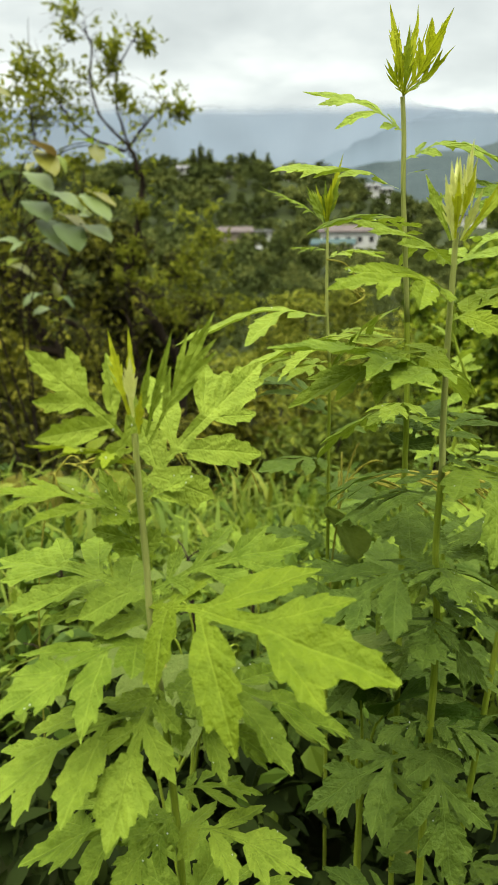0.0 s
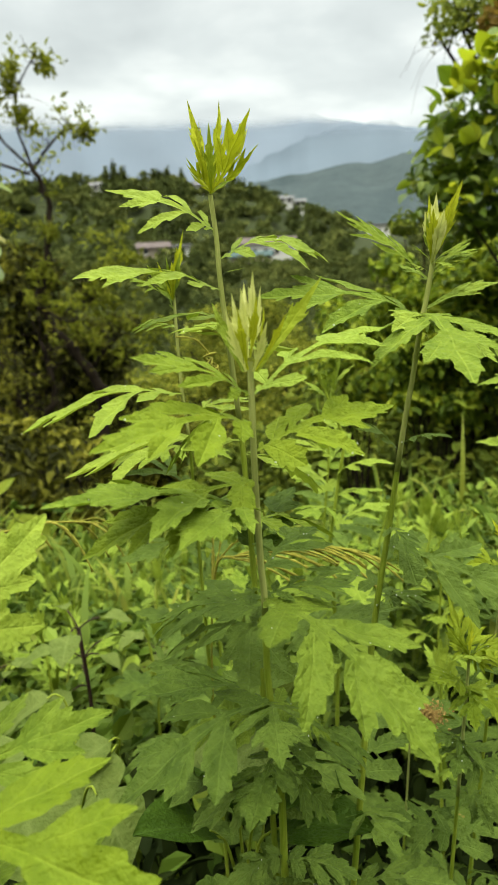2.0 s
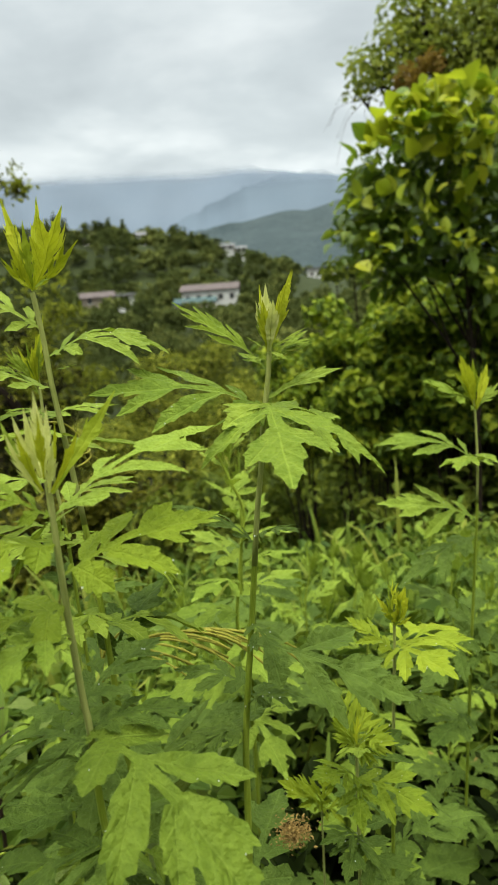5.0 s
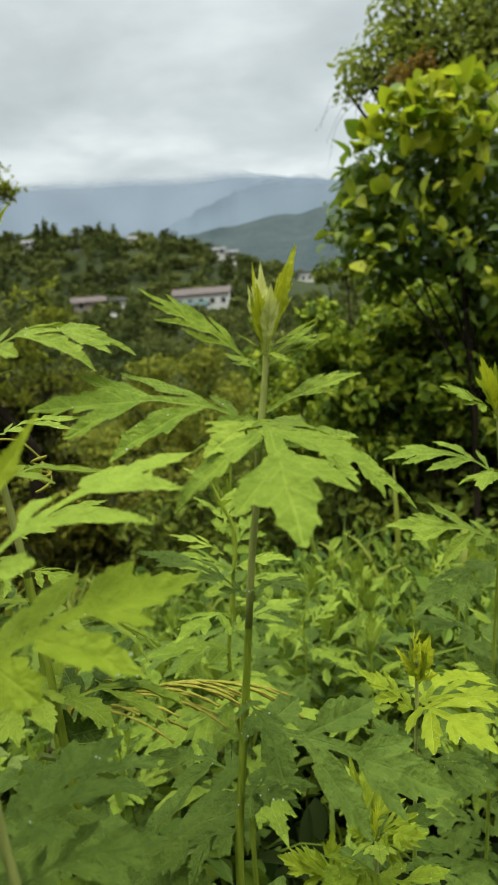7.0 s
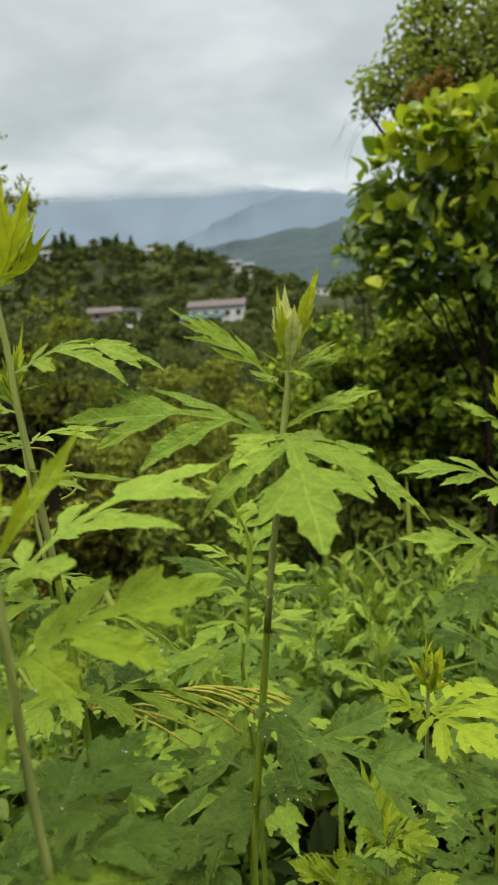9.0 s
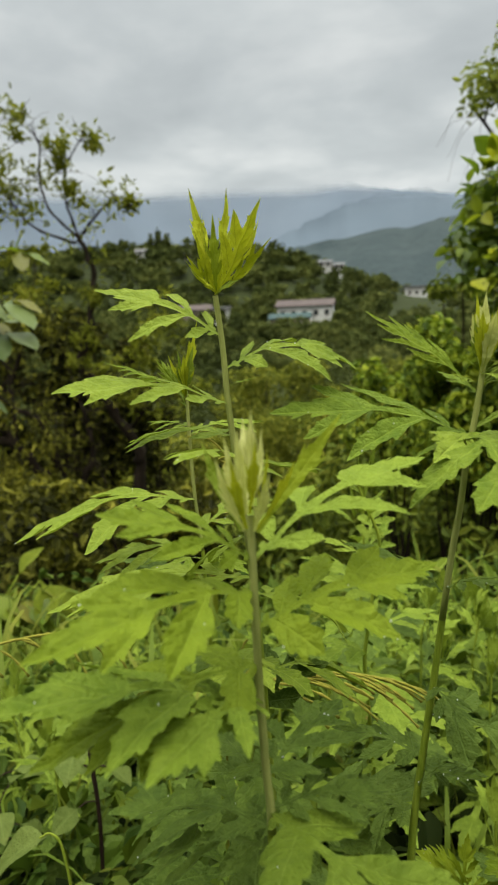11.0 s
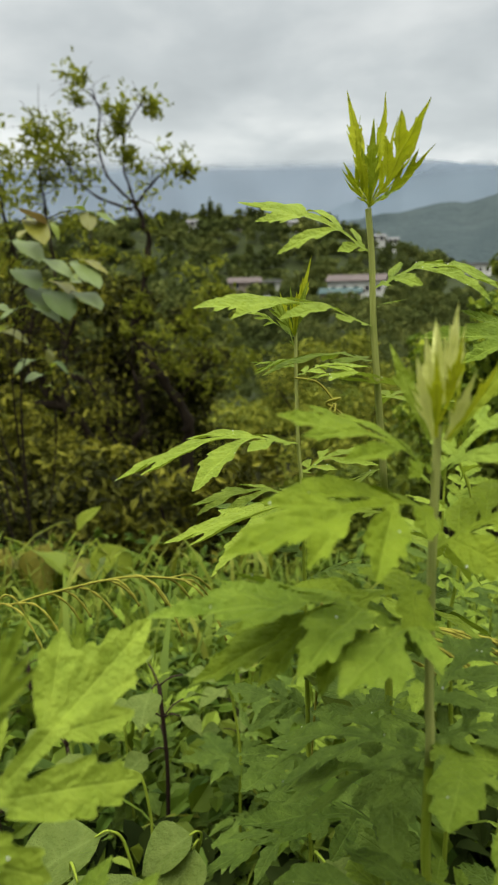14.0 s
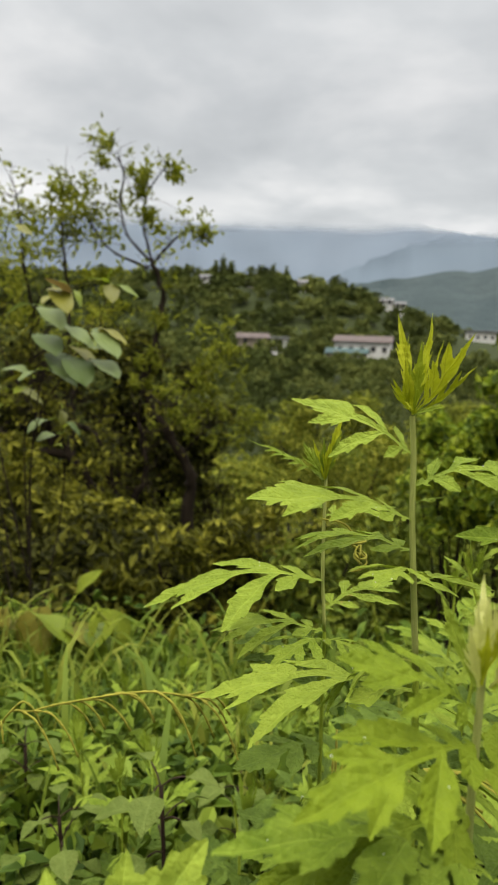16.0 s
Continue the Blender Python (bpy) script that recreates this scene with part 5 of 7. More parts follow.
house((9.6, 160, -5.2), -9, 12.6, 7, 3.9, 1.2, ROOF_RED, "long whitewashed house with a faded red roof", None, 5)
house((5.6, 151, -5.0), -9, 8.5, 4.5, 1.3, 0.9, ROOF_TEAL, "low shed with a teal sheet roof beside a long house", WALL_TAN, 2)
house((-16.5, 161, -3.3), 6, 7.0, 5, 2.2, 1.0, ROOF_RED, "small pale house with a faded reddish roof among trees", WALL_TAN, 2)
house((-10.2, 160, -3.7), 12, 3.4, 4, 2.6, 0.5, ROOF_GREY, "small white house with a flat roof among trees", None, 1, True)
house((57.0, 255, -2.2), -6, 10, 7, 4.0, 0.7, ROOF_GREY, "pale flat-roofed house on the valley floor", None, 4, True)
house((56.0, 240, -8.8), -6, 6, 5, 1.8, 0.4, ROOF_GREY, "low white shed roof on the valley floor", None, 1, True)
house((-7.7, 238, 12.4), 4, 2.8, 4, 4.6, 1.0, ROOF_GREY, "narrow two-storey white house on the hill", None, 2)
house((21.0, 238, 9.6), -5, 4.6, 4, 2.0, 0.7, ROOF_GREY, "white house with a grey roof on the hill", None, 2)
house((25.5, 236, 8.6), -5, 3.4, 4, 1.8, 0.7, ROOF_GREY, "white house with a grey roof on the hill", None, 2)
house((-26.0, 238, 14.2), 5, 2.6, 3, 2.0, 0.7, ROOF_RED, "small tan house on the wooded hill", WALL_TAN, 1)
house((-42.0, 240, 16.4), 5, 3.2, 3, 2.0, 0.9, ROOF_GREY, "small white house on the wooded hill", None, 1)


# ---- trees and shrubs on the slope ----
def bush(name, place, radius, height, count, size, mat, label, seed, category="shrub", group="slope shrubs", narrow=0.5, blobs=16, stems=5, low=0.22):
    """A shrub or small tree: several crooked stems and a crown of small leaves in uneven clumps."""
    rng = random.Random(seed)
    ob = thing(name, place, label, category, group)
    clumps = random_blobs(rng, radius, height * (1.02 - low), blobs, height * low)
    verts, faces = [], []
    for b in clumps[:stems * 2]:
        bend = Vector((rng.uniform(-0.2, 0.2), rng.uniform(-0.2, 0.2), 0)) * radius
        line = rounded([Vector((rng.uniform(-0.08, 0.08), rng.uniform(-0.08, 0.08), -0.4)), Vector((b[0] * 0.3, b[1] * 0.3, b[2] * 0.45)) + bend, Vector(b[:3])], 4)
        v, f = tube(line, [0.02 * radius * (1.6 - 1.3 * i / len(line)) for i in range(len(line))], 5, len(verts))
        verts += v
        faces += f
    attach("trunk", mesh_of("trunk", verts, faces, BARK), ob)
    p, d = crown_points(clumps, count, seed, 0.35)
    v, f = leaf_cloud(p, np.full(count, size), seed, 0.6, d, narrow)
    attach("crown", mesh_of("crown", v, f, mat, None, False), ob)
    return ob


rng = random.Random(77)
mid_kinds = [bush("tree", (-3.0, 13, ground_z(-3, 13)), 1.7, 3.4, 3400, 0.15, SHRUB, "olive-green small tree on the slope below the bank", 101, "tree", "slope trees", 0.55, 22),
             bush("tree", (1.2, 14, ground_z(1.2, 14)), 1.9, 3.0, 3400, 0.16, SHRUB_GREEN, "dark green bushy tree on the slope below the bank", 102, "tree", "slope trees", 0.6, 22),
             bush("tree", (4.5, 12, ground_z(4.5, 12)), 1.5, 3.2, 3000, 0.14, TREE_LEAF, "light olive bushy tree on the slope below the bank", 103, "tree", "slope trees", 0.55, 20),
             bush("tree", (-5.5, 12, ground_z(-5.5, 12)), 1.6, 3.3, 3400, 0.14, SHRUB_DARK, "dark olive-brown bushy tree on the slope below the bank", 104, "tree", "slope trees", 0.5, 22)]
y = 10.0
while y < 36:
    x = -0.52 * y - 2
    while x < 0.52 * y + 2:
        px, py = x + rng.uniform(-0.8, 0.8), y + rng.uniform(-0.8, 0.8)
        x += 2.9 + y * 0.04
        if abs(px + 2.2) < 1.3 and py < 11:
            continue
        s = rng.uniform(0.6, 1.3)
        kind = mid_kinds[rng.choice((0, 0, 1, 1, 2) if px > -0.10 * py else (0, 3, 3, 3))]
        kind.scale = (s, s, s * rng.uniform(0.85, 1.1))
        copy_thing(kind, pose(px, py, ground_z(px, py) - 0.2, 0, 0, rng.uniform(0, 360)))
        kind.scale = (1, 1, 1)
    y += 2.6

near_kinds = [bush("shrub", (-2.6, 5.2, ground_z(-2.6, 5.2)), 1.05, 1.75, 3600, 0.11, SHRUB_DARK, "dense olive-brown shrub with small leaves", 111, narrow=0.45, blobs=24, stems=8),
              bush("shrub", (1.3, 6.2, ground_z(1.3, 6.2)), 1.15, 2.2, 3800, 0.108, SHRUB_GREEN, "dense green shrub with small leaves", 112, narrow=0.5, blobs=24, stems=8)]
for i, (x, y, s, k) in enumerate([(-0.9, 6.0, 1.15, 0), (-3.6, 6.2, 1.1, 0), (-1.7, 4.6, 0.85, 0), (-3.0, 7.4, 1.25, 0), (-1.6, 7.2, 1.15, 0), (-0.2, 7.4, 1.0, 1), (1.0, 7.0, 1.0, 1), (0.3, 5.4, 0.8, 1), (1.6, 5.6, 1.0, 1), (2.6, 6.4, 1.2, 1),
                                  (2.5, 4.8, 1.05, 1), (3.4, 5.4, 1.25, 1), (-4.4, 7.4, 1.3, 0), (-2.2, 8.8, 1.2, 0), (0.6, 8.8, 1.2, 1), (2.0, 8.6, 1.2, 1), (3.6, 8.0, 1.3, 1), (-0.7, 9.4, 1.1, 1), (-3.9, 9.2, 1.3, 0), (1.75, 3.9, 0.75, 1), (2.6, 3.8, 0.9, 1)]):
    near_kinds[k].scale = (s, s, s)
    copy_thing(near_kinds[k], pose(x, y, ground_z(x, y) - 0.1, 0, 0, i * 67))
    near_kinds[k].scale = (1, 1, 1)


def twig_tree(place, label, limbs, seed, leaf_mat, leaf_size, per_end, twigs=3, reach=0.42, narrow=0.5, radius=0.06, fine=0.006, tuft=0.10, clumps=(), branch=0.55):
    """A tree whose main limbs follow the given lines; thin twigs and leaves grow from their upper parts."""
    rng = random.Random(seed)
    tree = thing("tree", place, label, "tree")
    o = Vector(place)
    ends = []
    for n, limb in enumerate(limbs):
        line = rounded([Vector(p) - o for p in limb], 5)
        top = radius if n == 0 else radius * branch
        line = [p + Vector((math.sin(i * 2.1 + n), math.cos(i * 1.7 + n), 0)) * min(0.3 * top, 0.02) for i, p in enumerate(line)]
        v, f = tube(line, [max(fine, top * (1 - 0.75 * i / len(line)) * (1 + 0.2 * math.sin(i * 2.6 + n))) for i in range(len(line))], 7)
        for i, p in enumerate(line):
            if n and i > len(line) * 0.25 or i > len(line) * 0.8:
                for _ in range(twigs if rng.random() < 0.5 else rng.randint(0, 1)):
                    d = Vector((rng.gauss(0, 1), rng.gauss(0, 0.8), rng.gauss(0.25, 0.7))).normalized()
                    a = p + d * reach * rng.uniform(0.3, 0.6) + Vector((0, 0, rng.uniform(-0.05, 0.1)))
                    b = a + (d + Vector((rng.gauss(0, 0.5), rng.gauss(0, 0.5), rng.gauss(0, 0.4)))) * reach * rng.uniform(0.2, 0.6)
                    tv, tf = tube(rounded([p, a, b], 3), [fine * (1 - 0.1 * k) for k in range(7)], 4, len(v))
                    v, f = v + tv, f + tf
                    ends += [b, b, (a + b) / 2] if rng.random() < 0.6 else []
                if rng.random() < 0.7:
                    # a long bare twig
                    d = Vector((rng.gauss(0, 1), rng.gauss(0, 0.6), rng.gauss(0.1, 0.7))).normalized() * reach * rng.uniform(0.8, 1.9)
                    tv, tf = tube(rounded([p, p + d * 0.4 + Vector((0, 0, 0.15 * reach)), p + d * 0.8 + Vector((0, 0, 0.1 * reach)), p + d], 3), [fine * (0.6 - 0.04 * k) for k in range(10)], 4, len(v))
                    v, f = v + tv, f + tf
        attach("trunk" if n == 0 else "limb", mesh_of("limb", v, f, BARK), tree)
    pts = np.array([np.array(e) + np.random.default_rng(seed + i).normal(size=3) * reach * 0.22 for i, e in enumerate(ends) if rng.random() < 0.75 for _ in range(per_end)])
    pts = pts + np.random.default_rng(seed).normal(size=pts.shape) * reach * tuft
    for i, (x, y, z, r, count) in enumerate(clumps):
        # close tufts at the ends of the branches
        way = np.random.default_rng(seed + 50 + i)
        count = int(count * 1.6)
        heart = np.array((x, y, z)) - np.array(place) + way.normal(size=(max(3, count // 22), 3)) * r * 0.55
        pts = np.concatenate((pts, heart[way.integers(0, len(heart), count)] + way.normal(size=(count, 3)) * r * 0.19))
    v, f = leaf_cloud(pts, np.full(len(pts), leaf_size), seed, 0.5, None, narrow)
    attach("crown", mesh_of("crown", v, f, leaf_mat, None, False), tree)
    return tree


twig_tree((-1.42, 8.0, -4.2), "gnarled thin tree with leafy tufts against the sky",
          [[(-1.42, 8.0, -4.2), (-1.5, 8.0, -1.2), (-1.48, 8.0, -0.65), (-1.75, 8.0, -0.15), (-2.08, 8.0, 0.40), (-1.93, 8.0, 0.9), (-1.83, 8.0, 1.45), (-1.95, 8.0, 1.85)],
           [(-1.95, 8.0, 1.85), (-2.26, 8.0, 2.18), (-2.36, 8.1, 2.58), (-2.3, 8.0, 2.9), (-2.48, 7.9, 3.1)],
           [(-1.95, 8.0, 1.85), (-2.09, 8.1, 2.28), (-2.04, 8.1, 2.65), (-1.79, 8.0, 2.94)],
           [(-1.95, 8.0, 1.85), (-1.76, 7.9, 2.03), (-1.5, 7.8, 2.2), (-1.3, 7.8, 2.13)],
           [(-2.0, 8.0, 1.8), (-2.5, 8.1, 2.02), (-2.8, 8.2, 2.4), (-3.0, 8.2, 2.74)],
           [(-2.05, 8.0, 0.35), (-1.7, 7.9, 0.2), (-1.4, 7.8, 0.5), (-1.12, 7.8, 0.86)],
           [(-1.6, 8.0, -0.4), (-1.2, 7.9, 0.0), (-0.9, 7.8, 0.1)]],
          201, TREE_OLIVE, 0.076, 4, 3, 0.24, 0.5, 0.085, 0.005, 0.13,
          ((-2.45, 8.0, 3.06, 0.15, 60), (-2.1, 8.0, 2.78, 0.2, 130), (-1.8, 8.0, 2.9, 0.14, 60), (-2.0, 8.0, 2.45, 0.2, 120), (-1.31, 7.9, 2.13, 0.12, 45), (-2.79, 8.1, 2.42, 0.3, 200), (-3.03, 8.1, 2.72, 0.26, 150),
           (-2.6, 8.0, 1.72, 0.3, 130), (-1.15, 7.8, 0.85, 0.25, 150), (-1.3, 7.8, 0.5, 0.28, 170), (-1.55, 7.8, 0.1, 0.25, 120), (-0.95, 7.8, 0.1, 0.25, 110), (-1.85, 7.9, 1.2, 0.16, 70), (-1.95, 7.9, 0.75, 0.16, 70), (-2.05, 7.9, 0.45, 0.16, 60)), 0.2)
twig_tree((-3.0, 8.0, -4.2), "dark slender tree with tangled branches",
          [[(-3.0, 8.0, -4.2), (-2.95, 8.0, -0.4), (-2.98, 8.0, 1.3)], [(-2.98, 8.0, 1.3), (-3.01, 8.0, 1.82), (-3.04, 8.0, 2.27), (-3.0, 8.0, 2.77)],
           [(-2.95, 8.0, 0.4), (-3.4, 7.9, 1.4), (-3.5, 7.9, 2.3), (-3.5, 7.8, 2.6)], [(-2.95, 8.0, 0.2), (-2.6, 7.9, 1.0), (-2.45, 7.9, 1.6)], [(-2.96, 8, -0.5), (-3.6, 7.9, 0.4), (-4.1, 7.9, 1.7)]],
          202, TREE_OLIVE, 0.076, 4, 3, 0.28, 0.5, 0.055, 0.006, 0.13,
          ((-3.03, 8.0, 2.4, 0.3, 120), (-3.49, 7.9, 2.35, 0.32, 130), (-3.75, 7.9, 2.0, 0.35, 130), (-3.3, 7.9, 1.85, 0.35, 120), (-4.05, 7.9, 1.8, 0.4, 250), (-3.4, 7.8, 1.3, 0.35, 140), (-2.5, 7.9, 1.3, 0.3, 110)), 0.4)
twig_tree((-2.35, 7.4, -3.8), "low leafy tree with thick dark crooked branches",
          [[(-2.35, 7.4, -3.8), (-2.15, 7.4, -1.7), (-2.26, 7.4, -1.08), (-2.6, 7.4, -0.55), (-2.9, 7.4, -0.15), (-3.1, 7.4, 0.15), (-3.2, 7.4, 0.5)], [(-2.2, 7.4, -1.25), (-2.29, 7.4, -0.55), (-2.47, 7.4, -0.1), (-2.75, 7.35, 0.08), (-2.9, 7.3, 0.4)],
           [(-2.95, 7.4, -0.2), (-3.05, 7.4, 0.05), (-3.06, 7.3, 0.4), (-2.9, 7.2, 0.8)], [(-2.2, 7.4, -1.3), (-2.0, 7.3, -0.8), (-1.85, 7.3, -0.5), (-1.9, 7.2, 0.1)], [(-2.75, 7.4, -0.35), (-3.3, 7.2, -0.2), (-3.7, 7.1, 0.2)]],
          203, SHRUB_LIGHT, 0.062, 4, 4, 0.45, 0.5, 0.095, 0.006, 0.15,
          ((-3.4, 7.3, 0.9, 0.35, 200), (-2.9, 7.2, 0.4, 0.3, 120), (-2.3, 7.2, 0.9, 0.3, 130), (-3.3, 7.1, -0.5, 0.4, 260), (-2.7, 7.1, -0.9, 0.35, 200), (-3.0, 7.0, -1.2, 0.45, 320), (-2.3, 7.05, -0.35, 0.35, 260), (-2.6, 7.0, -0.75, 0.3, 200)), 0.6)

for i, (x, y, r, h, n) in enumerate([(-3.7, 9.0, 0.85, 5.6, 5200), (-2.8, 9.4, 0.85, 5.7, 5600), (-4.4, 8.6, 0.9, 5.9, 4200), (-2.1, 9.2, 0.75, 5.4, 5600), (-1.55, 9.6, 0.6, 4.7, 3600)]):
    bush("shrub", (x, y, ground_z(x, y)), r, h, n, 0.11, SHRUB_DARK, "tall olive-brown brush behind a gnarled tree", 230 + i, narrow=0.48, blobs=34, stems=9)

for i, (x, y, r, top) in enumerate([(-1.7, 5.2, 0.45, -0.3), (-1.2, 5.0, 0.4, -0.4), (-0.75, 5.3, 0.4, -0.4), (-2.1, 5.6, 0.5, -0.25), (-1.5, 4.6, 0.35, -0.6), (-2.5, 6.0, 0.5, 0.0), (-0.2, 5.6, 0.45, -0.4)]):
    z = ground_z(x, y)
    bush("shrub", (x, y, z), r, top - z, 1400, 0.10, SHRUB_LIGHT, "feathery light olive shrub on the slope", 250 + i, narrow=0.4, blobs=20, stems=6)

# the broad-leaved tree beside the bank, and the taller one behind it
def clump_tree(place, label, clumps, per_area, size, mat, seed, narrow=0.6, rich=False, radius=0.03, hollow=0.3):
    """A tree whose limbs fork from one trunk, each to a clump of leaves (x, y, z, radius)."""
    rng = random.Random(seed)
    tree = thing("tree", place, label, "tree")
    o = Vector(place)
    low = min(c[2] for c in clumps) - place[2]
    fork = Vector((0.4 * (sum(c[0] for c in clumps) / len(clumps) - o.x), sum(c[1] for c in clumps) / len(clumps) - o.y, low * 1.02))
    line = rounded([Vector((0, 0, -0.2)), fork * 0.5 + Vector((0.05, 0.02, 0)), fork], 6)
    v, f = tube(line, [radius * (1.1 - 0.5 * i / len(line)) for i in range(len(line))], 8)
    attach("trunk", mesh_of("trunk", v, f, BARK), tree)
    for c in clumps:
        end = Vector(c[:3]) - o
        start = line[-1 - rng.randint(0, 5)]
        bend = Vector((rng.gauss(0, 0.05), rng.gauss(0, 0.05), 0.06)) * (end - start).length
        limb = rounded([start, start.lerp(end, 0.5) + bend, end], 5)
        v, f = tube(limb, [radius * (0.38 - 0.28 * i / len(limb)) for i in range(len(limb))], 6)
        for _ in range(7):
            d = Vector((rng.gauss(0, 1), rng.gauss(0, 1), rng.gauss(0.2, 0.8))).normalized() * c[3] * rng.uniform(0.8, 1.15)
            p = limb[-1 - rng.randint(0, 4)]
            tv, tf = tube(rounded([p, p + d * 0.5 + Vector((0, 0, 0.1 * c[3])), p + d], 3), [radius * (0.15 - 0.012 * k) for k in range(7)], 4, len(v))
            v, f = v + tv, f + tf
        attach("limb", mesh_of("limb", v, f, BARK), tree)
    count = int(per_area * sum(c[3] ** 2 for c in clumps))
    p, d = crown_points([(c[0] - o.x, c[1] - o.y, c[2] - o.z, c[3]) for c in clumps], count, seed, hollow)
    p = p + np.random.default_rng(seed).normal(size=p.shape) * 0.1 * np.mean([c[3] for c in clumps])
    v, f = leaf_cloud(p, np.full(count, size), seed, 0.6, d if not rich else d * 0.7, narrow, rich)
    attach("crown", mesh_of("crown", v, f, mat, None, rich), tree)
    return tree


def leaf_spray(tree, place, seed, size=0.11, count=6):
    """A short twig with a fan of large young leaves at its end."""
    rng = random.Random(seed)
    p = Vector(place) - tree.location
    back = Vector((rng.gauss(0.03, 0.04), 0.12, -0.10))
    v, f = tube(rounded([p + back, p + back * 0.4 + Vector((0, 0, -0.01)), p], 3), [0.004 - 0.0004 * k for k in range(7)], 5)
    attach("twig", mesh_of("twig", v, f, STEM), tree)
    pts = [tuple(p + back * 0.5 * i / count + Vector((rng.gauss(0, 0.02), rng.gauss(0, 0.02), rng.gauss(0, 0.02)))) for i in range(count)]
    v, f = leaf_cloud(pts, np.full(count, size), seed, 0.5, None, 0.68, True, 0.6)
    attach("new_leaves", mesh_of("new_leaves", v, f, NEW_LEAF), tree, (0, 0, 0), "yellow-green new leaves")


broad_tree = clump_tree((1.66, 3.3, -1.1), "broad-leaved tree with glossy yellow-green new leaves",
                        [(1.24, 3.20, 1.44, 0.20), (1.40, 3.20, 1.52, 0.20), (1.58, 3.20, 1.49, 0.22), (1.13, 3.25, 1.48, 0.15), (1.06, 3.25, 1.30, 0.14),
                         (1.21, 3.20, 1.20, 0.20), (1.42, 3.20, 1.19, 0.22), (1.64, 3.20, 1.24, 0.22), (1.82, 3.30, 1.44, 0.20), (1.32, 3.25, 1.65, 0.14),
                         (1.53, 3.25, 1.69, 0.16), (1.74, 3.30, 1.67, 0.16), (1.08, 3.20, 1.16, 0.13), (1.91, 3.30, 1.16, 0.22),
                         (1.23, 3.20, 1.08, 0.14), (1.61, 3.25, 1.02, 0.16), (1.77, 3.30, 0.98, 0.18)],
                        3900, 0.066, BROAD_LEAF, 211, 0.6, True, 0.020)
for i, spot in enumerate(((1.29, 3.00, 1.81), (1.20, 2.95, 1.75), (1.32, 2.90, 1.72), (1.43, 3.00, 1.81), (1.55, 3.05, 1.79), (1.16, 3.00, 1.73),
                          (1.24, 2.90, 1.66), (1.38, 2.90, 1.65), (1.48, 2.95, 1.64), (1.61, 3.00, 1.66), (1.63, 3.10, 1.83),
                          (1.27, 3.00, 1.74), (1.44, 3.10, 1.81), (1.20, 3.05, 1.69), (1.31, 2.95, 1.65), (1.51, 3.10, 1.73), (1.63, 3.10, 1.75),
                          (1.11, 3.05, 1.66), (1.05, 3.00, 1.57), (1.21, 2.95, 1.56), (1.36, 2.95, 1.56), (1.52, 2.95, 1.53), (1.13, 2.95, 1.43),
                          (1.26, 2.90, 1.36), (1.47, 2.95, 1.36), (1.07, 3.00, 1.22), (1.02, 3.00, 1.12), (1.34, 2.90, 1.21), (1.24, 2.95, 1.24),
                          (1.46, 2.95, 1.18), (1.57, 2.95, 1.02), (1.42, 2.95, 1.46), (1.66, 3.00, 1.58), (1.01, 3.05, 1.40))):
    leaf_spray(broad_tree, spot, 600 + i, 0.092 if i < 17 else 0.085 if i < 22 else 0.078, 8 if i < 22 else 6)
tall = clump_tree((3.1, 7.0, -3.5), "tall small-leaved tree with dense dark green foliage",
           [(2.28, 7.00, 2.94, 0.26), (2.56, 7.00, 3.07, 0.32), (2.87, 7.00, 3.20, 0.36), (3.21, 7.00, 3.17, 0.38), (3.55, 7.00, 3.25, 0.40),
            (2.69, 7.10, 3.39, 0.30), (3.03, 6.90, 2.92, 0.36), (3.42, 6.90, 2.88, 0.38), (3.43, 7.10, 3.51, 0.40), (3.81, 7.00, 3.05, 0.45),
            (2.35, 6.90, 2.76, 0.16), (3.06, 7.10, 3.64, 0.36), (4.04, 7.00, 3.38, 0.50), (2.13, 6.90, 2.70, 0.12), (3.79, 7.20, 3.76, 0.45),
            (2.82, 7.20, 3.74, 0.25)],
           3200, 0.075, TALL_LEAF, 212, 0.55, False, 0.09)
rng = random.Random(88)
for i in range(9):
    # thin bare twigs that hang out over the slope
    p = Vector((rng.uniform(2.15, 2.5), 6.9, rng.uniform(2.6, 2.95))) - tall.location
    d = Vector((rng.uniform(-0.5, -0.05), rng.uniform(-0.1, 0.1), rng.uniform(-0.6, -0.1)))
    v, f = tube(rounded([p, p + d * 0.5 + Vector((-0.05, 0, 0.08)), p + d], 5), [0.0032 - 0.0002 * k for k in range(11)], 4)
    attach("twig", mesh_of("twig", v, f, BARK), tall)
bush("tree", (1.62, 5.0, ground_z(1.62, 5.0)), 0.48, 1.62 - ground_z(1.62, 5.0), 5200, 0.06, SHRUB_GREEN, "dark green small-leaved tree behind a broad-leaved one", 214, "tree", "slope trees", 0.5, 30, 7)
bush("shrub", (2.57, 6.5, 2.52), 0.30, 0.36, 420, 0.07, RUST_LEAF, "spray of rusty brown leaves in a tall tree", 213, narrow=0.6, blobs=8, stems=2)
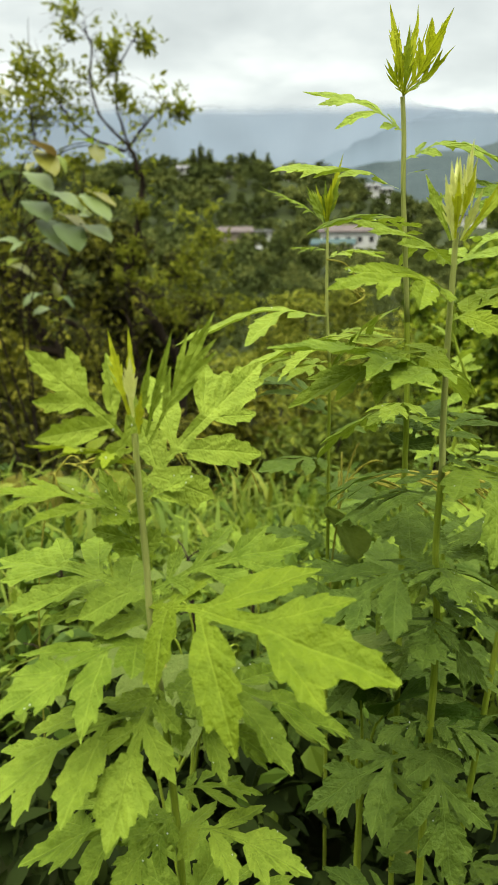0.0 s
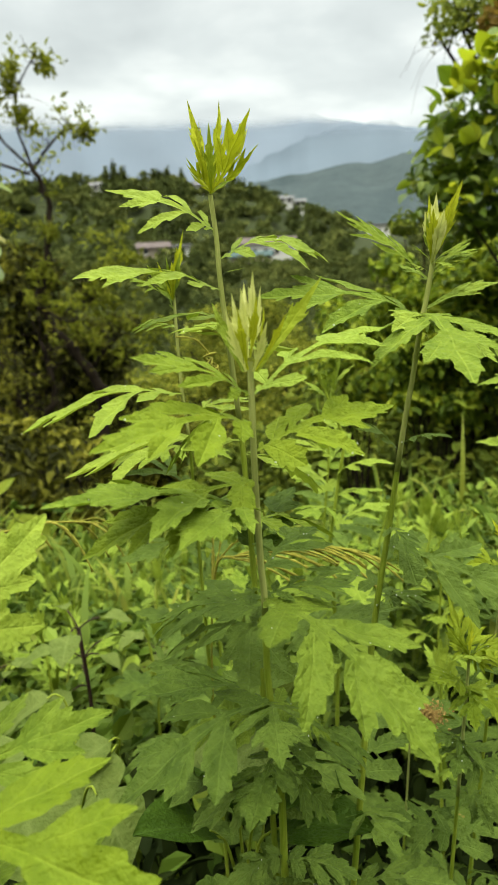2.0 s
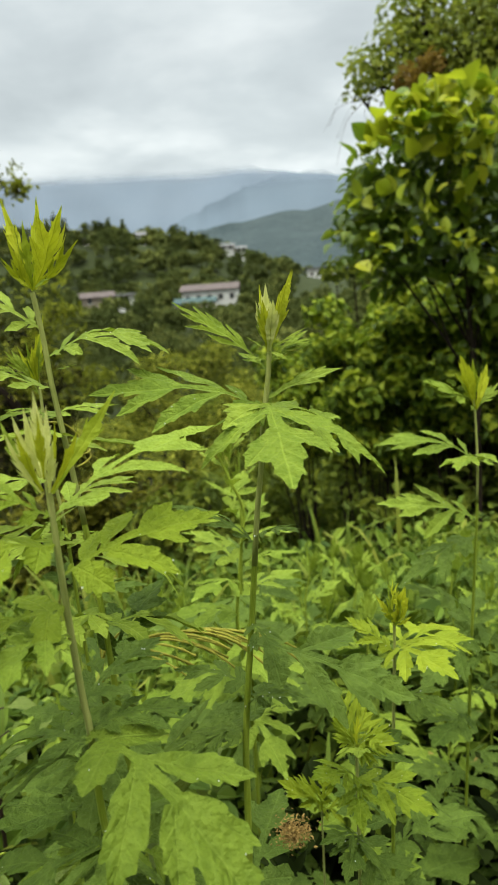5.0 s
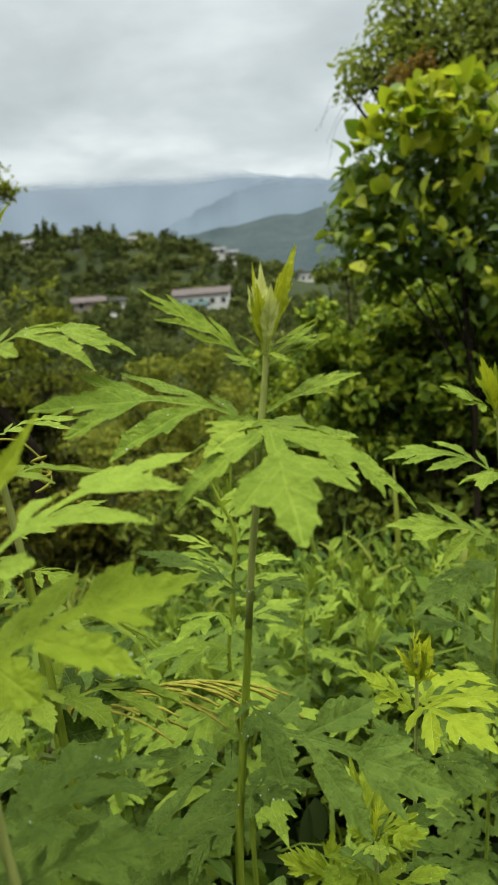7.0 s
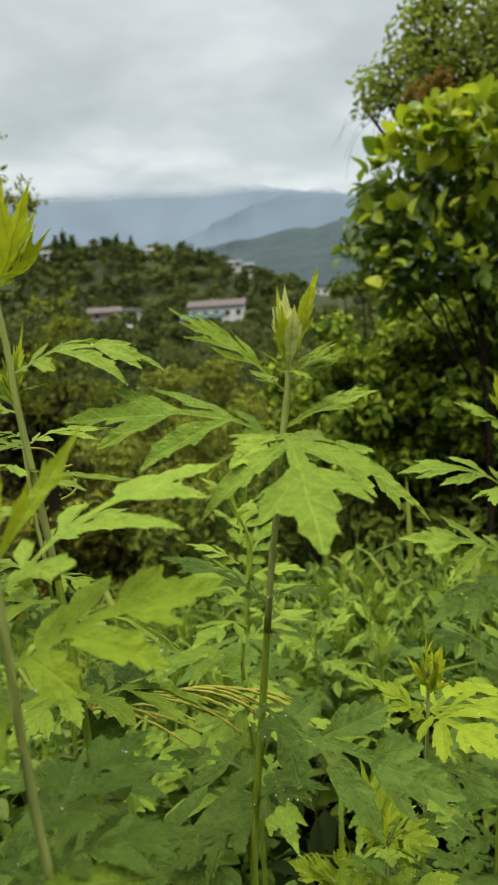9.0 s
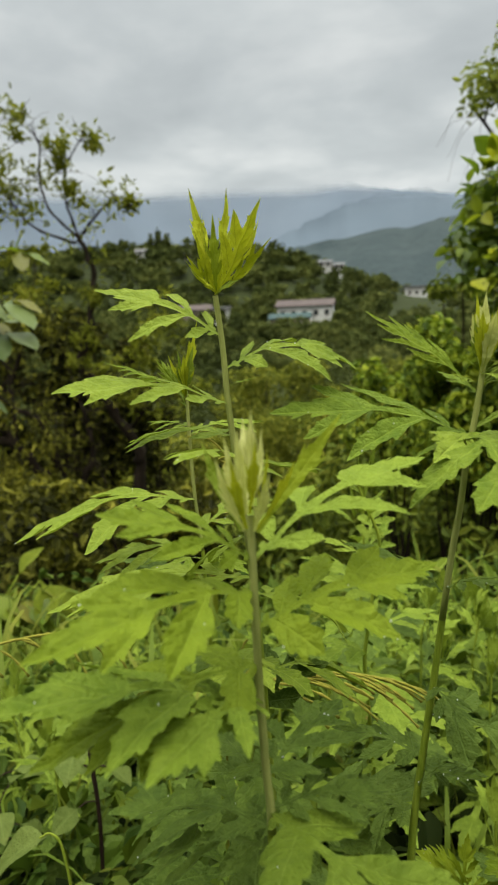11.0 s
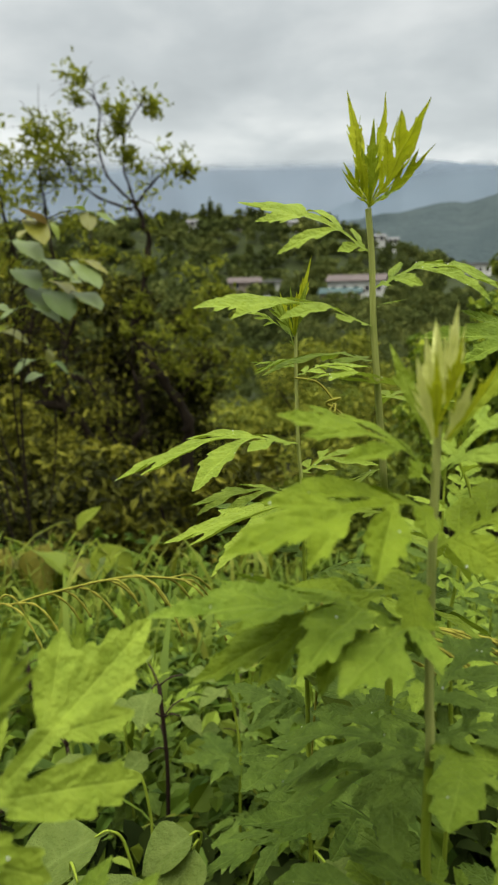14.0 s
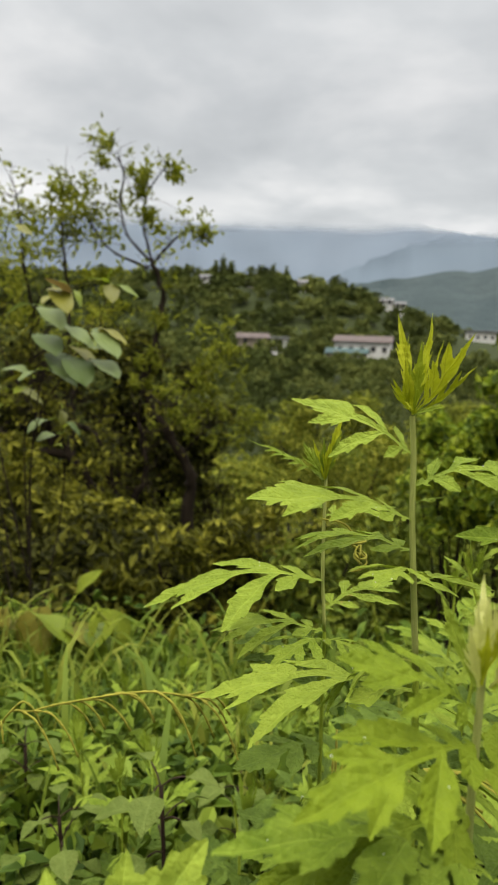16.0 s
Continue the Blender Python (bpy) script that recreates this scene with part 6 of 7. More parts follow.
for i, (x, y, r, top) in enumerate([(1.28, 4.2, 0.36, 0.86), (1.5, 3.9, 0.40, 0.92), (1.85, 3.75, 0.42, 0.92), (1.05, 4.9, 0.40, 0.55), (2.3, 4.2, 0.5, 0.96), (1.35, 3.7, 0.34, 0.78), (1.62, 3.5, 0.34, 0.80), (2.05, 3.5, 0.36, 0.84), (1.2, 3.6, 0.26, 0.52)]):
    z = ground_z(x, y)
    bush("shrub", (x, y, z), r, top - z, 2600, 0.058, BRIGHT_SHRUB, "bright yellow-green shrub on the bank below a tree", 220 + i, narrow=0.62, blobs=26, stems=6, low=0.66)



# ---- the broad-leaved shrub and the weeds on the bank ----
def oval_mesh(length, ratio, mat, droop=30, fold=0.25, seed=0, point=1.0):
    """An undivided leaf on a short stalk, along x."""
    rng = random.Random(seed)
    rows, cols = 12, 7
    verts, faces, uvs = [], [], []
    x = z = 0.0
    for i in range(rows):
        t = i / (rows - 1)
        a = -radians(droop) * t
        if i:
            x += math.cos(a) * length / (rows - 1)
            z += math.sin(a) * length / (rows - 1)
        w = 0.02 + ratio * 0.5 * math.sin(math.pi * min(1, max(0, (t - 0.12) / 0.88)) ** 0.8) ** (0.75 * point) if t > 0.12 else 0.018
        for j in range(cols):
            s = (j / (cols - 1) - 0.5) * 2
            verts.append((x, s * w * length, z + fold * abs(s) * w * length + 0.02 * length * math.sin(t * 11 + s * 3 + rng.uniform(-0.2, 0.2)) * abs(s)))
            uvs.append((t, s))
    for i in range(rows - 1):
        for j in range(cols - 1):
            a = i * cols + j
            faces.append((a, a + 1, a + cols + 1, a + cols))
    return mesh_of("leaf", verts, faces, mat, uvs)


def aim(direction, roll=0):
    """The turn that lays a leaf's x axis along direction, its face up."""
    ex = Vector(direction).normalized()
    ey = Vector((0, 0, 1)).cross(ex).normalized()
    m = Matrix((ex, ey, ex.cross(ey))).transposed()
    return (Matrix.Rotation(radians(roll), 3, ex) @ m).to_euler()


YOUNG_GREEN = plain_leaf("young_broad_leaf", [(0.2, (0.075, 0.112, 0.008)), (0.6, (0.145, 0.19, 0.014)), (0.95, (0.235, 0.265, 0.024))], 0.5, 0.4, 0.3, 16.0, "object")
PALE_GREEN = plain_leaf("pale_broad_leaf", [(0.2, (0.070, 0.105, 0.024)), (0.9, (0.135, 0.175, 0.048))], 0.55, 0.25, 0.3, 16.0, "object")
COPPER = plain_leaf("coppery_leaf", [(0.2, (0.084, 0.0525, 0.0245)), (0.9, (0.168, 0.119, 0.042))], 0.5, 0.3, 0.35, 14.0, "object")
OLIVE_BIG = plain_leaf("yellowing_leaf", [(0.2, (0.085, 0.090, 0.010)), (0.9, (0.17, 0.165, 0.02))], 0.5, 0.35, 0.3, 14.0, "object")


def leafy_shrub(place, label, stems, leaves_each, length, mats, seed, ratio=0.5, low=0.25):
    """A shrub with long bare shoots and large single leaves."""
    rng = random.Random(seed)
    ob = thing("shrub", place, label, "shrub")
    o = Vector(place)
    ovals = [oval_mesh(length * s, ratio * r, m, rng.uniform(15, 60), 0.25, seed + i) for i, m in enumerate(mats) for s, r in ((0.8, 1.0), (1.1, 0.9))]
    for points in stems:
        line = rounded([Vector(p) - o for p in points], 6)
        v, f = tube(line, [0.0026 * (1.4 - i / len(line)) for i in range(len(line))], 6)
        attach("stem", mesh_of("stem", v, f, BARK), ob)
        for i in range(leaves_each):
            k = int(len(line) * (low + (1 - low) * i / leaves_each))
            d = Vector((rng.gauss(0.1, 1), rng.gauss(-0.5, 0.7), rng.gauss(0.1, 0.35)))
            offset = d.normalized() * length * rng.uniform(0.1, 0.7)
            p = line[min(k, len(line) - 1)]
            sv, sf = tube(rounded([p, p + offset * 0.6 + Vector((0, 0, 0.006)), p + offset], 3), [0.0016] * 7, 5)
            attach("stalk", mesh_of("stalk", sv, sf, STEM), ob)
            lf = attach("leaf", rng.choice(ovals), ob, p + offset)
            lf.rotation_euler = aim(d, rng.uniform(-30, 30))
            s = rng.uniform(0.7, 1.3)
            lf.scale = (s, s, s)
    return ob


big_shrub = leafy_shrub((-1.0, 2.4, -0.2), "shrub with large pale and coppery leaves on the bank",
            [[(-1.0, 2.4, -0.2), (-0.98, 2.4, 0.6), (-0.9, 2.35, 1.0), (-0.84, 2.35, 1.28)], [(-1.0, 2.4, -0.2), (-0.95, 2.35, 0.7), (-0.8, 2.35, 1.0), (-0.72, 2.3, 1.12)],
             [(-1.0, 2.4, 0.2), (-1.1, 2.35, 0.9), (-1.05, 2.3, 1.3), (-0.98, 2.3, 1.46)], [(-1.0, 2.4, 0.3), (-0.95, 2.3, 0.8), (-0.86, 2.25, 1.02)], [(-1.05, 2.4, 0.2), (-1.15, 2.4, 0.8), (-1.12, 2.35, 1.15)], [(-1.1, 2.5, 0.0), (-1.2, 2.5, 0.6), (-1.05, 2.45, 0.95)], [(-1.0, 2.5, 0.0), (-0.9, 2.5, 0.5), (-0.88, 2.45, 0.85)]],
            6, 0.085, (YOUNG_GREEN, PALE_GREEN, OLIVE_BIG, OLIVE_BIG, PALE_GREEN), 301, 0.5, 0.75)
for base, tip, ratio, mat in (
        ((-0.760, 2.160, 1.136), (-0.620, 2.060, 1.108), 0.42, PALE_GREEN), ((-0.655, 2.140, 1.122), (-0.533, 2.040, 1.076), 0.55, PALE_GREEN),
        ((-0.640, 2.160, 1.131), (-0.529, 2.100, 1.110), 0.40, OLIVE_BIG), ((-0.791, 2.160, 1.057), (-0.703, 2.060, 1.005), 0.70, PALE_GREEN),
        ((-0.727, 2.140, 1.045), (-0.629, 2.030, 0.988), 0.72, PALE_GREEN), ((-0.657, 2.140, 1.035), (-0.539, 2.050, 1.015), 0.60, PALE_GREEN),
        ((-0.752, 2.200, 1.071), (-0.618, 2.120, 1.041), 0.35, OLIVE_BIG), ((-0.713, 2.140, 1.219), (-0.764, 2.080, 1.289), 0.75, COPPER),
        ((-0.784, 2.160, 1.253), (-0.685, 2.040, 1.201), 0.50, OLIVE_BIG), ((-0.827, 2.160, 1.192), (-0.712, 2.060, 1.153), 0.60, PALE_GREEN),
        ((-0.838, 2.160, 1.109), (-0.729, 2.060, 1.074), 0.70, PALE_GREEN), ((-0.614, 2.200, 1.267), (-0.652, 2.120, 1.292), 0.50, YOUNG_GREEN),
        ((-0.614, 2.200, 1.267), (-0.504, 2.140, 1.248), 0.35, YOUNG_GREEN), ((-0.614, 2.200, 1.267), (-0.575, 2.100, 1.227), 0.50, OLIVE_BIG),
        ((-0.622, 2.200, 1.275), (-0.614, 2.200, 1.312), 0.50, YOUNG_GREEN)):
    b, t = Vector(base) - big_shrub.location, Vector(tip) - big_shrub.location
    stem = Vector((0.05, -0.05, b.z - 0.12))
    v, f = tube(rounded([stem, stem.lerp(b, 0.6) + Vector((0, 0, 0.03)), b], 4), [0.0022 - 0.0001 * k for k in range(9)], 5)
    attach("stalk", mesh_of("stalk", v, f, BARK), big_shrub)
    lf = attach("leaf", oval_mesh((t - b).length, ratio * 0.8, mat, 25, 0.2, len(big_shrub.children), 0.8), big_shrub, b)
    lf.rotation_euler = aim(t - b)
leafy_shrub((-0.85, 2.15, -0.15), "low plant with large yellowing leaves at the bank's edge",
            [[(-0.85, 2.15, -0.15), (-0.75, 2.1, 0.1), (-0.66, 2.05, 0.27)], [(-0.85, 2.15, -0.15), (-0.85, 2.1, 0.1), (-0.8, 2.05, 0.28)], [(-0.9, 2.15, -0.1), (-0.95, 2.1, 0.15), (-0.92, 2.05, 0.3)]],
            5, 0.19, (YOUNG_GREEN, OLIVE_BIG, YOUNG_GREEN), 302, 0.78)


def bank_height(x, y):
    """How high the weeds stand on the bank."""
    h = 0.43 + 0.10 * noise.noise(Vector((x * 2.2, y * 2.2, 3))) + 0.10 * ease(-0.2, 0.6, x)
    h -= 0.31 * ease(1.15, 2.1, y)
    return h * (0.85 + 0.15 * ease(1.3, 0.7, y))


def weeds(name, count, size, mat, seed, label, low, narrow, y0=0.75, y1=2.25, kind="weeds", top=1.0):
    rng = random.Random(seed)
    pts, sizes = [], []
    while len(pts) < count:
        x, y = rng.uniform(-2.1, 2.2), rng.uniform(y0, y1) + rng.gauss(0, 0.05) + 0.4 * noise.noise(Vector((rng.uniform(-2, 2), 3, 1)))
        if abs(x) > 1.2 + 0.5 * noise.noise(Vector((x, y * 2, 7))) + 0.3 * y:
            continue
        if 0.22 < x < 0.75 and y < 1.02 and top == 1.0:
            continue
        h = bank_height(x, y)
        pts.append((x, y, h * (low + (top - low) * rng.random() ** 0.6)))
        sizes.append(size * rng.uniform(0.6, 1.4))
    v, f = leaf_cloud(pts, np.array(sizes), seed, 0.9, None, narrow)
    tagged(new(name, mesh_of(name, v, f, mat, None, False)), label, kind, "", "stuff")


weeds("weed_leaves", 14000, 0.045, WEED, 401, "tangle of small green weed leaves on the bank", 0.35, 0.5)
weeds("clover_leaves", 4000, 0.032, GRASS, 402, "light green small leaves among the weeds", 0.7, 0.8)
weeds("understory_leaves", 5600, 0.06, SHADE_LEAF, 403, "leaves under the weeds, coloured dark as shade", 0.0, 0.55, 0.8, 1.8, "weeds", 0.62)


def low_cover(count, seed):
    """Short weeds that cover the trodden bank on all sides of the path."""
    rng = random.Random(seed)
    pts = []
    while len(pts) < count:
        x, y = rng.gauss(0, 1.8), rng.gauss(0.4, 1.5)
        if y > 2.6 or math.hypot(x, y) > 3.6 + 0.8 * noise.noise(Vector((x, y, 2))) or math.hypot(x - 0.1, y) < 0.35 and rng.random() < 0.7 or abs(x - 0.15) < 0.75 and 0.15 < y < 1.1:
            continue
        pts.append((x, y, ground_z(x, y) + rng.uniform(0.0, 0.10 + 0.08 * ease(0.3, 1.2, math.hypot(x, y)))))
    v, f = leaf_cloud(pts, np.full(count, 0.05), seed, 0.9, None, 0.5)
    tagged(new("low_weeds", mesh_of("low_weeds", v, f, WEED, None, False)), "short green weeds covering the trodden bank", "weeds", "", "stuff")


low_cover(16000, 405)


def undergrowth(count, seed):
    """Leaves low among the stems of the near plants, with deep shade put into their dark colour."""
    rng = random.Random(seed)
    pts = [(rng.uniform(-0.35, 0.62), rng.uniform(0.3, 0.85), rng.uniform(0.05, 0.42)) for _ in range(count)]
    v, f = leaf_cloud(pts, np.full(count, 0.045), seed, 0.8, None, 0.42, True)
    tagged(new("shade_leaves", mesh_of("shade_leaves", v, f, SHADE_LEAF)), "leaves between plant stems, coloured near black as deep shade", "weeds", "", "stuff")


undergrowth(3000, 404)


def grass(name, count, seed, label, y0, y1, tall, broad):
    rng = random.Random(seed)
    verts, faces = [], []
    while count:
        x, y = rng.uniform(-1.9, 1.9), rng.uniform(y0, y1)
        if abs(x) > 1.1 + 0.5 * noise.noise(Vector((x, y * 2, 7))) + 0.3 * y or x > 0 and rng.random() < 0.6:
            continue
        count -= 1
        h = bank_height(x, y)
        d = Vector((rng.gauss(0, 1), rng.gauss(0, 1), 0)).normalized()
        s = Vector((-d.y, d.x, 0))
        length, w, lean = tall * rng.uniform(0.6, 1.3), broad * rng.uniform(0.6, 1.3), rng.uniform(0.3, 1.5)
        p, a = Vector((x, y, h * rng.uniform(0.5, 0.8))), 1.45
        b = len(verts)
        for i in range(6):
            t = i / 5
            q = w * (1 - t ** 2.2) * min(1, 0.5 + t * 2)
            verts += [p - s * q, p + s * q]
            p = p + (d * math.cos(a) + Vector((0, 0, math.sin(a)))) * (length / 5)
            a -= lean * 0.42
        faces += [(b + 2 * i, b + 2 * i + 1, b + 2 * i + 3, b + 2 * i + 2) for i in range(5)]
    tagged(new(name, mesh_of(name, verts, faces, GRASS)), label, "grass", "", "stuff")


grass("grass", 1600, 411, "thin green grass blades growing through the weeds", 0.8, 2.2, 0.20, 0.0035)
grass("broad_grass", 240, 412, "broad arching grass blades on the bank", 1.0, 2.2, 0.30, 0.008)


# ---- low mugwort shoots among the weeds ----
def shoot(height, seed, tone, label, place, size=0.105, pairs=8):
    rng = random.Random(seed)
    plant = mugwort([Vector(place) + Vector((rng.uniform(-0.02, 0.02) * h, 0.02 * h, height * h)) for h in (1, 0.85, 0.6, 0.3, 0.02)], label, 0.0022, False, "low mugwort shoots")
    for i in range(pairs * 2):
        t = i / (pairs * 2)
        a = i * 2.4 + rng.uniform(-0.4, 0.4)
        h = height * (0.97 - 0.72 * t)
        s = size * (0.45 + 0.8 * min(1, t * 2)) * rng.uniform(0.85, 1.15)
        el = 0.7 - 0.9 * min(1, t * 1.6)
        b = Vector(place) + Vector((0, 0.02 * h / height, h))
        d = Vector((math.cos(a) * math.cos(el), math.sin(a) * math.cos(el), math.sin(el)))
        # leaves further down take a darker tone, partly as painted shade
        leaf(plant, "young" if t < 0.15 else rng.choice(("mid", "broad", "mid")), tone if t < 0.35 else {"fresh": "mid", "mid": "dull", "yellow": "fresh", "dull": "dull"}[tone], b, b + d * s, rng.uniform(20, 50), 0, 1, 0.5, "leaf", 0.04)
    rosette(plant, Vector(place) + Vector((0, 0.02, height * 0.96)), size * 0.62, {"fresh": "fresh", "mid": "fresh", "dull": "mid", "yellow": "yellow"}[tone], 6, (0, 0, 1), 0.42, seed)
    return plant


shoots = [shoot(0.50, 501, "mid", "low light green mugwort shoot among weeds", (0.226, 0.95, 0.33)), shoot(0.52, 502, "mid", "low green mugwort shoot among weeds", (0.44, 1.12, 0.06)),
          shoot(0.46, 503, "dull", "low dull green mugwort shoot among weeds", (-0.02, 0.82, 0.12)), shoot(0.48, 504, "fresh", "low yellowish mugwort shoot among weeds", (0.62, 1.0, 0.1))]
shoot(0.5, 505, "fresh", "slim pale mugwort shoot behind a taller one", (0.207, 0.75, 0.43), 0.075, 9)
rng = random.Random(55)
spots = []
while len(spots) < 78:
    x, y = rng.uniform(-0.45, 1.15), rng.uniform(0.55, 1.75)
    if y < 0.72 and x < 0.28 or y < 0.98 and x < 0.60 and rng.random() < 0.92 or abs(x - 0.15) > 0.25 + 0.5 * y or x < -0.05 and rng.random() < 0.75 or any((x - a) ** 2 + (y - b) ** 2 < 0.007 for a, b in spots):
        continue
    spots.append((x, y))
for x, y in spots:
    kind = rng.choice(shoots)
    s = rng.uniform(0.85, 1.15)
    kind.scale = (s, s, s)
    top = bank_height(x, y) + rng.uniform(0.0, 0.14)
    copy_thing(kind, pose(x, y, top - 0.5 * s, rng.uniform(-6, 6), rng.uniform(-6, 6), rng.uniform(0, 360)))
    kind.scale = (1, 1, 1)


# ---- seed heads, waxy leaves and withered bits ----
def seed_head(points, spikes, drop, label, seed, sag=0.75):
    rng = random.Random(seed)
    o = Vector(points[0])
    head = thing("grass_seed_head", o, label, "grass")
    line = rounded([Vector(p) - o for p in points], 6)
    v, f = tube(line, [0.001] * len(line), 6)
    attach("stalk", mesh_of("stalk", v, f, SEED), head)
    for i in range(spikes):
        k = int(len(line) * (0.3 + 0.69 * i / spikes))
        p = line[min(k, len(line) - 1)]
        run = (line[min(k + 1, len(line) - 1)] - line[max(k - 1, 0)]).normalized()
        length = drop * rng.uniform(0.7, 1.1) * (1 - 0.4 * i / spikes)
        d = run + Vector((rng.gauss(0, 0.12), rng.gauss(0, 0.35), rng.uniform(-0.35, -0.05)))
        pts = rounded([p, p + d * length * 0.4, p + d * length * 0.75 - Vector((0, 0, length * sag * 0.4)), p + d * length - Vector((0, 0, length * sag))], 4)
        v, f = tube(pts, [0.0009 * (1.1 + 0.5 * math.sin(j * 2.2)) for j in range(len(pts))], 5)
        attach("spikelet", mesh_of("spikelet", v, f, SEED), head)


seed_head([(-0.30, 0.68, 0.2), (-0.27, 0.67, 0.6), (-0.23, 0.66, 0.772), (-0.197, 0.66, 0.793), (-0.15, 0.66, 0.808), (-0.098, 0.66, 0.82), (-0.057, 0.66, 0.82), (-0.038, 0.66, 0.816)], 15, 0.055, "arching yellow-green grass seed head", 601)
seed_head([(0.070, 0.63, 0.2), (0.063, 0.62, 0.60), (0.073, 0.61, 0.778), (0.0934, 0.6000, 0.8045), (0.1295, 0.6000, 0.8103), (0.1654, 0.6000, 0.8116), (0.2011, 0.6000, 0.8030)], 26, 0.075, "yellow arching grass seed head with long spikelets", 602, 0.22)


def waxy_plant(place, label, leaves, seed, mat=None):
    ob = thing("waxy_plant", place, label, "plant")
    o = Vector(place)
    for i, (base, tip, ratio) in enumerate(leaves):
        b, t = Vector(base), Vector(tip)
        side = Vector(((t - b).x, (t - b).y, 0)) * 0.25
        line = rounded([Vector((0, 0, 0)), (b - o) * 0.6 - side, (b - o) * 0.92 - side * 0.6, b - o, b - o + (t - b) * 0.14], 5)
        v, f = tube(line, [0.0018 - 0.0010 * k / len(line) for k in range(len(line))], 6)
        attach("stalk", mesh_of("stalk", v, f, STEM), ob)
        lf = attach("leaf", oval_mesh((t - b).length, ratio, mat or WAXY, 35, 0.3, seed + i, 1.15), ob, b - o)
        lf.rotation_euler = aim(t - b)
    return ob


waxy_plant((-0.10, 0.60, 0.45), "low plant with rounded waxy leaves", [((-0.03, 0.59, 0.625), (-0.075, 0.56, 0.622), 0.8), ((-0.03, 0.585, 0.62), (-0.055, 0.53, 0.61), 0.85), ((-0.09, 0.62, 0.655), (-0.155, 0.61, 0.635), 0.55)], 701)
waxy_plant((-0.08, 0.50, 0.40), "low plant with large rounded waxy leaves", [((-0.10, 0.50, 0.68), (-0.045, 0.42, 0.66), 0.8), ((-0.03, 0.49, 0.665), (0.01, 0.44, 0.65), 0.8), ((-0.09, 0.55, 0.66), (-0.16, 0.50, 0.665), 0.7)], 702)
waxy_plant((0.10, 0.62, 0.40), "low plant with large upright waxy leaves", [((0.09, 0.62, 0.70), (0.075, 0.60, 0.80), 0.4), ((0.13, 0.56, 0.68), (0.15, 0.53, 0.77), 0.55), ((0.07, 0.5, 0.7), (0.1, 0.42, 0.74), 0.75)], 703)


BROAD_GREEN = mugwort_leaf("broad_ground_leaf", (0.07, 0.105, 0.0056), (0.168, 0.1995, 0.014))
BROAD_OLIVE = mugwort_leaf("yellowing_ground_leaf", (0.077, 0.077, 0.0084), (0.189, 0.1645, 0.0245))
low_plant = thing("broad_leaved_plant", (-0.9, 2.12, -0.1), "low plant with broad yellow-green leaves at the bank's edge", "plant")
for base, tip, mat in (((-0.62, 2.08, 0.27), (-0.80, 2.0, 0.13), BROAD_GREEN), ((-0.86, 2.1, 0.27 + 0.04), (-0.93, 1.98, 0.13 - 0.02), BROAD_OLIVE), ((-1.0, 2.1, 0.27 + 0.02), (-1.06, 2.0, 0.13), BROAD_OLIVE),
                       ((-0.72, 2.14, 0.27 + 0.02), (-0.60, 2.05, 0.13 + 0.02), BROAD_GREEN), ((-0.80, 2.16, 0.27 + 0.03), (-0.74, 2.2, 0.27 + 0.13), BROAD_GREEN)):
    b, t = Vector(base) + Vector((0.07, 0, -0.05)) - low_plant.location, Vector(tip) + Vector((0.07, 0, -0.05)) - low_plant.location
    v, f = tube(rounded([Vector((0, 0, 0)), b * 0.6 + Vector((0, 0, 0.03)), b], 4), [0.003] * 9, 6)
    attach("stalk", mesh_of("stalk", v, f, STEM), low_plant)
    lf = attach("leaf", oval_mesh((t - b).length, 0.72, mat, 30, 0.2, 31, 1.0), low_plant, b)
    lf.rotation_euler = aim(t - b)


waxy_plant((0.09, 0.46, 0.36), "low plant with large smooth deep green leaves", [((0.085, 0.46, 0.66), (0.075, 0.43, 0.775), 0.62), ((0.10, 0.45, 0.66), (0.135, 0.42, 0.755), 0.7), ((0.07, 0.46, 0.64), (0.03, 0.43, 0.71), 0.6), ((0.11, 0.46, 0.64), (0.17, 0.43, 0.70), 0.6)], 704, WAXY_DEEP)


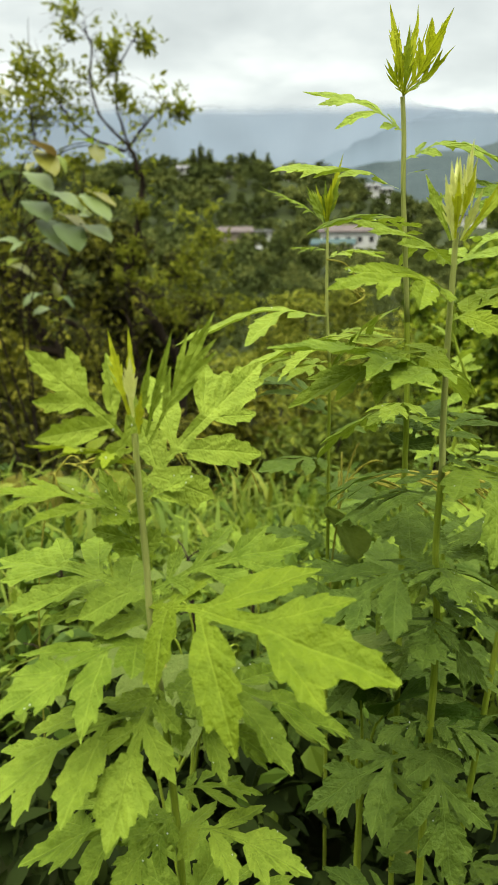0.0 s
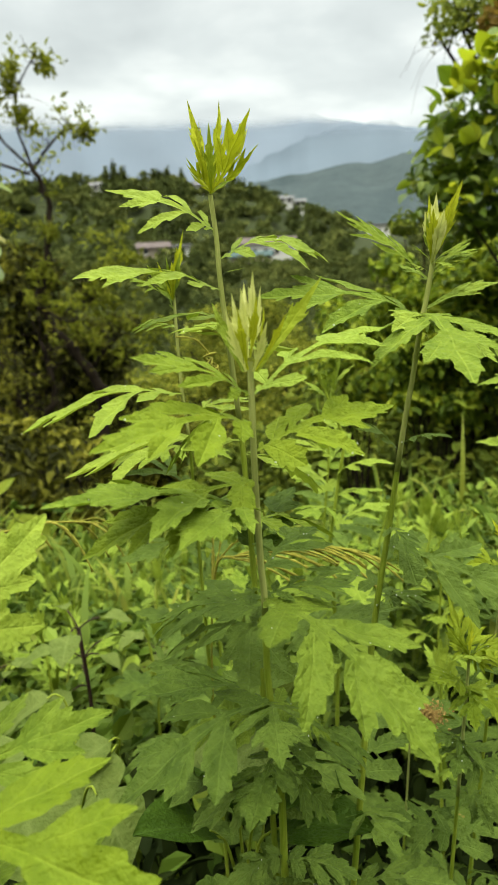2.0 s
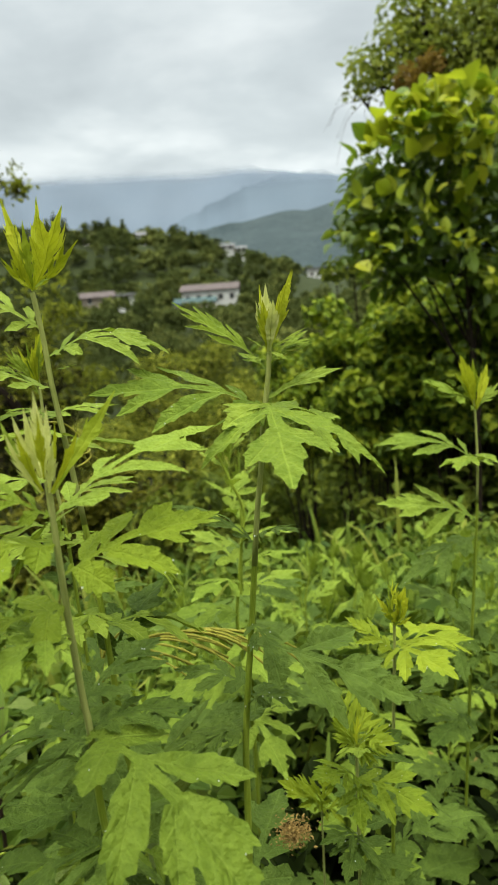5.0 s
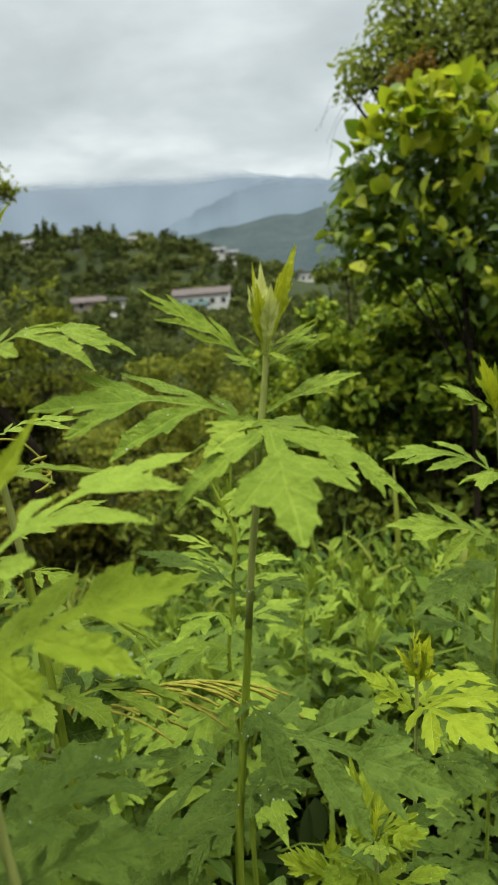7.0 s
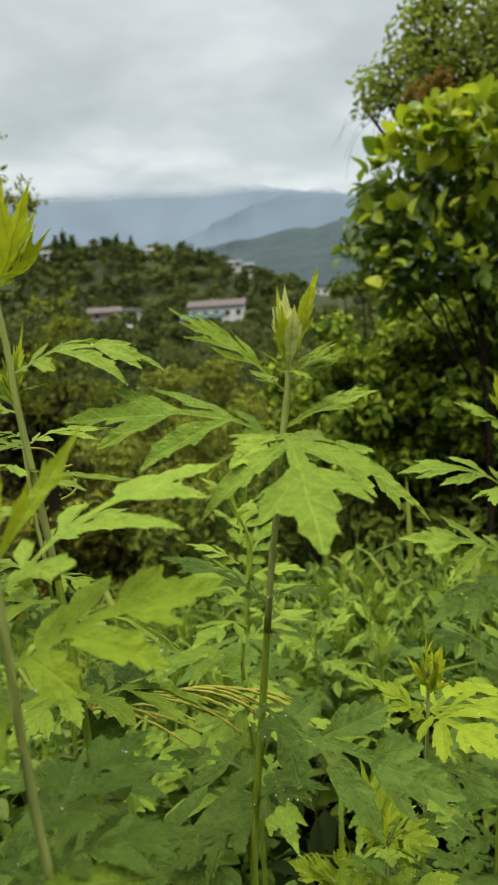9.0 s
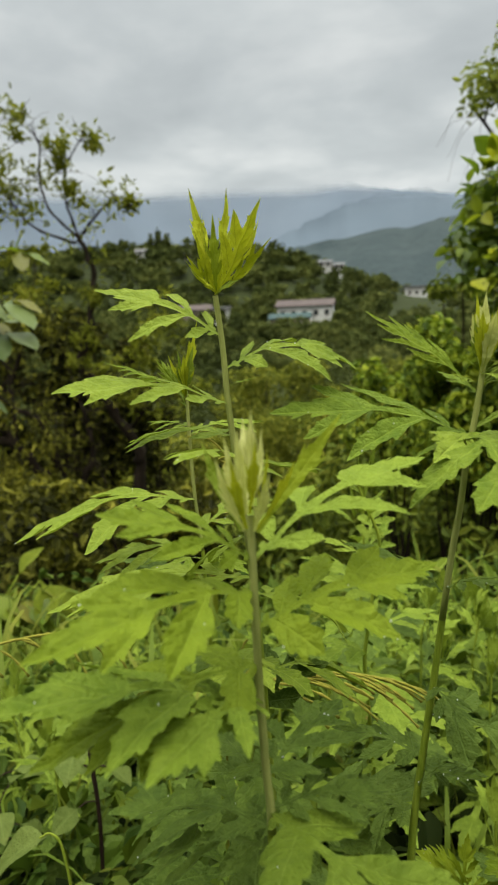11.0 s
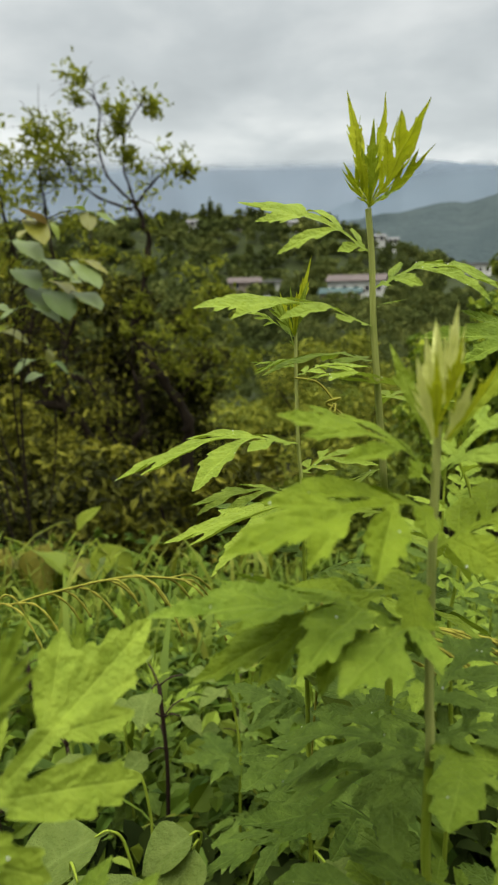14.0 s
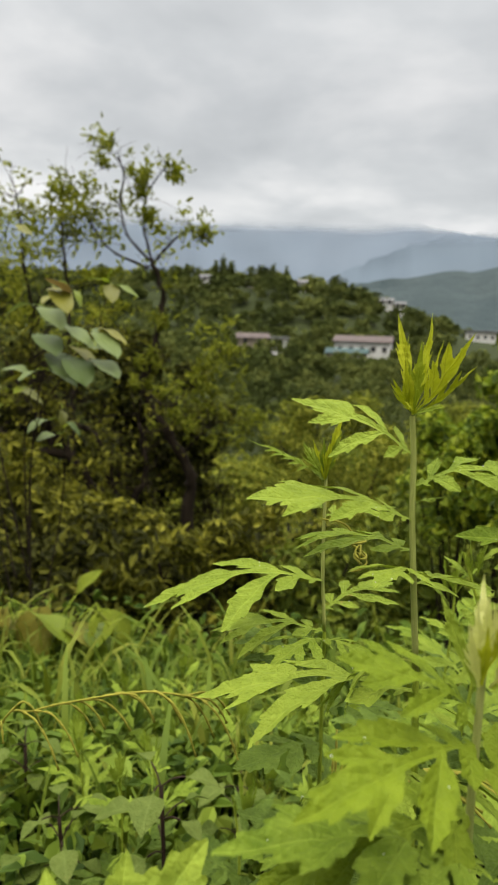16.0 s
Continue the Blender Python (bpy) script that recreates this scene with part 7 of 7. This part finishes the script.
def dark_stemmed(place, label, seed, height=0.22):
    rng = random.Random(seed)
    ob = thing("weed_plant", place, label, "plant", "dark-stemmed weeds")
    line = rounded([Vector((0, 0, 0)), Vector((0.005, 0, height * 0.5)), Vector((0.0, 0.005, height))], 5)
    v, f = tube(line, [0.003] * len(line), 6)
    attach("stem", mesh_of("stem", v, f, STEM_DARK), ob)
    oval = oval_mesh(0.058, 0.66, WAXY, 40, 0.3, seed, 1.5)
    for i in range(8):
        a = i * 2.4 + rng.uniform(-0.3, 0.3)
        p = line[-1 - (i // 3) * 2]
        d = Vector((math.cos(a), math.sin(a), 0.5))
        q = p + d * 0.03
        v, f = tube(rounded([p, (p + q) / 2 + Vector((0, 0, 0.004)), q], 3), [0.0011] * 7, 5)
        attach("stalk", mesh_of("stalk", v, f, STEM_DARK), ob)
        lf = attach("leaf", oval, ob, q)
        lf.rotation_euler = aim((d.x, d.y, 0.1), rng.uniform(-25, 25))
        s = rng.uniform(0.6, 1.05)
        lf.scale = (s, s, s)
    return ob


weed = dark_stemmed((-0.126, 0.85, 0.36), "leafy weed on a dark purple stem", 711)
for x, y, z, s in ((-0.28, 0.92, 0.27, 0.9), (-0.42, 1.1, 0.22, 1.0), (-0.33, 0.8, 0.28, 0.8), (-0.05, 1.0, 0.3, 0.8)):
    weed.scale = (s, s, s)
    copy_thing(weed, pose(x, y, z, 0, 0, x * 900))
weed.scale = (1, 1, 1)

# a dry climbing tendril hanging beside a slender stem
spot = Vector((0.082, 0.610, 0.977))
tendril = thing("dry_tendril", spot, "dry curled yellowish tendril hanging by a stem", "plant")
curl = [Vector((0.006 * math.sin(i * 0.75) * (0.5 + 0.5 * math.sin(i * 0.21)), 0.006 * math.cos(i * 0.75), 0.006 - i * 0.0004 + 0.005 * math.sin(i * 0.43))) for i in range(44)]
v, f = tube(curl, [0.0009 + 0.0003 * math.sin(i * 1.9) for i in range(44)], 6)
attach("coil", mesh_of("coil", v, f, SEED), tendril)
v, f = tube(rounded([Vector((0, 0.006, 0.006)), Vector((-0.012, 0.004, 0.02)), Vector((-0.028, 0.0, 0.024))], 5), [0.0008] * 11, 6)
attach("stalk", mesh_of("stalk", v, f, SEED), tendril)

flower = thing("withered_flower", (0.2, 0.37, 0.815), "withered brown flower cluster caught on a leaf", "flower")
rng = random.Random(9)
fp = [(rng.gauss(0, 0.0042), rng.gauss(0, 0.003), rng.gauss(0, 0.0034)) for _ in range(700)]
v, f = leaf_cloud(fp, np.full(700, 0.0019), 9, 0.2, None, 0.5)
attach("petals", mesh_of("petals", v, f, FLOWER, None, False), flower)
